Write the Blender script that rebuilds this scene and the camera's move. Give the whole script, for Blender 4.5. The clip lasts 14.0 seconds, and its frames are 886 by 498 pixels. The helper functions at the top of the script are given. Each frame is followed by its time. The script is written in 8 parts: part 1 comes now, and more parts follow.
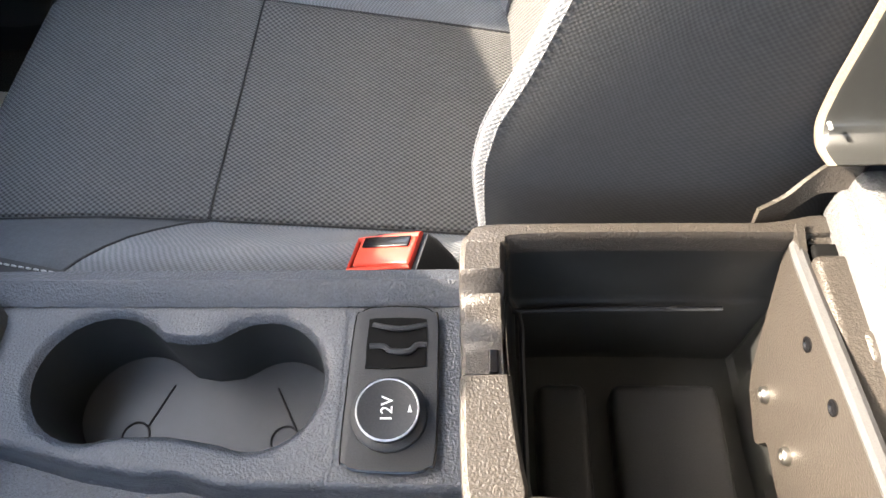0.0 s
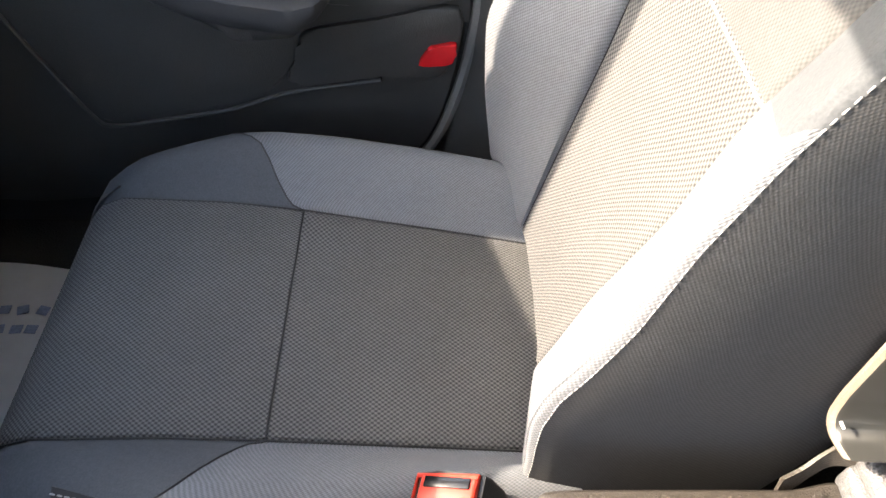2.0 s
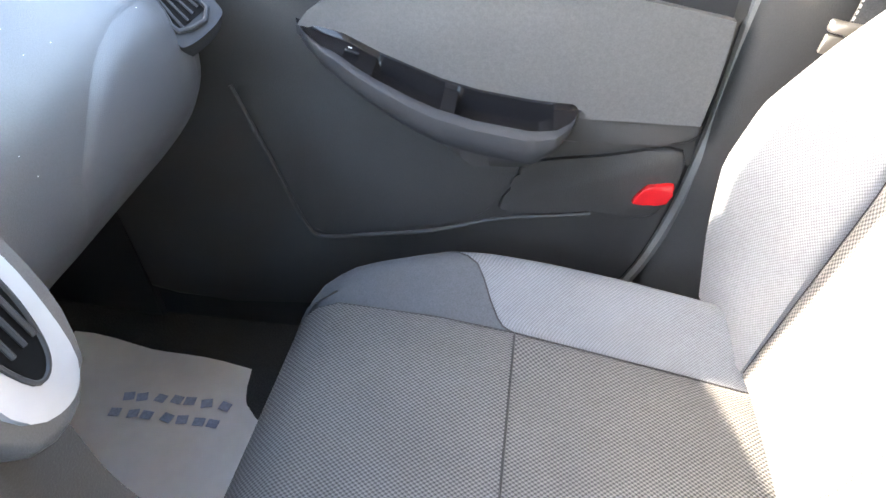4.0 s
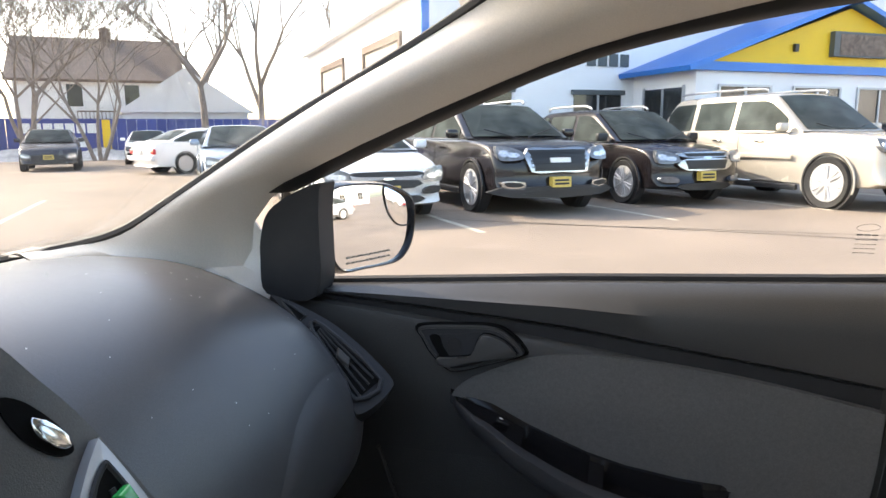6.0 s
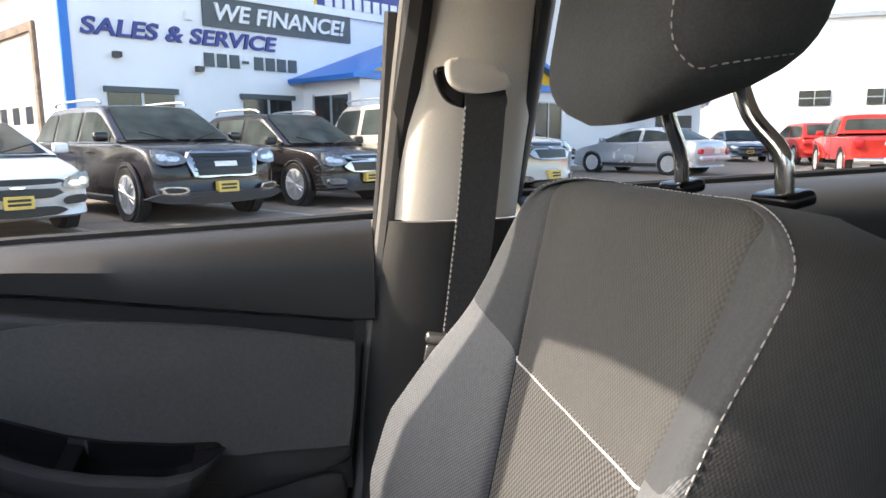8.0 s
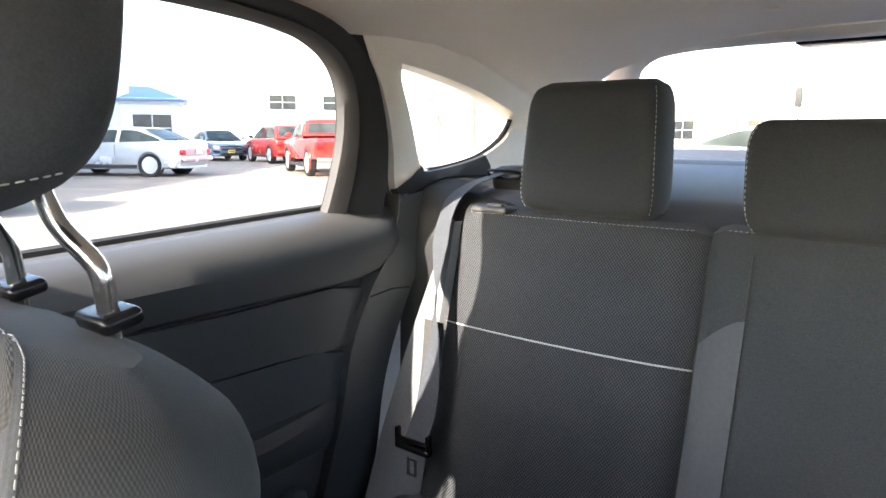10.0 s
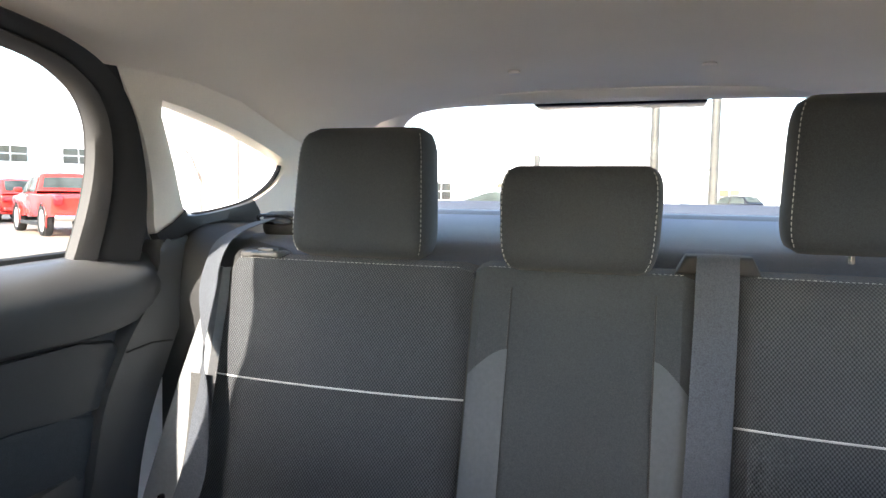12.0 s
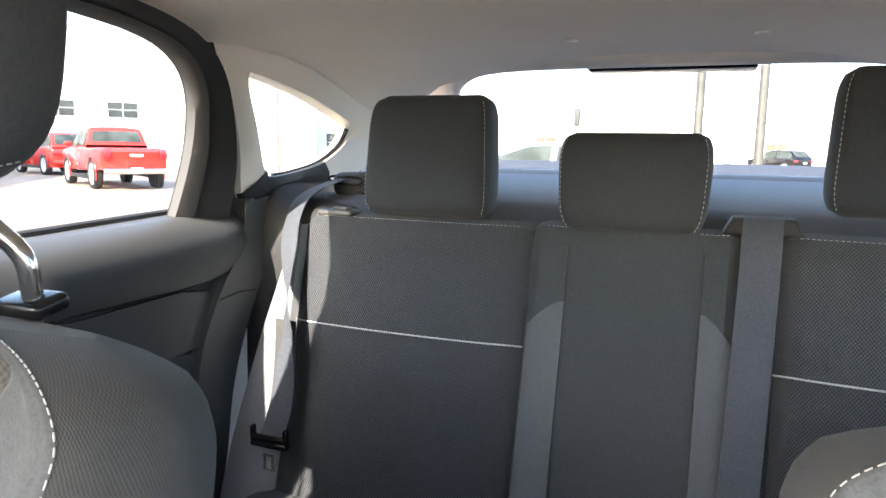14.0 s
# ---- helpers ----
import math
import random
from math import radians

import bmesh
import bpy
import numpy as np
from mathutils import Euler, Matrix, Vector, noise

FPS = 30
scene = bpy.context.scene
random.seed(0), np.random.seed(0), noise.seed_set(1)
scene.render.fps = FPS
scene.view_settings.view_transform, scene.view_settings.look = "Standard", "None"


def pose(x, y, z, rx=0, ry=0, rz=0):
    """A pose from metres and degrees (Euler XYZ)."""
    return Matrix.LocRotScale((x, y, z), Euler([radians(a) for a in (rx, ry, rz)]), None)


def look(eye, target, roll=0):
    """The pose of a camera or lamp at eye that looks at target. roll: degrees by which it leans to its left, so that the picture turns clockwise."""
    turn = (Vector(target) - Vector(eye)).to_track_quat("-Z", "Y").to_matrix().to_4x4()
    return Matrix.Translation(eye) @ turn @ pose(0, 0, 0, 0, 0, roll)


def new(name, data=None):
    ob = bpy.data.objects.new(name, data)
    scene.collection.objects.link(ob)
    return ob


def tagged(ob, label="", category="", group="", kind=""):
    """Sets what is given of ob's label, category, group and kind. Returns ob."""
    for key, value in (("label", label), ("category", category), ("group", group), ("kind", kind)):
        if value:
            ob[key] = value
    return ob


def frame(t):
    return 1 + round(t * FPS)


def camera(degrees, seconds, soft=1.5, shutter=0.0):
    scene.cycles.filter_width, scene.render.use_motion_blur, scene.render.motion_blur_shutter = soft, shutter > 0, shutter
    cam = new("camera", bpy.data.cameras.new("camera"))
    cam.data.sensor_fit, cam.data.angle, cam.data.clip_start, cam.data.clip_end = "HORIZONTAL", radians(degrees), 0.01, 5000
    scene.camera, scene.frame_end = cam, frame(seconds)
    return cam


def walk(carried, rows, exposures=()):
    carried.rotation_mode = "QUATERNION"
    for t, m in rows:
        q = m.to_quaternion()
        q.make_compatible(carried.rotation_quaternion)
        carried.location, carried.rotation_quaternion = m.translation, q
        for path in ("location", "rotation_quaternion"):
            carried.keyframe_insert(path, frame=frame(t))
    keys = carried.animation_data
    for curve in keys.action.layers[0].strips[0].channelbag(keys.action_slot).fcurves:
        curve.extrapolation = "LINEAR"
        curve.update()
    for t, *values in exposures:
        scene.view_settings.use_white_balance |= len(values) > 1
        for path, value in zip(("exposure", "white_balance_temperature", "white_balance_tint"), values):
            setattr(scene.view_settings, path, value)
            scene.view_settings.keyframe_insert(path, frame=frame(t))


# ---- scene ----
cam = camera(66.4, 14.0)
PATH = [
    (0, (0.57, -0.158, 1.04), (0.437, 0.9, -0.652), -6.5),
    (0.5, (0.564, -0.17, 1.051), (0.464, 0.895, -0.639), -6.1),
    (1, (0.573, -0.16, 1.072), (0.497, 0.897, -0.624), -5.4),
    (1.5, (0.533, -0.1, 1.154), (0.494, 1.052, -0.48), -3.3),
    (2, (0.484, -0.092, 1.181), (0.493, 1.186, -0.358), 0.0),
    (2.2, (0.487, -0.096, 1.175), (0.468, 1.216, -0.335), -1.1),
    (4.3, (0.283, -0.128, 1.162), (-0.011, 1.526, 0.076), -0.4),
    (4.5, (0.272, -0.149, 1.2), (-0.06, 1.58, 0.252), -0.4),
    (5, (0.251, -0.173, 1.204), (-0.15, 1.692, 0.604), -0.1),
    (5.5, (0.201, -0.174, 1.232), (-0.23, 1.726, 0.783), 0.4),
    (6, (0.216, -0.169, 1.216), (-0.293, 1.736, 0.879), -0.4),
    (6.5, (0.28, -0.16, 1.216), (-0.235, 1.747, 0.901), -0.4),
    (7, (0.303, -0.165, 1.198), (-0.063, 1.776, 0.883), -0.2),
    (7.5, (0.432, -0.142, 1.155), (0.371, 1.833, 0.851), -0.7),
    (8, (0.486, -0.13, 1.135), (0.86, 1.808, 0.814), -0.5),
    (8.5, (0.569, -0.121, 1.148), (1.317, 1.69, 0.747), -0.8),
    (9, (0.619, -0.113, 1.173), (1.699, 1.519, 0.761), -0.6),
    (9.2, (0.635, -0.114, 1.183), (1.817, 1.446, 0.773), -0.6),
    (11.3, (0.631, -0.114, 1.219), (2.507, 0.562, 1.067), 1.1),
    (11.5, (0.627, -0.11, 1.216), (2.514, 0.536, 1.067), 1.1),
    (12, (0.626, -0.111, 1.182), (2.518, 0.518, 1.03), 0.9),
    (12.5, (0.606, -0.101, 1.156), (2.503, 0.518, 0.998), 0.8),
    (13, (0.58, -0.092, 1.152), (2.464, 0.537, 0.901), 0.7),
    (13.5, (0.562, -0.107, 1.184), (2.432, 0.558, 0.895), 0.8),
    (14, (0.519, -0.101, 1.199), (2.372, 0.626, 0.909), 1.0),
]
EXPOSURES = [(0, 4.11, 6950, 12), (0.5, 4.36, 6900, 12), (1.0, 4.36, 6900, 12), (1.5, 4.26, 7100, 13), (2.0, 3.81, 7150, 14), (2.2, 3.81, 7150, 14), (4.3, 5.26, 7150, 14), (4.6, 5.16, 7200, 14), (5.0, 4.36, 7300, 14), (5.5, 2.98, 7500, 15), (6.0, 2.41, 7150, 14), (6.5, 2.16, 7000, 14), (7.0, 2.01, 6900, 14), (8.0, 2.31, 6900, 14), (8.5, 2.86, 7000, 14), (9.0, 3.59, 6700, 12), (11.3, 3.73, 6850, 13), (12.0, 3.75, 6600, 11), (13.0, 3.78, 6350, 11), (14.0, 3.74, 6600, 12)]
walk(cam, [(t, look(eye, target, roll)) for t, eye, target, roll in PATH], EXPOSURES)

# ---- light ----
SUN = Vector((-0.80, 0.098, 0.532)).normalized()
world = bpy.data.worlds.new("sky")
scene.world = world
world.use_nodes = True
wn = world.node_tree
sky = wn.nodes.new("ShaderNodeTexSky")
sky.sky_type = "NISHITA"
sky.sun_disc = False
sky.sun_elevation = math.asin(SUN.z)
sky.sun_rotation = math.atan2(SUN.x, SUN.y)
sky.air_density, sky.dust_density, sky.ozone_density = 1.0, 2.2, 0.8
wn.nodes["Background"].inputs["Strength"].default_value = 0.15
wn.links.new(sky.outputs[0], wn.nodes["Background"].inputs["Color"])
sun = new("sun", bpy.data.lights.new("sun", "SUN"))
sun.data.energy, sun.data.angle, sun.data.color = 1.8, radians(0.53), (1.0, 0.91, 0.78)
sun.matrix_world = look(SUN * 60, (0, 0, 0))


# ---- materials ----
def hexa(c):
    return (c[0], c[1], c[2], 1.0)


def material(name, color, rough=0.6, metal=0.0, vary=0.12, scale=40.0, bump=0.0, bump_scale=300.0, stain=0.0, stain_scale=3.0,
             spec=0.5, sheen=0.0, coat=0.0, per_object=0.0, rough_vary=0.08):
    """A surface with grain, slow stains, a fine bump and, where asked, a change from piece to piece."""
    m = bpy.data.materials.new(name)
    m.use_nodes = True
    n, l = m.node_tree.nodes, m.node_tree.links
    b = n["Principled BSDF"]
    co = n.new("ShaderNodeTexCoord")
    fine = n.new("ShaderNodeTexNoise")
    fine.inputs["Scale"].default_value, fine.inputs["Detail"].default_value = scale, 5
    slow = n.new("ShaderNodeTexNoise")
    slow.inputs["Scale"].default_value, slow.inputs["Detail"].default_value = stain_scale, 4
    l.new(co.outputs["Object"], fine.inputs["Vector"])
    l.new(co.outputs["Object"], slow.inputs["Vector"])
    f1 = n.new("ShaderNodeMapRange")
    f1.inputs["To Min"].default_value, f1.inputs["To Max"].default_value = 1 - vary, 1 + vary
    f1.inputs["From Min"].default_value, f1.inputs["From Max"].default_value = 0.3, 0.7
    l.new(fine.outputs["Fac"], f1.inputs["Value"])
    f2 = n.new("ShaderNodeMapRange")
    f2.inputs["To Min"].default_value, f2.inputs["To Max"].default_value = 1 - stain, 1 + stain
    f2.inputs["From Min"].default_value, f2.inputs["From Max"].default_value = 0.3, 0.7
    l.new(slow.outputs["Fac"], f2.inputs["Value"])
    mul = n.new("ShaderNodeMath")
    mul.operation = "MULTIPLY"
    l.new(f1.outputs[0], mul.inputs[0])
    l.new(f2.outputs[0], mul.inputs[1])
    last = mul.outputs[0]
    if per_object:
        info = n.new("ShaderNodeObjectInfo")
        f3 = n.new("ShaderNodeMapRange")
        f3.inputs["To Min"].default_value, f3.inputs["To Max"].default_value = 1 - per_object, 1 + per_object
        l.new(info.outputs["Random"], f3.inputs["Value"])
        m2 = n.new("ShaderNodeMath")
        m2.operation = "MULTIPLY"
        l.new(last, m2.inputs[0])
        l.new(f3.outputs[0], m2.inputs[1])
        last = m2.outputs[0]
    tint = n.new("ShaderNodeVectorMath")
    tint.operation = "SCALE"
    tint.inputs[0].default_value = color[:3]
    l.new(last, tint.inputs["Scale"])
    l.new(tint.outputs[0], b.inputs["Base Color"])
    r = n.new("ShaderNodeMapRange")
    r.inputs["To Min"].default_value, r.inputs["To Max"].default_value = max(0.02, rough - rough_vary), min(1, rough + rough_vary)
    l.new(slow.outputs["Fac"], r.inputs["Value"])
    l.new(r.outputs[0], b.inputs["Roughness"])
    b.inputs["Metallic"].default_value = metal
    b.inputs["Specular IOR Level"].default_value = spec
    if sheen:
        b.inputs["Sheen Weight"].default_value = sheen
    if coat:
        b.inputs["Coat Weight"].default_value, b.inputs["Coat Roughness"].default_value = coat, 0.03
    if bump:
        g = n.new("ShaderNodeTexNoise")
        g.inputs["Scale"].default_value, g.inputs["Detail"].default_value = bump_scale, 3
        l.new(co.outputs["Object"], g.inputs["Vector"])
        bp = n.new("ShaderNodeBump")
        bp.inputs["Strength"].default_value, bp.inputs["Distance"].default_value = bump, 0.6 / bump_scale
        l.new(g.outputs["Fac"], bp.inputs["Height"])
        l.new(bp.outputs[0], b.inputs["Normal"])
    return m


def cloth(name, dark, light, pitch=0.0028, rough=0.9, knit=0.5, stain=0.08, woven=True):
    """Seat cloth: a mesh of small cells for a woven one, fine fibres for a plain one, as colour and as bump."""
    m = material(name, (1, 1, 1), rough, vary=0.06, scale=160, stain=stain, stain_scale=5, spec=0.2, sheen=0.05)
    n, l = m.node_tree.nodes, m.node_tree.links
    b = n["Principled BSDF"]
    tint = [x for x in n if x.type == "VECT_MATH"][0]
    co = n.new("ShaderNodeTexCoord")
    mr = n.new("ShaderNodeMapRange")
    if woven:
        # two crossed bands along the cloth, so that raised points lie in diamonds
        bands = []
        for k, direction in enumerate(("X", "Y")):
            w = n.new("ShaderNodeTexWave")
            w.wave_type, w.bands_direction = "BANDS", direction
            w.inputs["Scale"].default_value = 0.314 / pitch * (0.8 if k else 1.0)
            w.inputs["Distortion"].default_value, w.inputs["Detail Scale"].default_value = 0.35, 3.0
            l.new(co.outputs["UV"], w.inputs["Vector"])
            s = n.new("ShaderNodeMath")
            s.operation, s.inputs[1].default_value = "SUBTRACT", 0.5
            l.new(w.outputs["Fac"], s.inputs[0])
            bands.append(s)
        c = n.new("ShaderNodeMath")
        c.operation = "MULTIPLY"
        l.new(bands[0].outputs[0], c.inputs[0])
        l.new(bands[1].outputs[0], c.inputs[1])
        value = c.outputs[0]
    else:
        c = n.new("ShaderNodeTexNoise")
        c.inputs["Scale"].default_value, c.inputs["Detail"].default_value = 0.5 / pitch, 4
        l.new(co.outputs["Object"], c.inputs["Vector"])
        value = c.outputs["Fac"]
    mr.inputs["From Min"].default_value, mr.inputs["From Max"].default_value = (-0.2, 0.2) if woven else (0.3, 0.7)
    l.new(value, mr.inputs["Value"])
    ramp = n.new("ShaderNodeMix")
    ramp.data_type = "RGBA"
    ramp.inputs[6].default_value, ramp.inputs[7].default_value = hexa(dark), hexa(light)
    l.new(mr.outputs[0], ramp.inputs[0])
    l.new(ramp.outputs[2], tint.inputs[0])
    bp = n.new("ShaderNodeBump")
    bp.inputs["Strength"].default_value, bp.inputs["Distance"].default_value = knit, 0.0010
    l.new(mr.outputs[0], bp.inputs["Height"])
    l.new(bp.outputs[0], b.inputs["Normal"])
    return m


def clear_glass(name, tint=(0.95, 0.965, 0.955)):
    """A thin pane: it lets light straight through and mirrors a little, more so at a slant."""
    m = bpy.data.materials.new(name)
    m.use_nodes = True
    n, l = m.node_tree.nodes, m.node_tree.links
    n.remove(n["Principled BSDF"])
    out = n["Material Output"]
    t, g, mix, lw, pw, mr = (n.new(k) for k in ("ShaderNodeBsdfTransparent", "ShaderNodeBsdfGlossy", "ShaderNodeMixShader", "ShaderNodeLayerWeight", "ShaderNodeMath", "ShaderNodeMapRange"))
    t.inputs["Color"].default_value = hexa(tint)
    g.inputs["Roughness"].default_value = 0.02
    pw.operation, pw.inputs[1].default_value = "POWER", 4.0
    mr.inputs["To Min"].default_value, mr.inputs["To Max"].default_value = 0.025, 0.45
    l.new(lw.outputs["Facing"], pw.inputs[0])
    l.new(pw.outputs[0], mr.inputs["Value"])
    l.new(mr.outputs[0], mix.inputs[0])
    l.new(t.outputs[0], mix.inputs[1])
    l.new(g.outputs[0], mix.inputs[2])
    l.new(mix.outputs[0], out.inputs["Surface"])
    return m


M = {}
M["plastic"] = material("grained dark plastic", (0.026, 0.027, 0.029), 0.52, vary=0.15, scale=900, bump=0.35, bump_scale=900, stain=0.08, spec=0.32)
M["plastic_door"] = material("dark door plastic", (0.044, 0.043, 0.041), 0.45, vary=0.12, scale=700, bump=0.45, bump_scale=520, stain=0.12, stain_scale=6, spec=0.45)
M["plastic_dash"] = material("soft dashboard skin", (0.074, 0.074, 0.075), 0.33, vary=0.12, scale=700, bump=0.35, bump_scale=900, stain=0.1, stain_scale=5, spec=0.55)
M["plastic_deck"] = material("console deck plastic", (0.046, 0.050, 0.058), 0.38, vary=0.30, scale=620, bump=1.0, bump_scale=520, stain=0.10, spec=0.6)
M["plastic_bin"] = material("console bin plastic", (0.044, 0.038, 0.032), 0.42, vary=0.22, scale=640, bump=0.8, bump_scale=600, stain=0.12, spec=0.55)
M["vinyl_tan"] = material("tan padded vinyl", (0.20, 0.165, 0.128), 0.5, vary=0.15, scale=700, bump=0.6, bump_scale=700, stain=0.1, stain_scale=12)
M["housing_grey"] = material("pale hinge plastic", (0.115, 0.116, 0.118), 0.38, vary=0.35, scale=520, bump=1.0, bump_scale=460, stain=0.08, spec=0.6)
M["plastic_inner_grey"] = material("smooth grey liner plastic", (0.045, 0.047, 0.050), 0.45, vary=0.06, stain=0.1, stain_scale=10)
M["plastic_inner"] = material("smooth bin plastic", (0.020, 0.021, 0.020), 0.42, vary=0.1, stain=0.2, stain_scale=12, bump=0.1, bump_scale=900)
M["plastic_rear"] = material("dark rear door plastic", (0.056, 0.058, 0.061), 0.46, vary=0.1, scale=900, bump=0.25, bump_scale=900, stain=0.1, stain_scale=6)
# flat black painted over openings for the shade inside them
M["recess_shade"] = material("flat black for recess shade", (0.004, 0.004, 0.004), 0.8, spec=0.1)
M["rubber"] = material("black rubber", (0.016, 0.016, 0.017), 0.7, bump=0.15, bump_scale=500)
M["gloss_black"] = material("gloss black plastic", (0.008, 0.008, 0.009), 0.22, vary=0.05, stain=0.1, spec=0.35)
M["cream"] = material("cream grained trim", (0.86, 0.80, 0.71), 0.42, vary=0.04, scale=500, bump=0.2, bump_scale=700, stain=0.05, stain_scale=4)
M["headliner"] = material("cream headliner cloth", (0.86, 0.795, 0.70), 0.95, vary=0.08, scale=1200, bump=0.3, bump_scale=900, stain=0.06, stain_scale=2.5, sheen=0.2)
M["seal_grey"] = material("grey flocked seal", (0.16, 0.155, 0.145), 0.9, vary=0.15, scale=900, bump=0.5, bump_scale=900)
M["felt_grey"] = material("dull grey felt", (0.070, 0.071, 0.074), 0.9, vary=0.15, scale=900, bump=0.4, bump_scale=900)
M["cloth_dark"] = cloth("dark woven seat cloth", (0.034, 0.035, 0.036), (0.132, 0.130, 0.126), 0.0054, knit=0.9)
M["cloth_upper"] = cloth("dark fine upper seat cloth", (0.058, 0.059, 0.060), (0.094, 0.093, 0.091), 0.0046, knit=0.3)
M["cloth_rear"] = cloth("dark woven rear seat cloth", (0.017, 0.020, 0.024), (0.070, 0.075, 0.083), 0.0050, knit=0.9)
M["cloth_plain"] = cloth("dark plain seat cloth", (0.058, 0.063, 0.069), (0.077, 0.083, 0.090), 0.0010, knit=0.15, woven=False)
M["cloth_side"] = cloth("dark fine woven side cloth", (0.052, 0.053, 0.054), (0.072, 0.072, 0.071), 0.0032, knit=0.2)
M["cloth_middle"] = cloth("dark plain middle seat cloth", (0.031, 0.036, 0.041), (0.045, 0.051, 0.057), 0.0010, knit=0.15, woven=False)
M["cloth_light"] = cloth("light grey bolster cloth", (0.100, 0.107, 0.116), (0.178, 0.187, 0.198), 0.0040, knit=0.4)
M["cloth_wedge"] = cloth("mid grey wedge cloth", (0.058, 0.066, 0.074), (0.080, 0.089, 0.099), 0.0030, knit=0.2)
M["plastic_roll"] = material("grained door roll", (0.036, 0.036, 0.035), 0.42, vary=0.12, scale=700, bump=0.5, bump_scale=900, stain=0.08, stain_scale=5, spec=0.5)
M["cloth_door"] = cloth("grey door cloth", (0.088, 0.088, 0.086), (0.106, 0.105, 0.102), 0.0010, knit=0.1, woven=False)
M["thread"] = material("pale stitching thread", (0.38, 0.38, 0.37), 0.8, vary=0.1)
M["piping"] = material("silver piping", (0.45, 0.45, 0.45), 0.5, vary=0.08)
M["chrome"] = material("polished steel", (0.75, 0.75, 0.74), 0.12, 1.0, vary=0.03, stain=0.03)
M["steel"] = material("plain steel", (0.50, 0.49, 0.46), 0.35, 1.0, vary=0.08, stain=0.08)
M["silver"] = material("satin silver trim", (0.40, 0.42, 0.45), 0.38, 0.5, vary=0.03, stain=0.03)
M["red_plastic"] = material("red buckle plastic", (0.55, 0.05, 0.03), 0.35, vary=0.06)
M["red_reflector"] = material("red door reflector", (0.62, 0.015, 0.02), 0.2, vary=0.05, coat=0.5)
M["belt"] = cloth("black belt webbing", (0.046, 0.047, 0.048), (0.070, 0.071, 0.072), 0.0010, knit=0.2, woven=False)
M["belt_worn"] = cloth("grey belt webbing", (0.046, 0.053, 0.066), (0.074, 0.083, 0.100), 0.0010, knit=0.2, woven=False)
M["carpet"] = material("dark carpet", (0.03, 0.03, 0.029), 0.95, vary=0.5, scale=500, bump=1.0, bump_scale=300, stain=0.15)
M["shelf"] = material("grey shelf felt", (0.032, 0.040, 0.060), 0.95, vary=0.25, scale=600, bump=0.5, bump_scale=500, stain=0.08, sheen=0.1)
M["paper"] = material("white paper mat", (0.72, 0.72, 0.70), 0.8, vary=0.03, stain=0.05)
M["ink_blue"] = material("faded blue print", (0.30, 0.36, 0.50), 0.8, vary=0.2, scale=200)
M["ink_white"] = material("white print", (0.75, 0.75, 0.74), 0.6)
M["green"] = material("green scent stick", (0.02, 0.42, 0.10), 0.25, vary=0.2, scale=60, coat=0.4)
M["label_white"] = material("white label", (0.7, 0.7, 0.68), 0.7)
M["glass"] = clear_glass("window glass")
M["glass_tint"] = clear_glass("lightly tinted rear glass", (0.84, 0.86, 0.85))
M["glass_car"] = material("dark car glass", (0.050, 0.060, 0.058), 0.05, vary=0.2, scale=2.5, stain=0.5, stain_scale=1.2, spec=0.16)
M["glass_car"].node_tree.nodes["Principled BSDF"].inputs["IOR"].default_value = 1.14
M["mirror"] = material("mirror glass", (0.85, 0.86, 0.87), 0.02, 1.0, vary=0.0, stain=0.0, rough_vary=0.0)


# ---- shapes ----
SIDE = 1


def cat(pts, n=6, closed=False):
    """A smooth line through the points."""
    p = np.array(pts, float)
    k = len(p)
    out = []
    for i in range(k if closed else k - 1):
        a, b, c, d = (p[(i + o) % k] if closed else p[min(max(i + o, 0), k - 1)] for o in (-1, 0, 1, 2))
        for s in range(n):
            t = s / n
            out.append(0.5 * (2 * b + (c - a) * t + (2 * a - 5 * b + 4 * c - d) * t * t + (3 * b - a - 3 * c + d) * t ** 3))
    if not closed:
        out.append(p[-1])
    return np.array(out)


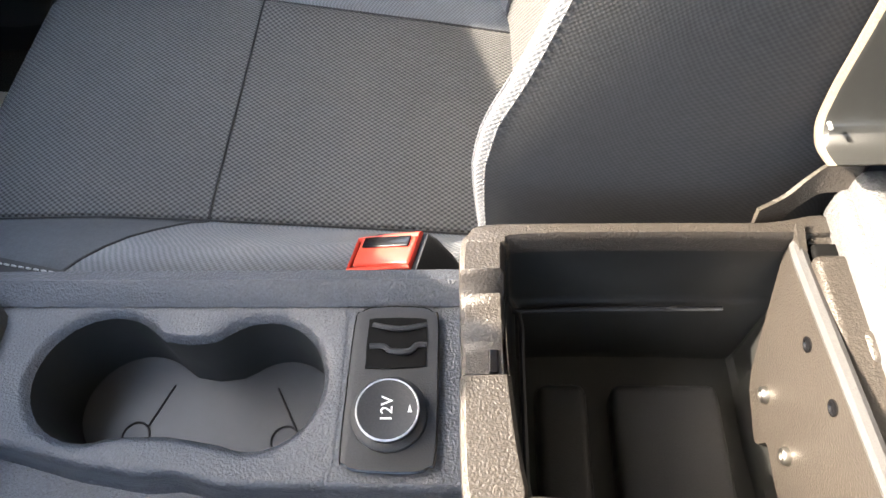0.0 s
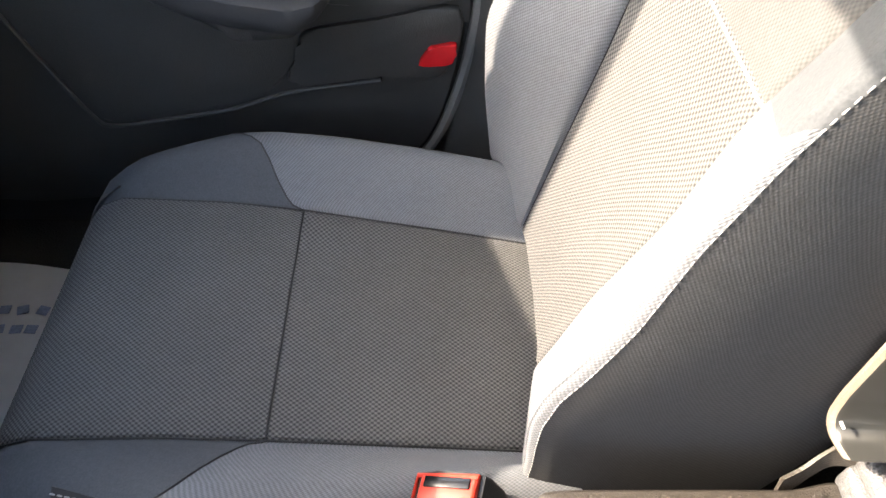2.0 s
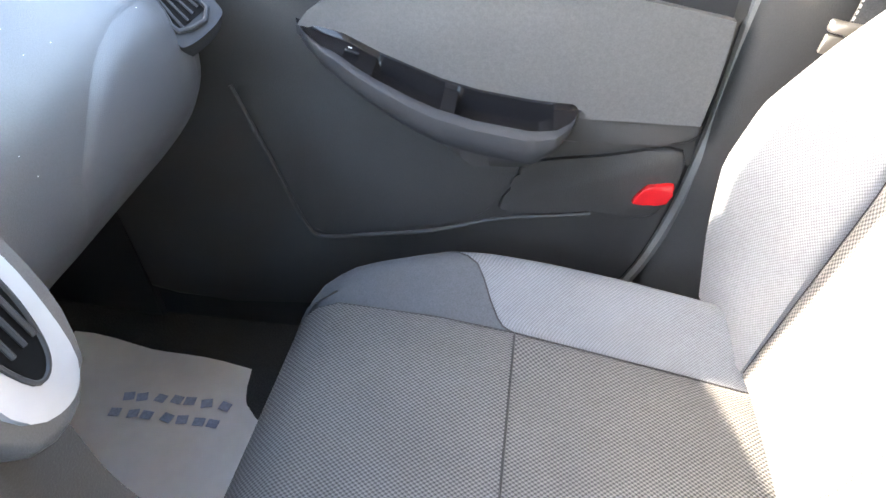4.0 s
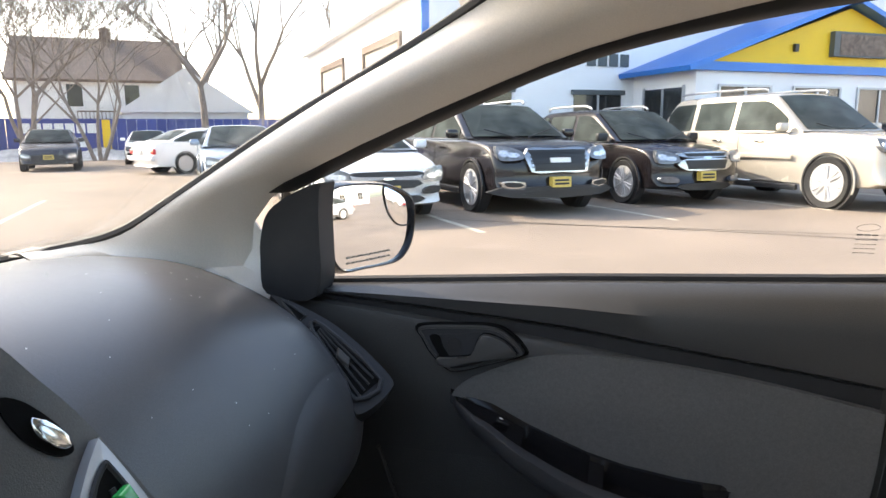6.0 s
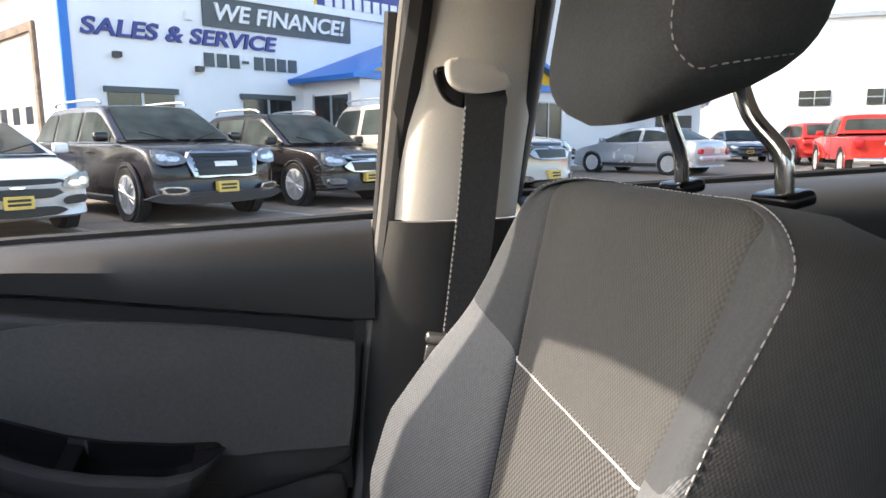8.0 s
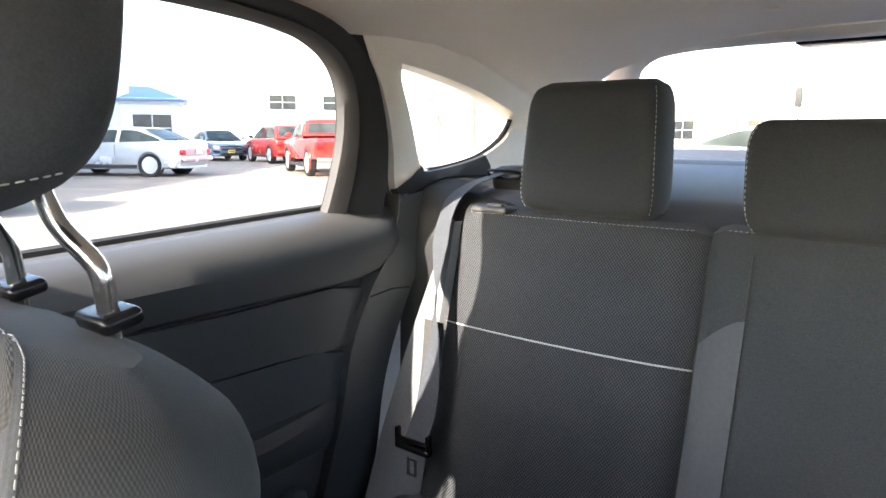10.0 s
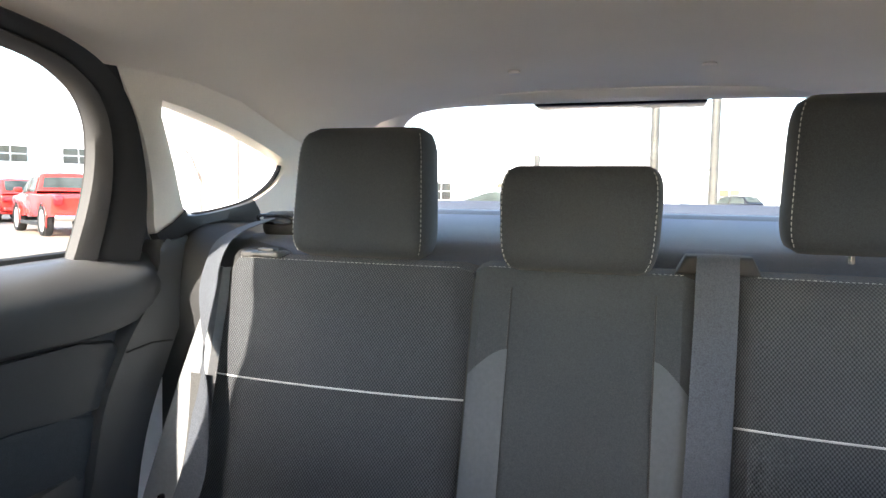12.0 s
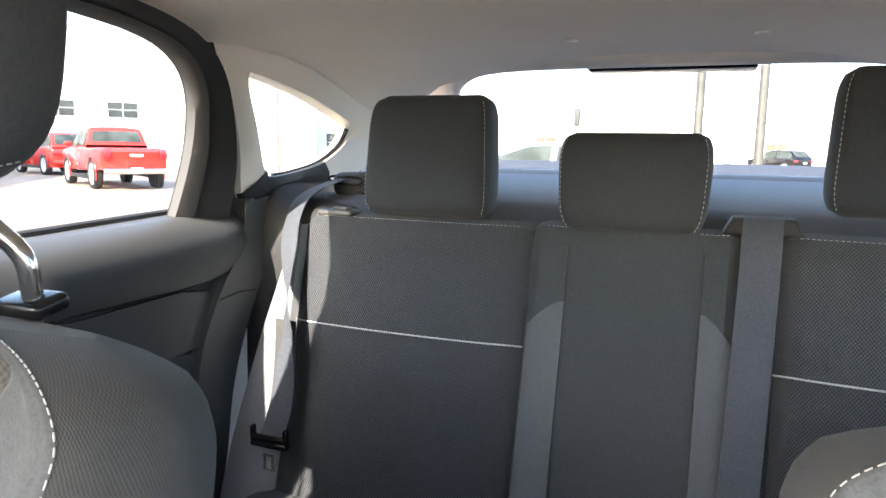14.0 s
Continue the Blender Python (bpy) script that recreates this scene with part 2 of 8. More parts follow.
def grid(P, thick=0.0, wrap=False, caps=False):
    """A mesh through rows of points; with a thickness it becomes a shell."""
    P = np.array(P, float)
    bm = bmesh.new()
    nj, ni = P.shape[:2]
    v = [[bm.verts.new(P[j, i]) for i in range(ni)] for j in range(nj)]
    # cloth coordinates in metres along the sheet
    uv = bm.loops.layers.uv.new("UVMap")
    us = np.r_[0, np.cumsum(np.linalg.norm(np.diff(P[nj // 2], axis=0), axis=1))]
    vs = np.r_[0, np.cumsum(np.linalg.norm(np.diff(P[:, ni // 2], axis=0), axis=1))]
    for j in range(nj - 1):
        for i in range(ni if wrap else ni - 1):
            q = [v[j][i], v[j][(i + 1) % ni], v[j + 1][(i + 1) % ni], v[j + 1][i]]
            try:
                f = bm.faces.new(q)
            except ValueError:
                continue
            for lp, (jj, ii) in zip(f.loops, ((j, i), (j, i + 1), (j + 1, i + 1), (j + 1, i))):
                lp[uv].uv = (us[min(ii, ni - 1)], vs[jj])
    if caps and wrap:
        bm.faces.new(list(reversed(v[0])))
        bm.faces.new(v[-1])
    if thick:
        bm.normal_update()
        off = {u: bm.verts.new(u.co - u.normal * thick) for row in v for u in row}
        for f in list(bm.faces):
            bm.faces.new([off[u] for u in reversed(f.verts)])
        rim = [(v[0][i], v[0][i + 1]) for i in range(ni - 1)] + [(v[j][-1], v[j + 1][-1]) for j in range(nj - 1)]
        rim += [(v[-1][i + 1], v[-1][i]) for i in range(ni - 1)] + [(v[j + 1][0], v[j][0]) for j in range(nj - 1)]
        for a, b in rim:
            try:
                bm.faces.new([b, a, off[a], off[b]])
            except ValueError:
                pass
    return bm


def join(*bms):
    out = bmesh.new()
    for b in bms:
        me = bpy.data.meshes.new("tmp")
        b.to_mesh(me)
        out.from_mesh(me)
        bpy.data.meshes.remove(me)
        b.free()
    return out


def plate(outline, put, depth, bevel=0.004, steps=3):
    """A flat piece cut to an outline, with its front edge rounded. put(u, v, w): the place of a point at depth w."""
    bm = bmesh.new()
    back = [bm.verts.new((u, v, 0)) for u, v in outline]
    front = [bm.verts.new((u, v, depth)) for u, v in outline]
    k = len(back)
    ff = bm.faces.new(front)
    bm.faces.new(list(reversed(back)))
    for i in range(k):
        bm.faces.new([back[i], back[(i + 1) % k], front[(i + 1) % k], front[i]])
    if bevel:
        bmesh.ops.bevel(bm, geom=list(ff.edges), offset=bevel, segments=steps, affect="EDGES", profile=0.5, clamp_overlap=True)
    for u in bm.verts:
        u.co = Vector(put(*u.co))
    return bm


def rbox(c, s, r=0.005, turn=None, seg=3):
    """A box with rounded edges."""
    bm = bmesh.new()
    bmesh.ops.create_cube(bm, size=1.0)
    for u in bm.verts:
        u.co = Vector((u.co.x * s[0], u.co.y * s[1], u.co.z * s[2]))
    if r:
        bmesh.ops.bevel(bm, geom=list(bm.edges), offset=min(r, min(s) * 0.49), segments=seg, affect="EDGES", profile=0.5, clamp_overlap=True)
    m = Matrix.Translation(c) @ (pose(0, 0, 0, *turn) if turn else Matrix.Identity(4))
    bm.transform(m)
    return bm


def tube(pts, r, n=8, closed=False, flat=1.0):
    """A bar along a line; r may change along it."""
    p = np.array(pts, float)
    k = len(p)
    rr = np.ones(k) * r if np.isscalar(r) else np.array(r)
    rows = []
    prev = None
    for i in range(k):
        a = p[(i - 1) % k] if closed or i else p[i]
        b = p[(i + 1) % k] if closed or i < k - 1 else p[i]
        d = Vector(b - a).normalized()
        side = prev if prev is not None else (Vector((0, 0, 1)) if abs(d.z) < 0.9 else Vector((1, 0, 0)))
        u = (side - d * side.dot(d)).normalized()
        prev = u
        w = d.cross(u)
        rows.append([p[i] + rr[i] * (math.cos(t) * np.array(u) + flat * math.sin(t) * np.array(w)) for t in np.linspace(0, 2 * math.pi, n, endpoint=False)])
    if closed:
        rows.append(rows[0])
    return grid(rows, wrap=True, caps=not closed)


def lathe(profile, c, axis="z", n=24):
    """A turned piece from (radius, height) pairs."""
    rows = []
    for r, h in profile:
        ring = []
        for t in np.linspace(0, 2 * math.pi, n, endpoint=False):
            a, b = r * math.cos(t), r * math.sin(t)
            q = {"z": (a, b, h), "y": (a, h, b), "x": (h, a, b)}[axis]
            ring.append(np.array(c) + np.array(q))
        rows.append(ring)
    return grid(rows, wrap=True, caps=True)


def ribbon(line, width_dir, width, thick=0.0015):
    """A strap of some width along a line."""
    p = np.array(line, float)
    w = np.array(width_dir, float)
    if w.ndim == 1:
        w = np.tile(w, (len(p), 1))
    w = w / np.linalg.norm(w, axis=1)[:, None] * width / 2
    return grid(np.stack([p - w, p - w * 0.4, p + w * 0.4, p + w], 1), thick)


def stitches(line, length=0.006, gap=0.003, r=0.0007, lift=(0, 0, 0)):
    """Single thread stitches along a line, joined."""
    p = np.array(line, float) + np.array(lift)
    seg = np.linalg.norm(np.diff(p, axis=0), axis=1)
    s = np.r_[0, np.cumsum(seg)]
    at = lambda d: np.array([np.interp(d, s, p[:, k]) for k in range(3)])
    parts, d = [], 0.0
    while d + length < s[-1]:
        parts.append(tube([at(d), at(d + length / 2), at(d + length)], [r, r * 1.3, r], 5))
        d += length + gap
    return join(*parts)


def part(name, bm, mat, parent=None, label="", smooth=40, kind=""):
    """Links a bmesh as one mesh object, under a thing if one is given."""
    if SIDE < 0:
        for u in bm.verts:
            u.co.y = -u.co.y
    bmesh.ops.recalc_face_normals(bm, faces=bm.faces)
    me = bpy.data.meshes.new(name)
    bm.to_mesh(me)
    bm.free()
    me.materials.append(M[mat] if isinstance(mat, str) else mat)
    if smooth:
        me.polygons.foreach_set("use_smooth", [True] * len(me.polygons))
        me.set_sharp_from_angle(angle=radians(smooth))
    ob = new(name, me)
    if parent is not None:
        ob.parent = parent
        at = parent.location.copy()
        if parent.parent:
            at = parent["at"] if "at" in parent else at
        ob.matrix_parent_inverse = parent_inverse(parent)
    if label or kind:
        tagged(ob, label=label, kind=kind)
    return ob


def parent_inverse(ob):
    m = ob.matrix_basis.copy()
    while ob.parent:
        m = ob.parent.matrix_basis @ ob.matrix_parent_inverse @ m
        ob = ob.parent
    return m.inverted()


def thing(name, at, label, category, group="", kind=""):
    ob = new(name)
    ob.empty_display_size = 0.05
    ob.location = (at[0], at[1] * SIDE, at[2])
    return tagged(ob, label, category, group, kind)


def one(name, bm, mat, label, category="", group="", kind="", smooth=40):
    """A thing of a single piece."""
    return tagged(part(name, bm, mat, None, "", smooth), label, category, group, kind)

# ---- outside ----
M["paint_white"] = material("white car paint", (0.78, 0.78, 0.77), 0.25, vary=0.03, stain=0.04, coat=0.6)
M["asphalt"] = material("worn asphalt", (0.215, 0.170, 0.130), 0.85, vary=0.3, scale=45, bump=0.4, bump_scale=90, stain=0.22, stain_scale=0.35)
rows = [[(x, y, 0) for x in (-3000, -200, -40, 0, 40, 200, 3000)] for y in (-3000, -200, -40, 0, 40, 200, 3000)]
one("ground", grid(rows), "asphalt", "worn tan-grey asphalt car park", "ground", kind="structure")

# ---- cabin shell ----
GLASS_Y = lambda z: 0.775 - 0.42 * (z - 1.03)
GLASS_R = lambda x, z: GLASS_Y(z) - 1.2 * max(0.0, z - 1.2) ** 2 * min(1.0, max(0.0, (x - 0.8) / 0.25))
BELT = [(-0.33, 0.985), (-0.23, 0.99), (0.14, 1.012), (0.56, 1.03), (0.76, 1.055), (1.40, 1.08), (1.60, 1.085)]
belt_z = lambda x: float(np.interp(x, [b[0] for b in BELT], [b[1] for b in BELT]))
RAIL = cat([(-0.335, 1.0), (-0.318, 1.07), (-0.265, 1.125), (-0.167, 1.168), (0.003, 1.238), (0.145, 1.290), (0.268, 1.319), (0.43, 1.344), (0.60, 1.356)], 5)
SCREEN = cat([(-0.72, 0.655, 1.03), (-0.60, 0.645, 1.055), (-0.475, 0.635, 1.085), (-0.362, 0.625, 1.142), (-0.193, 0.612, 1.235), (-0.045, 0.60, 1.307), (0.05, 0.585, 1.356), (0.12, 0.56, 1.392)], 5)
EAVE_X = [0.1, 0.43, 0.6, 0.95, 1.2, 1.36, 1.5, 1.66, 1.8, 1.93, 2.12]
EAVE_Z = (EAVE_X, [1.383, 1.372, 1.372, 1.364, 1.358, 1.352, 1.366, 1.352, 1.316, 1.285, 1.245])
EAVE_Y = (EAVE_X, [0.575, 0.61, 0.610, 0.598, 0.598, 0.612, 0.636, 0.635, 0.635, 0.63, 0.62])
REAR_TOP = cat([(0.775, 1.352), (1.0, 1.357), (1.20, 1.348), (1.30, 1.326), (1.362, 1.285), (1.398, 1.225), (1.412, 1.155), (1.415, 1.07)], 5)
REAR_OUT = cat([(0.745, 1.380), (1.0, 1.387), (1.215, 1.374), (1.330, 1.350), (1.415, 1.304), (1.486, 1.230), (1.528, 1.155), (1.553, 1.07)], 5)


def skin(pts, thick=0.006):
    return grid(pts, thick)


def side_trim():
    # A pillar: cream trim from the windscreen to the door seal
    n = 26
    a = np.array([SCREEN[int(round(t))] for t in np.linspace(0, len(SCREEN) - 1, n)])
    rail = np.array([(x - 0.004, GLASS_Y(z) - 0.032, z + 0.016) for x, z in RAIL])
    lo = np.array([(-0.60, 0.69, 1.035), (-0.48, 0.70, 1.026), (-0.36, 0.705, 1.018)])
    d = np.vstack([lo, rail])
    s = np.r_[0, np.cumsum(np.linalg.norm(np.diff(d, axis=0), axis=1))]
    d = np.array([[np.interp(t, s, d[:, k]) for k in range(3)] for t in np.linspace(0, s[-1], n)])
    rows = []
    for t in np.linspace(0, 1, 9):
        bulge = 0.030 * math.sin(math.pi * t)
        rows.append(a * (1 - t) + d * t + np.array([0.006, -bulge, 0.004 * math.sin(math.pi * t)]))
    # the foot of the trim runs on behind the mirror cover
    tuck = np.clip((1.085 - d[:, 2]) / 0.05, 0, 1)[:, None]
    rows.append(d + np.array([0.006, 0, 0]) + tuck * np.array([0.030, -0.004, -0.012]))
    rows.append(d + np.array([0.006, 0.001, 0]) + tuck * np.array([0.075, 0.004, -0.050]))
    one("pillar_a_trim", skin(rows), "cream", "cream grained windscreen pillar trim above the dashboard", "trim", kind="structure")
    one("windscreen_edge", tube(np.array(SCREEN) + np.array([0.000, -0.003, -0.003]), 0.006, 6), "rubber", "black rubber edge where the windscreen meets the pillar", "seal", kind="structure")
    # black door frame round the front window
    fr = [(x, z) for x, z in RAIL[11:]] + [(0.598, 1.34), (0.592, 1.30), (0.585, 1.224), (0.572, 1.12), (0.565, 1.03)]
    fr = cat(fr[::3] + [fr[-1]], 4)
    rows = []
    c = np.array([0.2, 1.12])
    for u, v in fr:
        out = np.array([u, v]) - c
        out /= np.linalg.norm(out)
        ring = []
        for k, (o, w) in enumerate([(0.0, 0.004), (0.0, -0.016), (0.005, -0.030), (0.020, -0.036), (0.034, -0.028), (0.036, 0.004)]):
            ring.append((u + out[0] * o, GLASS_Y(v) + w - 0.3 * o, v + out[1] * o))
        rows.append(ring)
    one("door_frame", grid(rows, wrap=True, caps=True), "rubber", "black rubber seal and frame round the front side window", "door seal", kind="structure")
    belt = cat([(x, 0.7665, belt_z(x) + 0.005) for x in np.linspace(-0.235, 0.575, 12)], 3)
    one("belt_seal", tube(belt, 0.006, 6), "rubber", "black rubber seal along the foot of the front side glass", "seal", kind="structure")
    belt = cat([(x, 0.7635, belt_z(x) + 0.005) for x in np.linspace(0.76, 1.43, 10)], 3)
    one("belt_seal", tube(belt, 0.006, 6), "rubber", "black rubber seal along the foot of the rear side glass", "seal", kind="structure")
    rows = [[(x, 0.80, 0.360), (x, 0.765, 0.362), (x, 0.752, 0.352), (x, 0.748, 0.30), (x, 0.742, 0.235), (x, 0.70, 0.228)] for x in np.linspace(-1.0, 2.6, 12)]
    one("door_sill", skin(rows, 0.004), "plastic", "dark plastic door sill along the floor", "trim", kind="structure")
    kick = [(-1.05, 0.22), (-0.36, 0.22), (-0.40, 0.60), (-0.36, 0.98), (-0.62, 1.02), (-1.05, 1.0)]
    one("kick_panel", plate(kick, lambda u, v, w: (u, 0.765 - w, v), 0.03, 0.006), "plastic", "dark footwell side panel ahead of the front door", "trim", kind="structure")
    # dark sail behind the mirror
    sail = [(-0.286, 0.985), (-0.293, 1.035), (-0.290, 1.072), (-0.276, 1.103), (-0.248, 1.125), (-0.212, 1.142), (-0.186, 1.150), (-0.188, 1.138), (-0.192, 1.118), (-0.198, 1.082), (-0.206, 0.985)]
    one("sail_panel", plate(cat(sail, 4, True), lambda u, v, w: (u, 0.752 - 0.30 * max(0.0, v - 1.08) - w, v), 0.050, 0.012, 4), "rubber", "black triangular plastic cover at the mirror's foot", "trim", kind="structure")
    # front and rear side glass
    rows = []
    for t in np.linspace(0, 1, 8):
        row = []
        for x in np.linspace(-0.33, 0.60, 26):
            top = float(np.interp(x, [q[0] for q in RAIL], [q[1] for q in RAIL]))
            z = 0.955 + (max(top, 1.0) - 0.955 + 0.01) * t
            row.append((x, GLASS_Y(z), z))
        rows.append(row)
    g = one("window_1" if SIDE > 0 else "window_2", grid(rows, 0.004), "glass", "clear side window of the front door", "window", kind="structure")
    g.visible_shadow = False
    g0 = g
    rows = []
    for t in np.linspace(0, 1, 8):
        row = []
        for x in np.linspace(0.74, 1.435, 24):
            tx = [q[0] for q in REAR_TOP]
            top = float(np.interp(min(x, 1.41), tx, [q[1] for q in REAR_TOP]))
            z = 1.02 + (max(top, 1.08) - 1.02 + 0.008) * t
            row.append((x, GLASS_R(x, z), z))
        rows.append(row)
    g = one("window_3" if SIDE > 0 else "window_4", grid(rows, 0.004), "glass_tint", "lightly tinted side window of the rear door", "window", kind="structure")
    g.visible_shadow = False
    if SIDE > 0:
        marks = [tube([(u, GLASS_Y(v) - 0.0024, v) for u, v in cat([(0.490, 1.100), (0.497, 1.104), (0.508, 1.105), (0.516, 1.101), (0.509, 1.097), (0.497, 1.096)], 3, True)], 0.00035, 4, True)]
        for k, (h, n) in enumerate(((0.0018, 3), (0.0008, 4), (0.0008, 4), (0.0008, 4), (0.0008, 3))):
            z0 = 1.090 - 0.0058 * k
            for q in range(n):
                x0 = 0.492 + 0.025 / n * q
                marks.append(plate([(x0, z0), (x0 + 0.020 / n, z0), (x0 + 0.020 / n, z0 + h), (x0, z0 + h)], lambda u, v, w: (u, GLASS_Y(v) - 0.0022 - w, v), 0.0002, 0))
        part("etched_marks", join(*marks), "seal_grey", g0, "small etched print bars", smooth=0)
    # black frame round the rear window, with a wide dark corner behind it
    inner = [(0.765, 1.05), (0.770, 1.2)] + [tuple(q) for q in REAR_TOP]
    outer = [(0.735, 1.05), (0.740, 1.2)] + [tuple(q) for q in REAR_OUT]
    rows, strip = [], []
    for (u, v), (u1, v1) in zip(inner, outer):
        mix = lambda f, w: (u + (u1 - u) * f, GLASS_R(u + (u1 - u) * f, v + (v1 - v) * f) + w, v + (v1 - v) * f)
        wide = min(1.0, math.hypot(u1 - u, v1 - v) / 0.12)
        rows.append([mix(0, 0.004), mix(0, -0.014), mix(0.22, -0.024), mix(0.45, -0.030 - 0.008 * wide), mix(0.78, -0.034 - 0.010 * wide), mix(0.97, -0.022), mix(1.0, 0.004)])
        if u > 0.78:
            strip.append([mix(-0.01, -0.002), mix(-0.005, -0.017), mix(0.10, -0.0235), mix(0.24, -0.0275)])
    one("rear_door_frame", grid(rows, wrap=True, caps=True), "plastic", "black frame and corner cover of the rear side window", "door seal", kind="structure")
    one("glass_run", skin(strip, 0.002), "felt_grey", "grey felt glass channel at the rear window's edge", "seal", kind="structure")
    back = cat([(1.435, 1.06), (1.432, 1.16), (1.412, 1.25), (1.37, 1.315), (1.30, 1.350), (1.20, 1.370), (1.20, 1.41), (1.48, 1.40), (1.44, 1.34), (1.50, 1.25), (1.56, 1.17), (1.61, 1.12), (1.62, 1.06)], 3, True)
    one("pillar_backing", plate(back, lambda u, v, w: (u, GLASS_Y(v) + 0.012 - w, v), 0.012, 0), "plastic", "black body pillar behind the rear door", "pillar", kind="structure")
    rows = []
    for x in np.linspace(0.02, 2.12, 30):
        ez = float(np.interp(x, *EAVE_Z))
        ey = float(np.interp(x, *EAVE_Y))
        far = float(np.interp(x, [0.7, 0.92, 1.36, 1.5], [0.672, 0.607, 0.612, 0.672]))
        rows.append([(x, ey - 0.004, ez + 0.006), (x, min(ey + 0.025, far - 0.002), ez + 0.002), (x, far, ez + 0.02), (x, far + 0.003, 1.42)])
    one("cantrail", skin(rows), "cream", "cream cloth edge above the side windows", "trim", kind="structure")
    # B pillar
    rows = []
    for z, x0, x1, y in [(1.035, 0.588, 0.746, 0.706), (1.12, 0.598, 0.750, 0.686), (1.2, 0.610, 0.756, 0.668), (1.28, 0.626, 0.762, 0.648), (1.35, 0.640, 0.770, 0.626), (1.39, 0.65, 0.778, 0.59)]:
        rows.append([(x0 - 0.006, y + 0.03, z), (x0, y + 0.006, z), (x0 + 0.018, y - 0.008, z), ((x0 + x1) / 2, y - 0.012, z), (x1 - 0.02, y - 0.006, z), (x1, y + 0.01, z), (x1 + 0.006, y + 0.035, z)])
    bp = thing("pillar_b", (0.66, 0.72, 0.3), "cream and black centre pillar with its belt outlet", "pillar", kind="structure")
    part("upper_trim", skin(rows), "cream", bp, "cream grained upper trim")
    rows = []
    for z, x0, x1, y in [(1.034, 0.585, 0.748, 0.706), (0.93, 0.568, 0.754, 0.722), (0.8, 0.552, 0.764, 0.735), (0.6, 0.53, 0.785, 0.748), (0.42, 0.50, 0.82, 0.75), (0.33, 0.45, 0.88, 0.74), (0.27, 0.40, 0.95, 0.72)]:
        rows.append([(x0 - 0.01, y + 0.035, z), (x0, y + 0.006, z), (x0 + 0.02, y - 0.010, z), ((x0 + x1) / 2, y - 0.016, z), (x1 - 0.02, y - 0.008, z), (x1, y + 0.012, z), (x1 + 0.01, y + 0.04, z)])
    part("lower_trim", skin(rows), "plastic_door", bp, "black grained lower trim")
    seal = cat([(0.615, 0.635, 1.385), (0.602, 0.660, 1.29), (0.589, 0.696, 1.16), (0.576, 0.722, 1.03), (0.560, 0.742, 0.90), (0.545, 0.75, 0.72), (0.515, 0.755, 0.55), (0.46, 0.755, 0.42), (0.36, 0.755, 0.35)], 5)
    part("door_seal", tube(seal, 0.011, 8), "seal_grey", bp, "grey flocked door seal")
    # rear edge seal of the front door, black
    seal = cat([(0.588, 0.68, 1.28), (0.574, 0.735, 1.04), (0.556, 0.752, 0.90), (0.540, 0.758, 0.72), (0.508, 0.762, 0.55), (0.452, 0.762, 0.425), (0.34, 0.762, 0.36), (0.0, 0.762, 0.34)], 5)
    part("black_seal", tube(seal, 0.012, 8), "rubber", bp, "black rubber seal")
    # belt outlet, webbing, anchor
    ring = thing("seat_belt", (0.68, 0.69, 0.78), "black front seat belt hanging from a cream pillar guide", "seat belt")
    out = cat([(0.628, 1.212), (0.640, 1.182), (0.665, 1.170), (0.712, 1.166), (0.716, 1.186), (0.700, 1.196), (0.66, 1.198), (0.648, 1.216)], 4, True)
    part("belt_slot", plate(out, lambda u, v, w: (u, 0.668 - w - 0.25 * (v - 1.2), v), 0.018, 0.005), "gloss_black", ring, "black belt slot")
    cap = cat([(0.640, 1.218), (0.652, 1.224), (0.694, 1.216), (0.708, 1.206), (0.712, 1.192), (0.672, 1.186), (0.646, 1.196)], 4, True)
    part("slot_cover", plate(cap, lambda u, v, w: (u, 0.668 - w - 0.25 * (v - 1.2), v), 0.036, 0.012, 4), "cream", ring, "cream slot cover")
    strap = cat([(0.688, 0.650, 1.19), (0.686, 0.646, 1.16), (0.680, 0.660, 1.05), (0.668, 0.676, 0.92), (0.655, 0.686, 0.80), (0.64, 0.70, 0.6), (0.63, 0.70, 0.42)], 5)
    part("webbing", ribbon(strap, (1, -0.1, 0.0), 0.048), "belt", ring)
    edge = strap + np.array([-0.024, -0.003, 0])
    part("edge_stitching", stitches(edge[4:24], 0.004, 0.003, 0.0008), "thread", ring, "pale edge stitching")
    part("tongue", join(rbox((0.632, 0.676, 0.868), (0.030, 0.006, 0.022), 0.002, (0, 10, 0)), rbox((0.640, 0.674, 0.888), (0.044, 0.012, 0.014), 0.004, (0, 10, 0))), "steel", ring, "steel latch tongue")
    # C pillar and quarter window
    cp = thing("pillar_c", (1.6, 0.70, 1.1), "cream rear pillar trim round the quarter window", "pillar", kind="structure")
    q = cat([(1.506, 1.314), (1.53, 1.322), (1.66, 1.303), (1.775, 1.277), (1.85, 1.255), (1.866, 1.238), (1.845, 1.20), (1.79, 1.168), (1.71, 1.150), (1.636, 1.142), (1.62, 1.152), (1.565, 1.232)], 4, True)
    o = [(u, v) for u, v in q]
    box = [(1.385, 1.385), (1.50, 1.395), (1.66, 1.380), (1.80, 1.350), (1.93, 1.315), (2.10, 1.275), (2.06, 1.18), (1.92, 1.135), (1.72, 1.118), (1.644, 1.108), (1.566, 1.100), (1.525, 1.19), (1.468, 1.285)]
    b2 = cat(box, 4, True)
    yy = lambda u, v: 0.712 - 0.32 * (v - 1.12) - 0.06 * max(0, u - 1.6)

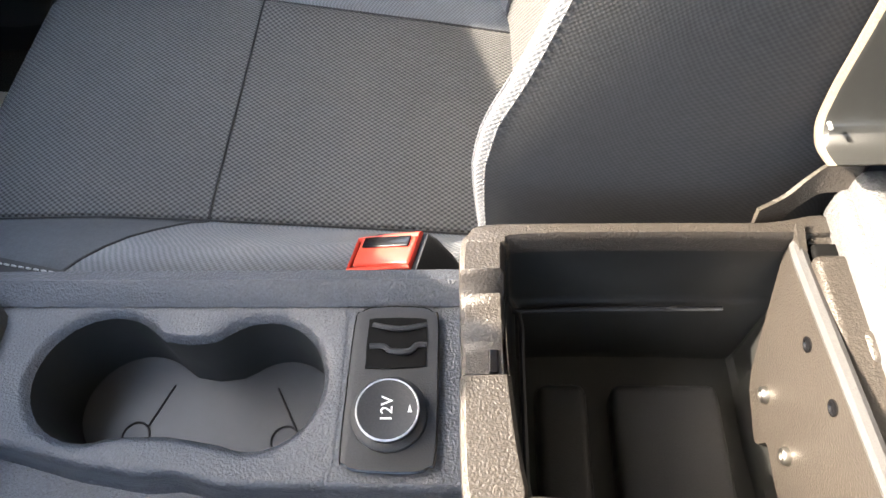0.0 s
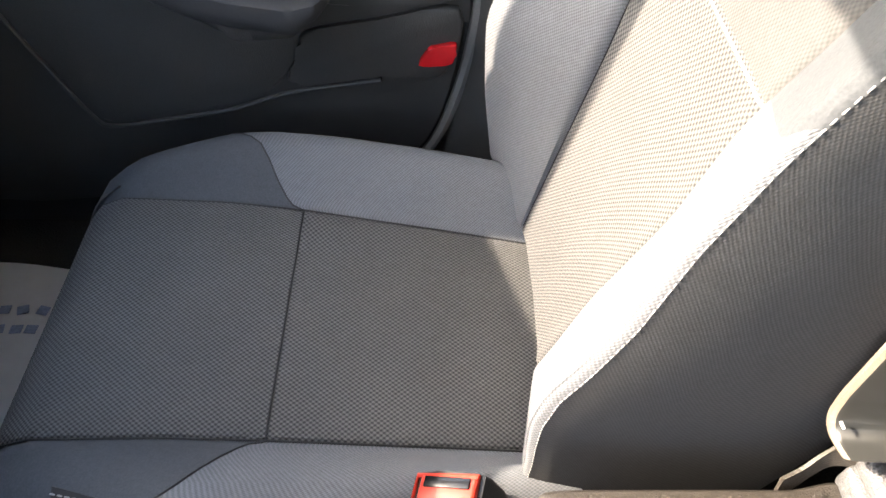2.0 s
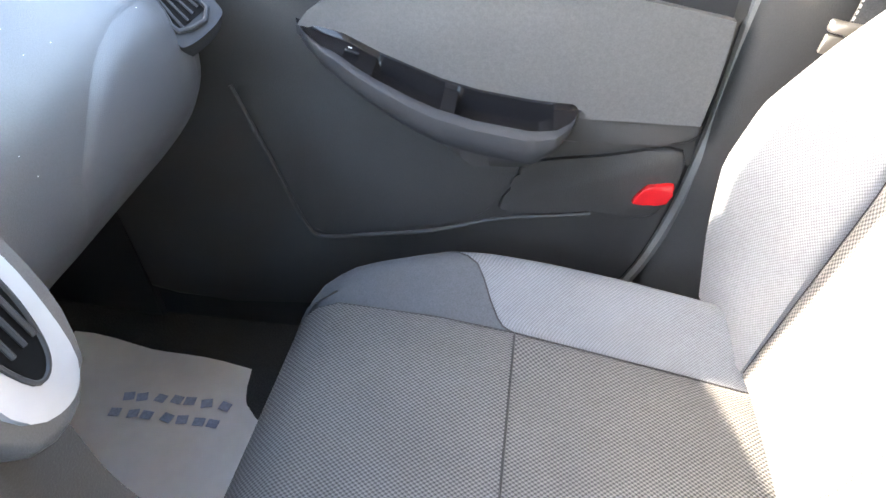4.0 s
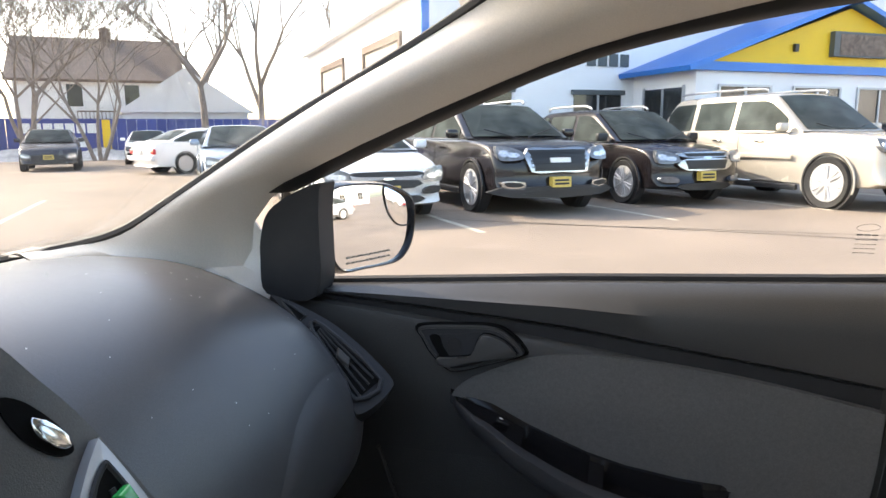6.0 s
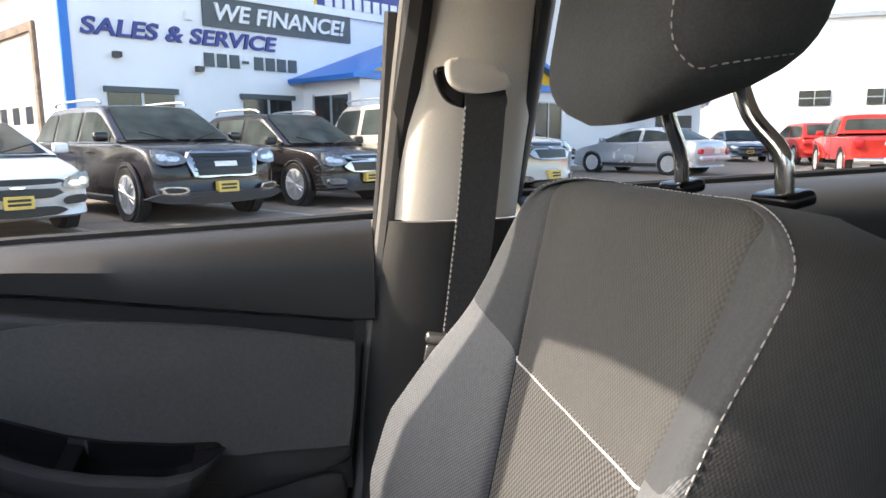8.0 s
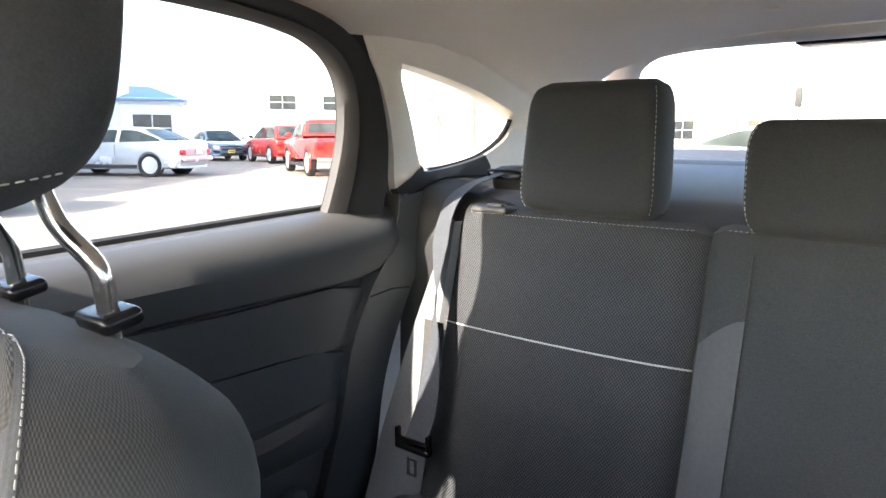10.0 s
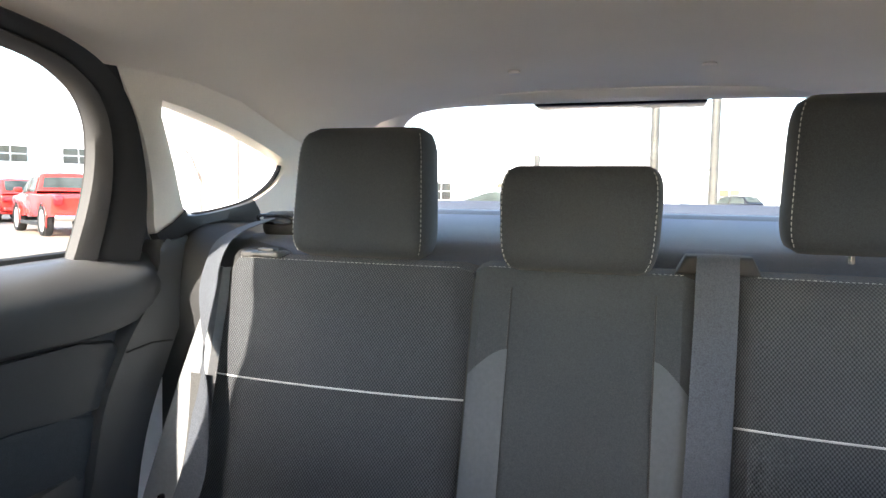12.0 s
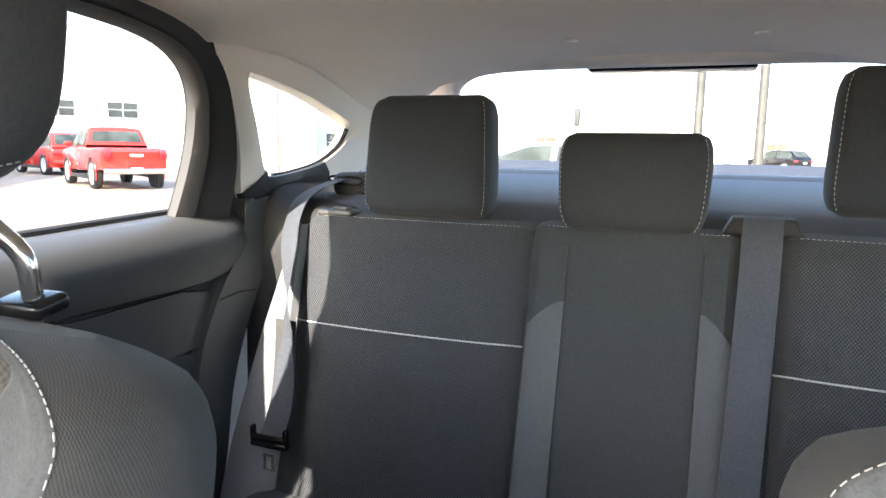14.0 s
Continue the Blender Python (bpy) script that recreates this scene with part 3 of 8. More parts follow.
    def ring_rows(inner, outer):
        k = len(inner)
        c = (1.74, 1.24)
        th = np.linspace(0, 2 * math.pi, 72, endpoint=False)
        def at(pts):
            a = np.arctan2(pts[:, 1] - c[1], pts[:, 0] - c[0])
            order = np.argsort(a)
            a, p = a[order], pts[order]
            aa = np.r_[a - 2 * math.pi, a, a + 2 * math.pi]
            pp = np.vstack([p, p, p])
            t = np.where(th > math.pi, th - 2 * math.pi, th)
            return np.stack([np.interp(t, aa, pp[:, 0]), np.interp(t, aa, pp[:, 1])], 1)
        i, o_ = at(np.array(inner)), at(np.array(outer))
        rows = []
        for f, lift in [(0.0, 0.028), (0.0, 0.010), (0.05, 0.0), (0.5, -0.006), (0.95, 0.0), (1.0, 0.012)]:
            p = i * (1 - f) + o_ * f
            rows.append([(u, yy(u, v) + lift, v) for u, v in p])
        return rows
    ring = np.array(ring_rows(q, b2))
    part("trim", grid(ring, wrap=True), "cream", cp, "cream grained trim")
    part("sill_trim", grid(ring[1:, 43:63] + np.array([0, -0.003, 0]), 0.002), "plastic", cp, "black moulded sill under the quarter window")
    part("black_edge", tube([(u, yy(u, v) + 0.008, v) for u, v in q[int(len(q) * 0.40):int(len(q) * 0.75)]], 0.005, 6), "gloss_black", cp, "black glazing edge")
    gw = part("pane", plate(q, lambda u, v, w: (u, yy(u, v) + 0.022 + w, v), 0.004, 0), "glass_tint", cp, "lightly tinted quarter window", smooth=0)
    gw.visible_shadow = False
    lower = cat([(1.562, 1.097), (1.580, 1.099), (1.615, 1.103), (1.634, 1.104), (1.640, 1.05), (1.632, 0.99), (1.59, 0.91), (1.547, 0.82), (1.52, 0.732), (1.50, 0.60), (1.45, 0.45), (1.36, 0.36), (1.33, 0.45), (1.41, 0.70), (1.44, 0.84), (1.49, 0.94), (1.55, 1.02)], 4, True)
    part("lower_trim", plate(lower, lambda u, v, w: (u, 0.752 - w - 0.03 * (v - 0.7), v), 0.036, 0.008), "plastic_rear", cp, "black rear wheel arch trim")
    part("seam", tube([(1.485, 0.708, 0.925), (1.54, 0.7075, 0.93), (1.59, 0.708, 0.925)], 0.0018, 5), "rubber", cp)
    # dark shelf end under the quarter window, with the belt outlet
    rows = []
    for x, dz in [(1.600, -0.62), (1.606, -0.30), (1.612, -0.10), (1.622, -0.045), (1.640, -0.020), (1.665, -0.006)] + [(q, 0.0) for q in np.linspace(1.70, 2.12, 9)]:
        rows.append([(x, 0.745, 1.148 + dz + 0.10 * max(0, x - 1.8)), (x, 0.70, 1.135 + dz), (x, 0.67, 1.112 + dz), (x, 0.64, 1.098 + dz), (x, 0.55, 1.085 + dz), (x, 0.50, 1.065 + dz)])
    part("shelf_end", skin(rows), "plastic", cp, "black shelf end with a belt slot")
    part("belt_slot", rbox((1.80, 0.590, 1.125), (0.09, 0.10, 0.050), 0.018), "plastic", cp, "black belt outlet")
    part("slot_rim", tube(cat([(1.752, 0.572, 1.128), (1.752, 0.632, 1.130), (1.752, 0.634, 1.142), (1.752, 0.572, 1.140)], 4, True), 0.003, 6, True), "gloss_black", cp)


def roof():
    hl = thing("ceiling", (1.0, 0, 1.4), "cream cloth headliner", "headliner", kind="structure")
    xs = np.r_[0.10, 0.14, np.linspace(0.25, 1.9, 16), 1.98, 2.035, 2.06]
    rows = []
    for x in xs:
        crown = 1.425 - 0.018 * ((x - 1.0) / 1.1) ** 2 - (0.012 if x < 0.12 else 0)
        edge_z = float(np.interp(x, *EAVE_Z))
        edge_y = float(np.interp(x, *EAVE_Y))
        row = []
        for s in np.linspace(-1, 1, 25):
            a = abs(s)
            y = s * edge_y
            z = crown - (crown - edge_z) * (0.30 * a ** 2.5 + 0.70 * a ** 7)
            if x > 1.97 and a < 0.8:
                z -= (0.0, 0.003, 0.008)[list(xs[-3:]).index(x)]
            row.append((x, y, z))
        rows.append(row)
    part("cloth", skin(rows, 0.012), "headliner", hl)
    for y in (0.166, -0.166):
        part("clip", lathe([(0.001, 0.0), (0.011, 0.0), (0.013, -0.003), (0.010, -0.006), (0.0005, -0.0065)], (1.853, y, 1.4125), "z", 20), "cream", hl, "small cream clip")
    # outer roof skin keeps the sun out
    rows = []
    for x in np.linspace(0.02, 2.2, 30):
        hw = float(np.interp(x, [0.7, 0.92, 1.36, 1.6], [0.67, 0.610, 0.612, 0.67]))
        rows.append([(x, y, 1.475 - 0.05 * ((x - 1.0) / 1.1) ** 2 - 0.075 * (abs(y) / hw) ** 4) for y in np.linspace(-hw, hw, 13)])
    one("roof", skin(rows, 0.004), "paint_white", "white painted car roof over the cabin", "roof", kind="structure")
    # windscreen and rear window
    rows = []
    a = SCREEN
    for t in np.linspace(-1, 1, 15):
        rows.append([(p[0] - 0.10 * (1 - t * t) * 1.0, p[1] * t, p[2] + 0.01 * (1 - t * t)) for p in a])
    g = one("window_5", grid(rows, 0.004), "glass", "clear curved windscreen above the dashboard", "window", kind="structure")
    g.visible_shadow = False
    rw = thing("window_6", (2.4, 0, 1.1), "curved rear window with cream surround and black brake light", "window", kind="structure")
    top = np.array([(2.115, y, 1.404 - 0.06 * (abs(y) / 0.5) ** 4) for y in np.linspace(-0.47, 0.47, 15)])
    bot = np.array([(2.60, y, 1.118) for y in np.linspace(-0.56, 0.56, 15)])
    g = part("pane", grid([top * (1 - t) + bot * t + np.array([0, 0, 0.03 * math.sin(math.pi * t)]) for t in np.linspace(0, 1, 8)], 0.004), "glass_tint", rw, "lightly tinted rear glass")
    g.visible_shadow = False
    line = cat([(2.60, 0.66, 1.12), (2.40, 0.60, 1.22), (2.22, 0.545, 1.335), (2.135, 0.49, 1.380), (2.112, 0.40, 1.402), (2.10, 0.2, 1.409), (2.10, 0, 1.411), (2.10, -0.2, 1.409), (2.112, -0.40, 1.402), (2.135, -0.49, 1.380), (2.22, -0.545, 1.335), (2.40, -0.60, 1.22), (2.60, -0.66, 1.12)], 6)
    line = line - np.array([[0.045 * max(0, 1 - (p[0] - 2.10) / 0.3), 0, 0.004] for p in line])
    rows = []
    for p in line:
        d = np.array([0, p[1], (p[2] - 1.10) * 1.3])
        d = d / np.linalg.norm(d)
        rows.append([p - d * 0.016 + np.array([0.03, 0, 0]), p - d * 0.014, p - d * 0.002 + np.array([-0.012, 0, 0]), p + d * 0.018 + np.array([-0.012, 0, 0]), p + d * 0.05, p + d * 0.075 + np.array([0.02, 0, 0.0])])
    part("surround", skin(rows), "cream", rw, "cream rear window surround")
    part("surround_seam", tube([q[3] + np.array([-0.003, 0, 0.002]) for q in rows], 0.0025, 6), "seal_grey", rw)
    part("brake_light", rbox((2.14, 0.0, 1.392), (0.09, 0.355, 0.022), 0.008), "gloss_black", rw, "black high brake light housing")
    rows = []
    for x, z in [(1.70, 1.05), (1.72, 1.078), (1.76, 1.088), (2.0, 1.098), (2.35, 1.110), (2.55, 1.118), (2.62, 1.125), (2.66, 1.16)]:
        rows.append([(x, y, z - 0.004 * abs(y)) for y in np.linspace(-0.70, 0.70, 9)])
    one("parcel_shelf", skin(rows, 0.02), "shelf", "grey felt parcel shelf behind the rear seats", "shelf")
    rows = [[(x, y, z) for y in np.linspace(-0.72, 0.72, 5)] for x, z in [(2.50, 1.123), (2.52, 1.135), (2.56, 1.138), (2.62, 1.135)]]
    one("shelf_lip", skin(rows, 0.01), "plastic_door", "dark lip along the foot of the rear glass", "trim", kind="structure")
    rows = [[(x, y, z) for y in np.linspace(-0.75, 0.75, 5)] for x, z in [(2.64, 1.12), (2.66, 0.9), (2.66, 0.3)]]
    one("wall_rear", skin(rows, 0.01), "plastic_door", "dark boot wall behind the shelf", "wall", kind="structure")
    # floor
    rows = [[(x, y, z + (0.10 if abs(y) < 0.1 else 0)) for y in (-0.76, -0.5, -0.13, -0.09, 0, 0.09, 0.13, 0.5, 0.76)] for x, z in [(-1.0, 0.62), (-0.85, 0.42), (-0.70, 0.27), (-0.4, 0.245), (0.55, 0.24), (0.9, 0.25), (1.2, 0.26), (1.75, 0.27), (2.66, 0.30)]]
    one("floor", skin(rows, 0.02), "carpet", "dark carpeted car floor", "floor", kind="structure")
    # body sides below the glass and firewall, seen only from outside
    for s in (1, -1):
        rows = [[(x, s * (0.80 + 0.09 * math.sin(math.pi * min(1, (1.0 - z) / 0.75)) * (1 if z < 1.0 else 0)), z + (belt_z(x) - 1.03) * (z > 0.9)) for z in (1.0, 0.9, 0.75, 0.55, 0.35, 0.22)] for x in np.linspace(-1.0, 2.66, 20)]
        one("wall_outer", skin(rows, 0.01), "paint_white", "white painted car body side", "car body", kind="structure")
    rows = [[(x, y, z) for y in np.linspace(-0.80, 0.80, 7)] for x, z in [(-0.74, 1.02), (-0.95, 0.98), (-1.2, 0.955), (-1.75, 0.86), (-1.95, 0.74), (-2.0, 0.4)]]
    one("bonnet", skin(rows, 0.01), "paint_white", "white car bonnet ahead of the windscreen", "bonnet", kind="structure")


# ---- front doors ----
def door():
    d = thing("door_1" if SIDE > 0 else "door_2", (0.1, 0.75, 0.33), "dark front door panel with grey cloth insert and armrest", "door", kind="structure")
    flat = lambda y: (lambda u, v, w: (u, y - w, v))
    base = cat([(-0.36, 0.99), (-0.22, 0.985), (0.15, 0.98), (0.545, 0.985), (0.545, 0.90), (0.528, 0.73), (0.498, 0.55), (0.445, 0.43), (0.34, 0.355), (0.0, 0.335), (-0.40, 0.335), (-0.45, 0.6), (-0.42, 0.85)], 4, True)
    part("base_panel", plate(base, flat(0.785), 0.045, 0.012), "plastic_door", d, "dark grained lower panel")
    # upper roll along the window
    rows = []
    for x in np.linspace(-0.235, 0.560, 30):
        zt = belt_z(x) + 0.002
        zb = float(np.interp(x, [-0.235, 0.15, 0.54], [0.990, 0.958, 0.905]))
        h = max(zt - zb, 0.004)
        rows.append([(x, 0.772, zt - 0.004), (x, 0.762, zt), (x, 0.745, zt - 0.002), (x, 0.728, zt - min(0.018, h * 0.4)), (x, 0.716 + 0.006 * max(0.0, 1 - h / 0.07), zt - h * 0.5), (x, 0.722, zb + 0.002), (x, 0.735, zb - 0.004)])
    part("upper_roll", skin(rows, 0.004), "plastic_roll", d, "soft grained dark upper roll")
    # strip coloured black for the shade in the gap under the roll
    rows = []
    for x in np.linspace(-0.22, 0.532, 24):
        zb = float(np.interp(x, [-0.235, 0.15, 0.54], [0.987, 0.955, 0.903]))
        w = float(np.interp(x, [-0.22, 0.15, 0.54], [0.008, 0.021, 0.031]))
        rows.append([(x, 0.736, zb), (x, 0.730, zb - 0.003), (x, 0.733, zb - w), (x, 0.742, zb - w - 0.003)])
    part("shadow_strip", skin(rows, 0.004), "rubber", d, "black strip for the shade under the roll")
    rows = []
    for x in np.linspace(-0.262, 0.526, 44):
        z1 = float(np.interp(x, [-0.262, -0.10, 0.15, 0.35, 0.526], [0.980, 0.964, 0.934, 0.905, 0.877]))
        row = [(x, 0.742, z1 + 0.001), (x, 0.730, z1), (x, 0.725, z1 - 0.004)]
        for f in np.linspace(0.04, 1, 18):
            z = z1 + (0.665 - z1) * f
            q = min(1.0, max(0.0, (0.868 - z) / 0.165))
            row.append((x, 0.7235 + 0.0175 * q * q * (3 - 2 * q), z))
        rows.append(row)
    part("middle_panel", grid(rows), "plastic_door", d, "dark grained middle panel round the handle")
    # grey cloth insert with a padded edge
    ins = cat([(-0.010, 0.846), (0.012, 0.872), (0.06, 0.897), (0.11, 0.914), (0.171, 0.922), (0.26, 0.918), (0.38, 0.904), (0.50, 0.882), (0.529, 0.876), (0.533, 0.868), (0.530, 0.80), (0.522, 0.742), (0.516, 0.737), (0.44, 0.738), (0.37, 0.738), (0.34, 0.748), (0.28, 0.756), (0.22, 0.765), (0.15, 0.790), (0.08, 0.818), (0.02, 0.838)], 4, True)
    part("cloth_insert", plate(ins, flat(0.745), 0.026, 0.014, 4), "cloth_door", d, "padded grey cloth insert")
    low = [(0.345, 0.735), (0.44, 0.735), (0.520, 0.738), (0.512, 0.705), (0.40, 0.70), (0.33, 0.70)]
    part("lower_band", plate(cat(low, 3, True), flat(0.745), 0.018, 0.006), "plastic_door", d)
    # armrest: outer body with a lip, and a gloss black trough with two pull cups
    xs = np.r_[np.linspace(-0.012, 0.340, 76), 0.346, 0.352, 0.357, 0.361, 0.364, 0.366]
    zt = np.interp(xs, [-0.012, 0.0, 0.05, 0.10, 0.18, 0.23, 0.30, 0.352, 0.366], [0.852, 0.848, 0.836, 0.812, 0.781, 0.768, 0.758, 0.754, 0.751])
    zb = np.interp(xs, [-0.012, 0.0, 0.05, 0.12, 0.18, 0.20, 0.23, 0.30, 0.34, 0.352, 0.366], [0.834, 0.824, 0.793, 0.752, 0.722, 0.708, 0.682, 0.690, 0.724, 0.737, 0.748])
    pr = np.interp(xs, [-0.012, 0.0, 0.03, 0.08, 0.15, 0.30, 0.335, 0.352, 0.360, 0.366], [0.006, 0.030, 0.060, 0.082, 0.097, 0.101, 0.094, 0.070, 0.044, 0.006])
    rows = []
    for x, t, b, p in zip(xs, zt, zb, pr):
        y = 0.722
        p = max(0.004, p - 0.013)
        h = t - b
        dig = 0.003 + 0.021 * (0.100 < x < 0.184 or 0.204 < x < 0.330)
        k = min(1.0, h / 0.060)
        rows.append([(x, y, t + 0.001), (x, y - p * 0.06, t + 0.005), (x, y - p * 0.10, t + 0.003), (x, y - p * 0.14, t - dig * k), (x, y - p * 0.68, t - (dig + 0.010) * k), (x, y - p * 0.73, t - 0.011 * k), (x, y - p * 0.78, t - 0.008 * k), (x, y - p * 0.88, t - 0.009 * k), (x, y - p * 0.96, t - 0.014 * k), (x, y - p, t - 0.028 * k),
                     (x, y - p * 0.97, t - 0.042 * k), (x, y - p * 0.89, t - 0.050 * k), (x, y - p * 0.80, b + h * 0.13), (x, y - p * 0.58, b), (x, y + 0.018, b - 0.004)])
    A = np.array(rows)
    ends = [A[0], A[-1]]
    arm = part("armrest", join(grid(A[:, 11:]), grid(A[:, :2]), grid([ends[1], np.tile(ends[1].mean(0), (15, 1))], wrap=True)), "plastic_door", d, "moulded dark armrest")
    part("lip", grid(A[:, 6:12]), "plastic", arm, "rounded black lip")
    part("switch_plate", grid(A[:, 1:7]), "gloss_black", arm, "gloss black tray with two pull cups", smooth=30)
    zz = lambda u: float(np.interp(u, xs, zt)) - 0.002
    part("window_switch", rbox((0.068, 0.694, zz(0.068) + 0.001), (0.020, 0.011, 0.008), 0.003, (14, 22, 8)), "gloss_black", arm, "rocker window switch")
    part("switch_mark", rbox((0.066, 0.693, zz(0.066) + 0.0056), (0.005, 0.0022, 0.0006), 0.0002, (14, 22, 8)), "ink_white", arm, "small pale mark")
    # inner handle
    hd = cat([(-0.059, 0.943), (-0.042, 0.948), (0.0, 0.951), (0.049, 0.952), (0.073, 0.941), (0.092, 0.921), (0.085, 0.914), (0.04, 0.899), (-0.001, 0.886), (-0.018, 0.889), (-0.039, 0.909), (-0.051, 0.929)], 4, True)
    mid = np.array([0.012, 0.922])
    bezel = part("handle_bezel", plate(hd, flat(0.742), 0.025, 0.006), "plastic", d, "dark handle bezel")
    # black line laid round the bezel for the shade of its groove
    part("bezel_groove", tube([(u, 0.7245, v) for u, v in mid + (np.array(hd) - mid) * 1.045], 0.0030, 6, True), "recess_shade", bezel)
    part("bezel_lip", tube([(u, 0.7185, v) for u, v in mid + (np.array(hd) - mid) * 0.95], 0.0030, 6, True), "plastic_door", bezel)
    rec = cat([(-0.041, 0.934), (0.0, 0.940), (0.036, 0.943), (0.022, 0.911), (-0.019, 0.903), (-0.030, 0.912)], 3, True)
    part("recess", plate(rec, flat(0.7172), 0.0012, 0), "plastic", bezel, "dark handle recess", smooth=0)
    lever = cat([(0.037, 0.943), (0.065, 0.936), (0.081, 0.921), (0.076, 0.915), (0.03, 0.905), (-0.012, 0.893), (-0.027, 0.895), (-0.029, 0.904), (-0.010, 0.906), (0.02, 0.911), (0.026, 0.925)], 3, True)
    part("lever", plate(lever, flat(0.7170), 0.009, 0.003), "plastic_door", bezel, "moulded pull lever")
    # flat black patch and outline painted for the shade round the lever
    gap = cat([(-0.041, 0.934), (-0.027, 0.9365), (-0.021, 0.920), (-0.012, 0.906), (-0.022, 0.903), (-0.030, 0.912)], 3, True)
    part("finger_gap", plate(gap, flat(0.7162), 0.0010, 0), "recess_shade", bezel, "flat black patch for the shade behind the lever", smooth=0)
    part("lever_gap", tube([(u, 0.7160, v) for u, v in lever], 0.0016, 6, True), "recess_shade", bezel)
    part("lock_ring", lathe([(0.0115, 0.0), (0.0115, -0.0012), (0.0102, -0.0012), (0.0102, -0.0004), (0.001, -0.0004)], (-0.006, 0.7158, 0.923), "y", 20), "rubber", bezel)
    # map pocket
    pk = cat([(-0.125, 0.745), (-0.105, 0.69), (-0.075, 0.60), (-0.045, 0.515), (-0.02, 0.497), (0.06, 0.512), (0.16, 0.530), (0.235, 0.555), (0.275, 0.61), (0.295, 0.655), (0.24, 0.665), (0.18, 0.70), (0.10, 0.76), (0.02, 0.805), (-0.03, 0.80), (-0.08, 0.77)], 4, True)
    part("map_pocket", plate(pk, flat(0.742), 0.0045, 0.004, 4), "plastic_door", d, "dark moulded map pocket")
    ed = cat([(-0.130, 0.750), (-0.110, 0.69), (-0.080, 0.60), (-0.050, 0.512), (-0.024, 0.490), (0.06, 0.502), (0.16, 0.520), (0.245, 0.548), (0.30, 0.56), (0.40, 0.575)], 5)
    part("pocket_ridge", tube([(u, 0.735, v) for u, v in ed], 0.0036, 8), "plastic_door", d, "raised rim of the pocket")
    rp = cat([(0.300, 0.655), (0.40, 0.674), (0.512, 0.690), (0.500, 0.60), (0.47, 0.575), (0.40, 0.582), (0.31, 0.570), (0.262, 0.575), (0.285, 0.62)], 4, True)
    part("speaker_panel", plate(rp, flat(0.742), 0.010, 0.005), "plastic_door", d, "lighter dark panel behind the pocket")
    rf = cat([(0.455, 0.606), (0.470, 0.632), (0.480, 0.636), (0.508, 0.640), (0.506, 0.625), (0.503, 0.608), (0.48, 0.606)], 3, True)
    part("reflector", plate(rf, flat(0.733), 0.010, 0.003), "red_reflector", d, "red safety reflector")
    return d


def rear_door():
    d = thing("door_3" if SIDE > 0 else "door_4", (1.1, 0.75, 0.33), "dark plastic rear door panel with pull and armrest", "door", kind="structure")
    flat = lambda y: (lambda u, v, w: (u, y - w, v))
    base = cat([(0.76, 1.02), (1.2, 1.04), (1.50, 1.04), (1.49, 0.95), (1.45, 0.83), (1.41, 0.72), (1.35, 0.55), (1.24, 0.42), (1.0, 0.34), (0.78, 0.34), (0.76, 0.7)], 4, True)
    part("base_panel", plate(base, flat(0.785), 0.05, 0.012), "plastic_rear", d, "dark grained lower panel")
    rows = []
    for k, x in enumerate(np.r_[np.linspace(0.755, 1.52, 22), 1.55, 1.570, 1.578]):
        e = max(0, (x - 1.52) / 0.058)
        zt = belt_z(x) + 0.002 - 0.014 * e ** 4
        zb = 0.950 + 0.022 * e * e + 0.030 * max(0, (x - 1.42) / 0.158) ** 2
        bow = 0.012 * (1 - e) - 0.018 * e ** 3
        rows.append([(x, 0.770, zt - 0.006), (x, 0.755, zt), (x, 0.730, zt - 0.004), (x, 0.712 - bow, zt - 0.026), (x, 0.702 - bow, (zt + zb) / 2), (x, 0.712, zb + 0.012), (x, 0.738, zb)])
    part("upper_roll", skin(rows, 0.004), "plastic_rear", d, "soft dark upper roll")
    pan = cat([(0.80, 0.945), (1.2, 0.948), (1.475, 0.945), (1.455, 0.87), (1.445, 0.842), (1.2, 0.858), (0.80, 0.86)], 3, True)
    part("upper_insert", plate(pan, flat(0.738), 0.014, 0.006), "plastic_rear", d, "dark middle panel")
    pan = cat([(0.80, 0.852), (1.2, 0.850), (1.438, 0.834), (1.415, 0.765), (1.40, 0.735), (1.2, 0.745), (0.80, 0.75)], 3, True)
    part("lower_insert", plate(pan, flat(0.738), 0.010, 0.006), "cloth_plain", d, "dark cloth panel")
    rows = []
    for x in np.linspace(0.82, 1.42, 14):
        p = 0.055 * math.sin(math.pi * min(1, max(0.05, (1.44 - x) / 0.25) * 0.5)) if x > 1.2 else 0.055
        rows.append([(x, 0.738, 0.752), (x, 0.738 - p * 0.7, 0.752), (x, 0.738 - p, 0.735), (x, 0.738 - p * 0.8, 0.70), (x, 0.738, 0.66)])
    part("armrest", skin(rows, 0.004), "plastic_rear", d, "dark moulded armrest")
    pk = cat([(0.95, 0.60), (1.20, 0.60), (1.33, 0.62), (1.30, 0.52), (1.22, 0.44), (0.95, 0.42)], 4, True)
    part("door_pocket", plate(pk, flat(0.74), 0.03, 0.012), "plastic_rear", d, "dark moulded pocket")
    return d


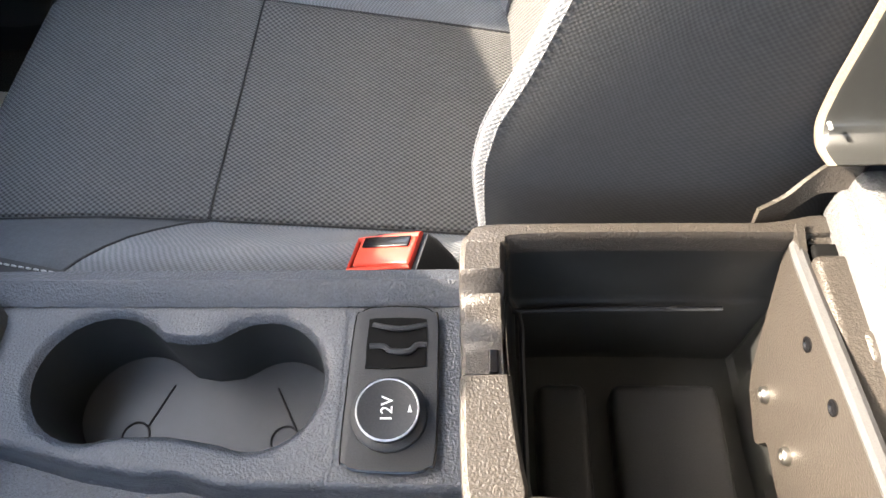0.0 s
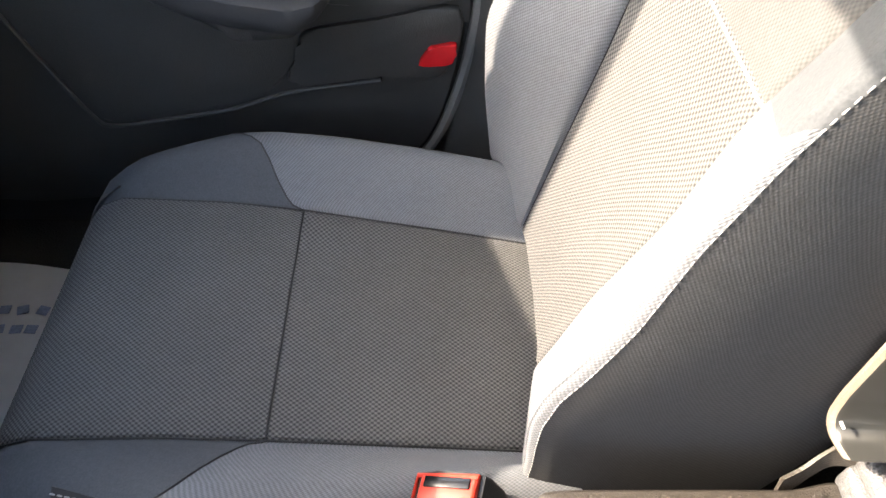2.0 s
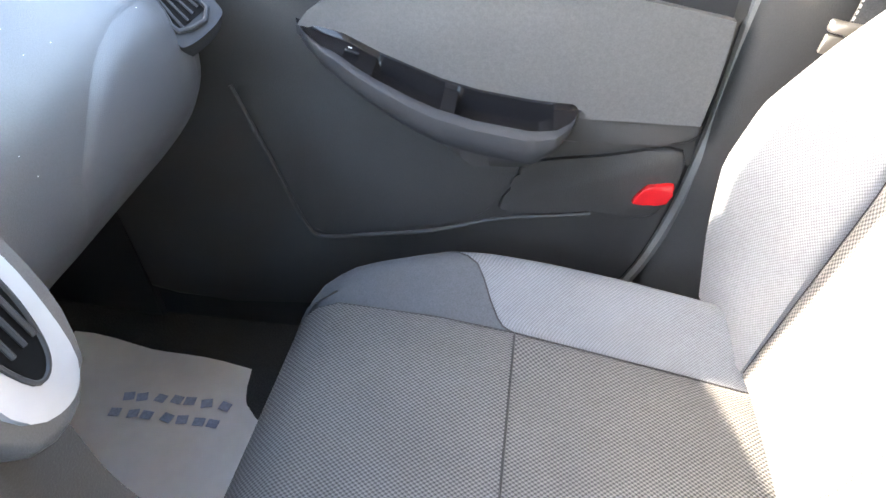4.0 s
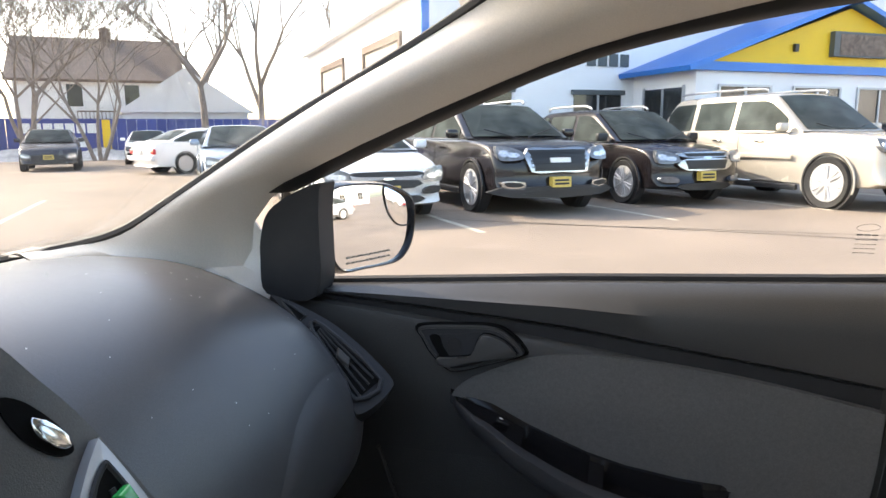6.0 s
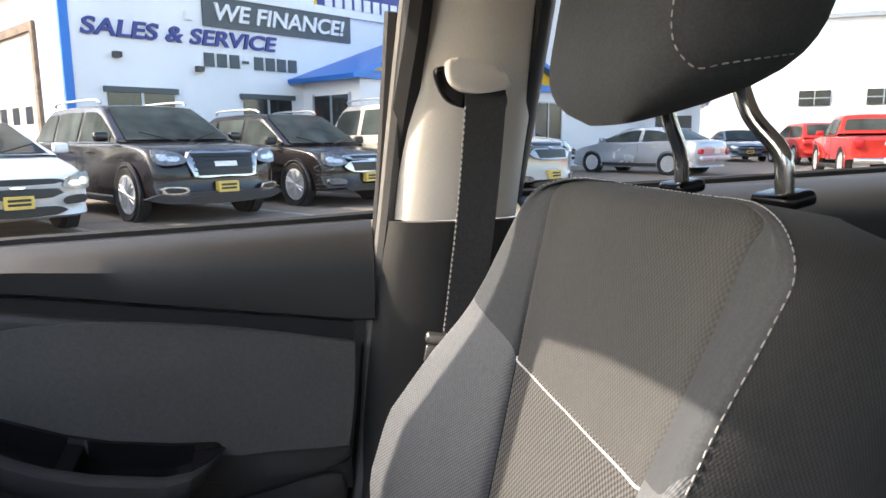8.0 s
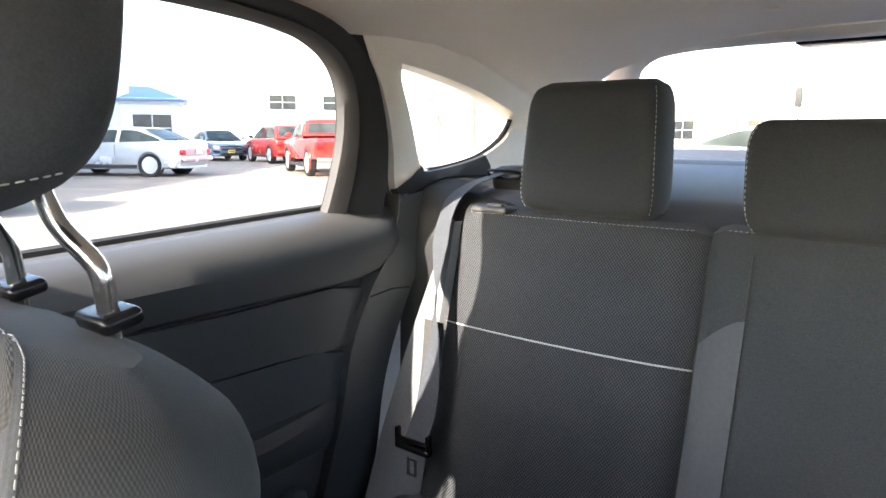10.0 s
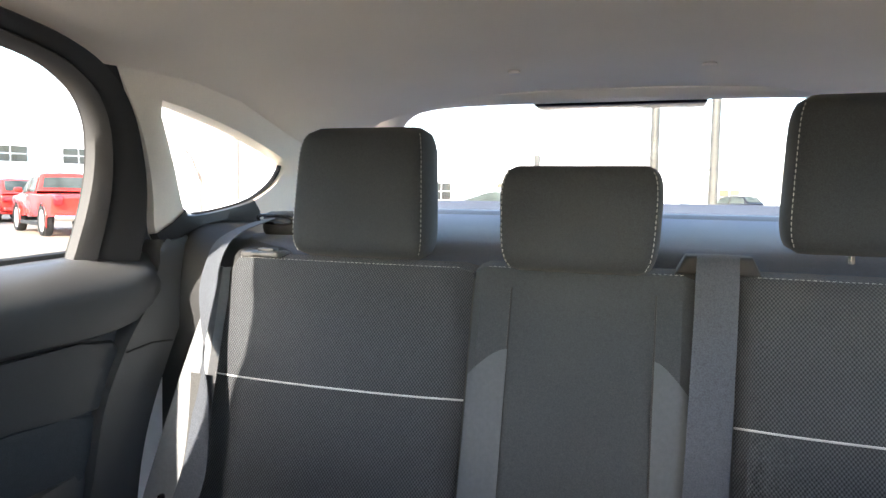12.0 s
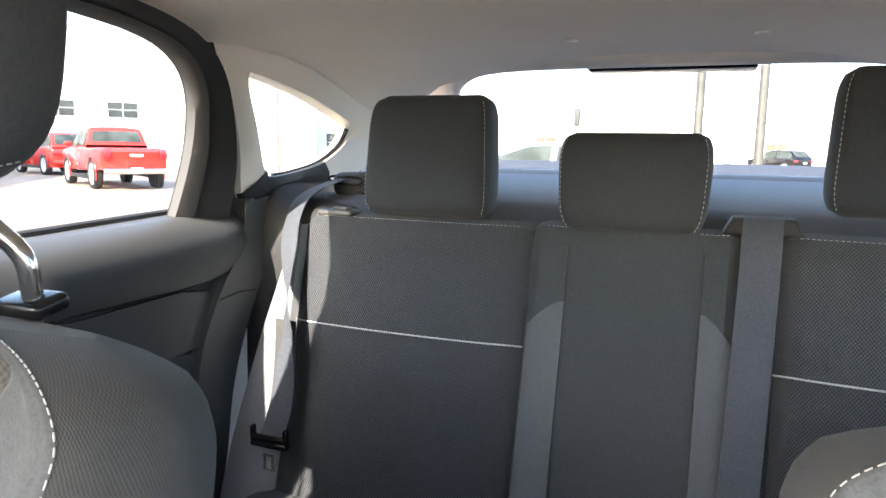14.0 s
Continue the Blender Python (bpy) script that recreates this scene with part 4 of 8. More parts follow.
def wing_mirror():
    m = thing("wing_mirror", (-0.27, 0.86, 1.0), "black wing mirror with wide-angle corner lens", "mirror")
    c, n = np.array([-0.27, 0.86, 1.05]), np.array([0.913, -0.407, 0.022])
    du = np.array([0.406, 0.914, 0.0])
    dv = np.cross(n, du)
    mid = np.array([0.125, 0.002])
    bow = lambda u, v: -((u - mid[0]) ** 2 + (v - mid[1]) ** 2) / (2 * 1.2)
    at = lambda u, v, w: tuple(c + du * u + dv * v + n * w)
    sh = cat([(0.022, 0.065), (0.049, 0.078), (0.117, 0.078), (0.175, 0.070), (0.222, 0.050), (0.236, 0.020), (0.228, -0.030), (0.208, -0.058), (0.175, -0.072), (0.10, -0.072), (0.046, -0.069), (0.020, -0.035), (0.015, 0.03)], 5, True)
    rows = []
    for f, w in [(0.955, -0.008), (0.985, 0.003), (1.02, 0.002), (1.06, -0.012), (1.07, -0.035), (0.98, -0.065), (0.8, -0.09), (0.4, -0.105), (0.02, -0.108)]:
        rows.append([at(*(mid + (p - mid) * f), w) for p in sh])
    part("shell", grid(rows, wrap=True), "gloss_black", m, "black mirror shell")
    rows = []
    for f in (0.97, 0.8, 0.6, 0.4, 0.2, 0.01):
        rows.append([at(*(mid + (p - mid) * f), bow(*(mid + (p - mid) * f)) - 0.001) for p in sh])
    part("mirror_glass", grid(rows, wrap=True), "mirror", m, "clear curved mirror glass", smooth=80)
    lens = cat([(0.160, 0.071), (0.20, 0.060), (0.224, 0.042), (0.229, 0.012), (0.220, -0.006), (0.190, -0.002), (0.168, 0.018), (0.158, 0.045)], 4, True)
    part("corner_lens_rim", tube([at(u, v, bow(u, v)) for u, v in lens], 0.0016, 6, True), "gloss_black", m)
    rows = []
    lc = np.array([0.193, 0.032])
    for f, b in [(1.0, 0.0), (0.8, 0.0018), (0.5, 0.0036), (0.2, 0.0046), (0.02, 0.0048)]:
        rows.append([at(*(lc + (p - lc) * f), bow(*(lc + (p - lc) * f)) + b) for p in lens])
    part("corner_lens", grid(rows, wrap=True), "mirror", m, "small domed wide-angle mirror", smooth=80)
    for k in range(2):
        v0 = -0.050 - 0.010 * k
        for i in range(10):
            u0 = 0.058 + 0.0112 * i
            part("print_bar", plate([(u0, v0), (u0 + 0.008, v0), (u0 + 0.008, v0 + 0.0028), (u0, v0 + 0.0028)], lambda a, b, w: at(a, b, bow(a, b) + 0.0003 + w), 0.0003, 0), "seal_grey", m, smooth=0)
    arm = cat([(-0.29, 0.765, 1.0), (-0.295, 0.82, 1.005), (-0.30, 0.90, 1.02)], 5)
    part("arm", tube(arm, 0.035, 12), "gloss_black", m, "short black mounting arm")
    return m


# ---- dashboard ----
def dashboard():
    d = thing("dashboard", (-0.4, 0, 0.6), "dark soft dashboard with vents and silver trim", "dashboard")
    rows = []
    ys = np.linspace(-0.74, 0.74, 45)
    for y in ys:
        a = abs(y)
        s = float(np.interp(a, [0, 0.2, 0.45, 0.60, 0.66, 0.74], [0.0, 0.0, -0.01, -0.015, -0.035, -0.11]))
        drop = float(np.interp(a, [0, 0.25, 0.45, 0.58, 0.66, 0.74], [0.0, 0.0, 0.012, 0.035, 0.06, 0.08]))
        prof = [(-0.86, 1.005), (-0.70, 1.03 - drop * 0.1), (-0.50, 1.075 - drop * 0.6), (-0.36, 1.082 - drop * 0.8), (-0.25, 1.062 - drop), (-0.165, 1.010 - drop * 0.9), (-0.105, 0.925 - drop * 0.5), (-0.085, 0.85), (-0.095, 0.79), (-0.14, 0.73), (-0.20, 0.68), (-0.30, 0.645), (-0.50, 0.63)]
        rows.append([(x + s * (x > -0.5), y, z) for x, z in cat(prof, 4)])
    part("body", skin(np.array(rows), 0.006), "plastic_dash", d, "soft moulded dark skin")
    D = np.array(rows)
    brow = []
    for f in np.linspace(0, 1, 48):
        yb = 0.335 + 0.285 * f
        jj = float(np.interp(yb, ys, np.arange(len(ys))))
        hi = 22.6 + 6.4 * (1 - f) ** 3.2
        row = []
        for g in np.linspace(0, 1, 30):
            ii = hi + (37 - hi) * g
            pick = lambda j_, i_: D[int(j_), int(i_)] * (1 - i_ % 1) + D[int(j_), min(int(i_) + 1, D.shape[1] - 1)] * (i_ % 1)
            p = pick(jj, ii) * (1 - jj % 1) + pick(min(jj + 1, len(ys) - 1), ii) * (jj % 1)
            edge = min(1.0, min(g / 0.16, f / 0.12, (1 - f) / 0.12))
            row.append(p + np.array([0.80, -0.10, 0.45]) * (0.0040 * edge * edge * (3 - 2 * edge) - 0.0006))
        brow.append(row)
    part("glovebox_brow", grid(brow), "plastic_dash", d, "raised moulded panel above the glovebox")
    rnd = random.Random(12)
    specks = []
    for k in range(70):
        jj, ii = rnd.randint(26, 42), rnd.randint(10, 26)
        f = rnd.random()
        p = D[jj, ii] * (1 - f) + D[jj + 1, ii + 1] * f
        specks.append(rbox(tuple(p + np.array([0.002, 0, 0.0015])), (rnd.uniform(0.0004, 0.0011), rnd.uniform(0.0004, 0.0011), 0.0006), 0))
    part("dust", join(*specks), "label_white", d, "pale dust specks", smooth=0, kind="stuff")
    # end vents
    for m in (1, -1):
        a0 = np.array([-0.225, 0.63, 0.985])
        al = np.array([0.153, 0.005, -0.09]) / np.linalg.norm([0.153, 0.005, -0.09])
        ac, vn = np.array([0.235, 0.8625, 0.448]), np.array([0.45, -0.505, 0.7365])
        def at(u, v, w, m=m):
            # u runs down along the vent, v across it
            q = a0 + al * u + ac * v + vn * w
            return (q[0], q[1] * m, q[2])
        rim = cat([(-0.022, 0.009), (0.002, 0.017), (0.06, 0.025), (0.12, 0.019), (0.176, 0.004), (0.185, -0.011), (0.181, -0.041), (0.170, -0.067), (0.156, -0.062), (0.125, -0.045), (0.086, -0.026), (0.037, -0.009), (-0.012, 0.006)], 4, True)
        hole = [(0.049, 0.0), (0.060, 0.012), (0.167, -0.008), (0.156, -0.053), (0.118, -0.034), (0.082, -0.017)]
        slot = [(-0.008, 0.0105), (0.010, 0.012), (0.034, 0.011), (0.032, -0.003), (0.012, 0.004)]
        v = part("end_vent", plate(rim, lambda a, b, c: at(a, b, c - 0.030), 0.031, 0.005), "plastic", d, "slanted side air vent")
        # vent is not hollow: a flat black sheet gives its inner shade
        part("vent_opening", plate(hole, lambda a, b, c: at(a, b, 0.0012 + c), 0.0008, 0), "recess_shade", v, "black sheet for the shade inside the vent", smooth=0)
        part("opening_rim", tube([at(a, b, 0.003) for a, b in cat(hole, 3, True)], 0.0034, 8, True), "plastic", v)
        for k in range(4):
            f = (k + 0.6) / 4.2
            top = lambda u: float(np.interp(u, [0.049, 0.060, 0.167], [0.0, 0.012, -0.008]))
            low = lambda u: float(np.interp(u, [0.049, 0.082, 0.118, 0.156, 0.167], [0.0, -0.017, -0.034, -0.053, -0.05]))
            run = [at(u, top(u) + (low(u) - top(u)) * f, 0.0022) for u in np.linspace(0.060, 0.158, 7)]
            part("vane", tube(run, 0.0026, 6, flat=0.6), "plastic", v)
        part("thumb_tab", plate([(0.096, -0.006), (0.118, -0.010), (0.124, -0.022), (0.102, -0.018)], lambda a, b, c: at(a, b, 0.003 + c), 0.007, 0.003), "plastic_door", v, "ribbed thumb tab")
        # demister slot's shade, drawn as a flat black sheet
        part("demist_slot", plate(slot, lambda a, b, c: at(a, b, 0.0012 + c), 0.0008, 0), "recess_shade", v, "black sheet for the shade in the demister slot", smooth=0)
        part("opening_rim", tube([at(a, b, 0.002) for a, b in slot], 0.0018, 6, True), "plastic", v)
    # centre stack
    st = cat([(-0.30, 1.085), (-0.17, 1.055), (-0.08, 0.985), (-0.035, 0.88), (-0.015, 0.78), (0.0, 0.70), (0.03, 0.62), (0.02, 0.45), (-0.20, 0.42), (-0.30, 0.70)], 5, True)
    bm = plate(st, lambda u, v, w: (u, 0.150 - w, v), 0.30, 0.012)
    part("centre_tower", bm, "plastic_door", d, "dark centre console stack")
    hood = cat([(-0.33, 1.10), (-0.18, 1.085), (-0.115, 1.060), (-0.10, 1.045), (-0.14, 1.035), (-0.25, 1.04), (-0.33, 1.06)], 4, True)
    part("display_hood", plate(hood, lambda u, v, w: (u, 0.085 - w, v), 0.17, 0.014), "plastic_dash", d, "dark hood over the display")
    for m in (1, -1):
        a0, b0 = np.array([-0.100, 0.124, 1.016]), np.array([-0.012, 0.134, 0.796])
        def vt(u, v, w, m=m):
            al = (b0 - a0) / np.linalg.norm(b0 - a0)
            n = np.array([0.93, 0.0, 0.37])
            q = a0 + al * u + np.array([0, 1.0, 0]) * v + n * (w + 0.012)
            return (q[0], q[1] * m, q[2])
        L = np.linalg.norm(b0 - a0)
        ring_o = cat([(-0.013, 0.0195), (-0.012, 0.0205), (-0.010, 0.022), (0.02, 0.031), (0.06, 0.039), (0.12, 0.045), (0.17, 0.044), (L - 0.01, 0.030), (L + 0.006, 0.0), (L - 0.02, -0.030), (0.12, -0.027), (0.05, -0.024), (0.022, -0.016), (0.002, 0.001)], 4, True)
        wide = cat([(-0.115, -0.045), (-0.095, -0.012), (-0.060, 0.008), (-0.020, 0.027), (0.06, 0.052), (0.12, 0.060), (0.20, 0.054), (L + 0.02, 0.015), (L, -0.045), (0.1, -0.06), (0.0, -0.07), (-0.09, -0.07)], 4, True)
        part("vent_housing", plate(wide, lambda a, b, c, vt=vt: vt(a, b, c - 0.030), 0.036, 0.010, 4), "plastic_dash", d, "dark housing round the centre vent")
        bezel = part("centre_vent", plate(ring_o, vt, 0.014, 0.006), "silver", d, "satin silver vent surround")
        ring_i = cat([(0.002, 0.015), (0.005, 0.018), (0.030, 0.0245), (0.075, 0.0295), (0.115, 0.031), (0.17, 0.029), (L - 0.028, 0.016), (L - 0.024, -0.004), (0.16, -0.014), (0.086, -0.011), (0.03, -0.008), (0.012, 0.001)], 5, True)
        # inner shade of the centre vent, put on as a black sheet
        part("vent_opening", plate(ring_i, lambda a, b, c, vt=vt: vt(a, b, 0.0142 + c), 0.001, 0), "recess_shade", bezel, "black sheet for the shade inside the vent", smooth=0)
        part("inner_rim", tube([vt(a, b, 0.0145) for a, b in ring_i], 0.0022, 6, True), "plastic", bezel, "dark inner rim")
        for v0 in (0.001, 0.012, 0.022):
            part("vane", tube([vt(0.016 + 0.4 * abs(v0 - 0.012), v0, 0.0155), vt(0.06, v0 + 0.001, 0.0165), vt(0.11, v0 + 0.001, 0.017), vt(L - 0.045, v0 - 0.002, 0.016)], 0.0022, 6), "plastic", bezel)
        if m > 0:
            # flat black sheet painted for the shaded recess round the button
            rim = part("button_recess", plate(cat([(-0.058, -0.022), (-0.052, -0.008), (-0.030, 0.006), (-0.014, 0.008), (-0.016, -0.004), (-0.034, -0.018)], 4, True), lambda a, b, c: vt(a, b, 0.0062 + c), 0.0016, 0), "recess_shade", d, "black sheet for the shade round the button", smooth=0)
            part("side_button", plate(cat([(-0.042, -0.010), (-0.030, 0.001), (-0.018, 0.005), (-0.019, -0.003), (-0.032, -0.012)], 4, True), lambda a, b, c: vt(a, b, 0.007 + c), 0.006, 0.0025), "chrome", rim, "shiny hazard button")
            stick = thing("scent_stick", tuple(vt(0.1, 0.01, 0.02)), "green translucent scent stick clipped in the vent", "air freshener")
            part("stick", plate([(0.020, 0.008), (0.018, 0.0185), (0.028, 0.0205), (0.060, 0.0205), (0.094, 0.0205), (0.097, 0.0185), (0.096, 0.0135), (0.058, 0.0095)], lambda a, b, c: vt(a, b, 0.017 + c), 0.007, 0.0025), "green", stick)
            part("clip", plate(cat([(0.050, 0.0068), (0.052, 0.0105), (0.078, 0.0125), (0.080, 0.0085)], 3, True), lambda a, b, c: vt(a, b, 0.022 + c), 0.004, 0.0015), "chrome", stick, "shiny clip")
    panel = cat([(-0.095, 1.015), (-0.02, 0.84), (0.0, 0.70), (0.02, 0.62)], 5)
    rows = [[(x + 0.006, y, z) for x, z in panel] for y in np.linspace(-0.085, 0.085, 5)]
    part("radio_panel", skin(np.array(rows), 0.004), "plastic_door", d, "dark radio panel")
    part("knob", lathe([(0.024, 0), (0.024, 0.016), (0.020, 0.020), (0.001, 0.021)], (-0.008, 0.02, 0.76), "x", 24), "gloss_black", d, "round black radio knob")
    # glovebox
    fw = [[(x, y, z) for y in np.linspace(-0.74, 0.74, 7)] for x, z in [(-0.50, 0.64), (-0.72, 0.60), (-0.92, 0.62)]]
    part("underside", skin(np.array(fw), 0.006), "plastic", d, "dark underside above the footwell")


def front_mat():
    rows = []
    rnd = random.Random(3)
    for i, x in enumerate(np.linspace(-0.48, 0.06, 16)):
        row = []
        for j, y in enumerate(np.linspace(0.22, 0.64, 12)):
            z = 0.262 + 0.012 * math.sin(7 * y + 9 * x) + 0.008 * math.sin(23 * x + 3) * math.cos(15 * y) + 0.12 * max(0, -0.34 - x)
            row.append((x + 0.02 * math.sin(9 * y), y + 0.012 * math.sin(11 * x), z))
        rows.append(row)
    mat = thing("paper_mat", (-0.2, 0.43, 0.25), "crumpled white paper floor mat with faded blue print", "floor mat")
    part("sheet", skin(np.array(rows), 0.001), "paper", mat)
    for k in range(14):
        x, y = -0.33 + 0.028 * (k % 7) + rnd.uniform(-0.006, 0.006), 0.50 + 0.035 * (k // 7)
        z = 0.262 + 0.012 * math.sin(7 * y + 9 * x) + 0.008 * math.sin(23 * x + 3) * math.cos(15 * y) + 0.004
        part("print_bar", rbox((x, y, z), (0.018, 0.016, 0.0008), 0, (rnd.uniform(-4, 4), rnd.uniform(-4, 4), rnd.uniform(-20, 20))), "ink_blue", mat, smooth=0)

# ---- seats ----
def front_seat():
    label = "dark cloth front seat with light grey bolsters and headrest"
    s = thing("front_seat", (0.35, 0.37, 0.25), label, "car seat", "front seats")
    # backrest
    base = np.array([0.597, 0.405, 0.50])
    up = np.array([0.25, 0, 1.0]) / math.hypot(0.25, 1)
    fw = np.array([-1.0, 0, 0.25]) / math.hypot(0.25, 1)
    rings = []
    hs = np.r_[np.linspace(0, 0.84, 26), 0.86, 0.88, 0.90, 0.915, 0.93, 0.945, 0.958, 0.97, 0.98, 0.988, 0.994, 0.998, 1.0]
    at_h = lambda h, *pairs: float(np.interp(h, [p[0] for p in pairs], [p[1] for p in pairs]))
    for h in hs:
        t = at_h(h, (0, 0.245), (0.3, 0.232), (0.5, 0.196), (0.7, 0.166), (0.9, 0.152), (1.0, 0.135))
        b_out = at_h(h, (0, 0.040), (0.16, 0.078), (0.25, 0.094), (0.33, 0.108), (0.47, 0.104), (0.61, 0.070), (0.70, 0.044), (0.77, 0.032), (0.85, 0.022), (1.0, 0.010))
        b_in = at_h(h, (0, 0.036), (0.10, 0.052), (0.16, 0.064), (0.23, 0.076), (0.30, 0.078), (0.38, 0.067), (0.47, 0.060), (0.60, 0.059), (0.72, 0.050), (0.80, 0.040), (0.87, 0.027), (0.95, 0.014), (1.0, 0.006))
        r = at_h(h, (0, 0), (0.45, 0), (0.70, 1))   # the back edge is rounder higher up
        ins = max(0.0, (h - 0.945) / 0.055)
        cap = 0.042 * (1 - math.sqrt(max(0, 1 - ins ** 2)))
        # outer and inner half widths of the whole back, and of the stitched front panel, which rounds in towards the top
        w = at_h(h, (0, 0.250), (0.25, 0.256), (0.47, 0.258), (0.61, 0.249), (0.72, 0.239), (0.80, 0.233), (0.85, 0.229), (0.89, 0.221), (0.92, 0.212), (0.95, 0.198), (0.97, 0.183), (0.985, 0.165), (1.0, 0.132))
        v = at_h(h, (0, 0.250), (0.25, 0.254), (0.47, 0.252), (0.61, 0.248), (0.72, 0.242), (0.80, 0.246), (0.85, 0.248), (0.89, 0.248), (0.92, 0.247), (0.95, 0.240), (0.97, 0.228), (0.985, 0.205), (1.0, 0.160))
        front_w = at_h(h, (0, 0.250), (0.25, 0.254), (0.47, 0.250), (0.72, 0.243), (1.0, 0.243))
        if h > 0.92:
            front_w = 0.10 + 0.143 * math.sqrt(max(0.0, 1 - ((h - 0.92) / 0.08) ** 2.2))
        q_out = min(at_h(h, (0, 0.108), (0.44, 0.120), (0.65, 0.136), (0.82, 0.150), (1.0, 0.160)), front_w - 0.024)
        q_in = min(at_h(h, (0, 0.108), (0.3, 0.128), (0.5, 0.145), (0.65, 0.146), (0.75, 0.160), (0.85, 0.172), (1.0, 0.185)), front_w - 0.024)

        def side(w, ws, q, b):
            half = [(0, -0.002), (0.4 * q, -0.001), (0.75 * q, 0.0), (q - 0.008, 0.003), (q, 0.0005), (q + 0.006, b * 0.16 + 0.002), (q + (ws - q) * 0.52, b * 0.64), (ws - 0.012, b * 0.97), (ws - 0.006, b * 0.98), (ws, b * 0.86), (ws + (w - ws) * 0.5 + 0.005, b * 0.45 - 0.012),
                    (w + 0.008, min(b * 0.1 - 0.045, -0.035)), (w + 0.006 - 0.006 * r, -t * (0.70 - 0.18 * r)), (w - 0.020 - 0.010 * r, -t * (0.95 - 0.12 * r)), (w - 0.07 - 0.02 * r, -t), (0.4 * w, -t - 0.004), (0, -t - 0.006)]
            return cat([(y, f - cap * (1 + 1.8 * min(0.0, f) / t)) for y, f in half], 3)
        # the inner shoulder is squarer than the outer one
        full = np.vstack([side(w, min(front_w, w - 0.004), q_out, b_out), np.array([(-y, f) for y, f in side(v, front_w, q_in, b_in)[-2:0:-1]])])
        rings.append([base + up * (h * 0.618) + np.array([0, y, 0]) + fw * f for y, f in full])
    R = np.array(rings)
    n = R.shape[1]
    k_seam, k_edge = 4 * 3, 9 * 3
    cols = lambda a, b: [i % n for i in range(a, b + 1)]
    j_pipe = int(np.searchsorted(hs, 0.655))
    # rows run upwards; the outer side has growing y
    bk = part("backrest", grid(R[:, cols(k_edge, n - k_edge)]), "cloth_side", s, "dark woven side and back")
    capbm = bmesh.new()
    capbm.faces.new([capbm.verts.new(q) for q in R[-1]])
    part("top_cover", capbm, "cloth_side", s)
    part("upper_insert", grid(R[j_pipe:, cols(-k_seam, k_seam)]), "cloth_upper", bk, "dark woven insert")
    part("lower_insert", grid(R[:j_pipe + 1, cols(-k_seam, k_seam)]), "cloth_dark", bk, "dark woven insert")
    rowh = np.arange(len(hs))
    for a, b in ((k_seam, k_edge), (-k_edge, -k_seam)):
        P = R[:, cols(a, b)]
        m = P.shape[1]
        # the pale cloth ends on a curve from the piping up to the edge
        f = np.linspace(0, 1, m) if a > 0 else np.linspace(1, 0, m)
        cut = np.interp(0.645 + 0.115 * f ** 0.6, hs, rowh)
        pick = lambda lo, hi, k: [[[np.interp(lo[i] + (hi[i] - lo[i]) * v, rowh, P[:, i, x]) for x in range(3)] for i in range(m)] for v in np.linspace(0, 1, k)]
        part("lower_bolster", grid(pick(cut * 0, cut, 24)), "cloth_light", bk, "light grey bolster")
        part("upper_bolster", grid(pick(cut, cut * 0 + len(hs) - 1, 22)), "cloth_plain", bk, "dark upper bolster")
    # one seam of pale stitches up both edges and over the rounded top
    edge = np.vstack([R[:-1, k_edge], R[-1][cols(-k_edge, k_edge)][::-1][1:-1], R[:-1, -k_edge][::-1]])
    edge = cat(edge, 2)
    part("stitching", stitches(edge + np.array([-0.0007, 0, 0.0006]), 0.0042, 0.0028, 0.00045), "thread", bk, "pale stitching")
    lift = np.array([-0.0015, 0, 0.0008])
    for sg in (1, -1):
        part("seam", tube(R[:j_pipe + 4, (sg * k_seam) % n] + lift * 0.3, 0.0009, 5), "rubber", bk)
    pl = R[j_pipe][cols(-k_seam, k_seam)] + np.array([-0.001, 0, 0.0])
    pl = pl + np.array([[0, 0, -0.006 * (1 - (2 * i / (len(pl) - 1) - 1) ** 2)] for i in range(len(pl))]) * np.array([0.25, 0, 1.0])
    part("piping", tube(pl, 0.0013, 6), "piping", bk, "silver piping")
    part("tag", rbox((0.733, 0.628, 1.030), (0.030, 0.004, 0.022), 0.001, (0, 25, 20)), "label_white", s, "white woven tag")
    # cushion
    rows = []
    xs = np.r_[-0.012, -0.008, 0.004, 0.025, np.linspace(0.06, 0.62, 24)]
    for x in xs:
        e = max(0.0, (0.06 - x) / 0.072)
        drop = 0.075 * (1 - math.sqrt(max(0, 1 - min(1, e) ** 2)))
        zc = float(np.interp(x, [-0.02, 0.06, 0.20, 0.30, 0.5, 0.62], [0.512, 0.528, 0.530, 0.522, 0.500, 0.485])) - drop
        bz = float(np.interp(x, [-0.02, 0.05, 0.15, 0.25, 0.45, 0.62], [0.0, 0.008, 0.030, 0.048, 0.050, 0.045]))
        wi = 0.165
        w = float(np.interp(x, [-0.012, 0.0, 0.03, 0.10, 0.2, 0.35, 0.62], [0.205, 0.222, 0.248, 0.272, 0.286, 0.282, 0.255]))
        half = [(0, 0.0), (0.08, 0.0), (wi - 0.012, 0.0), (wi, -0.005), (wi + 0.012, 0.004), (w - 0.055, bz), (w - 0.025, bz * 0.9), (w - 0.006, bz * 0.4 - 0.012), (w, -0.045), (w - 0.006, -0.10), (w - 0.02, -0.14), (w - 0.10, -0.15), (0, -0.15)]
        line = cat(half, 3)
        wo = float(np.interp(x, [0.0, 0.3, 0.6], [0.182, 0.160, 0.128]))
        other = cat([(y, f) if k < 2 or k > 4 else (y + wo - wi, f) for k, (y, f) in enumerate(half)], 3)
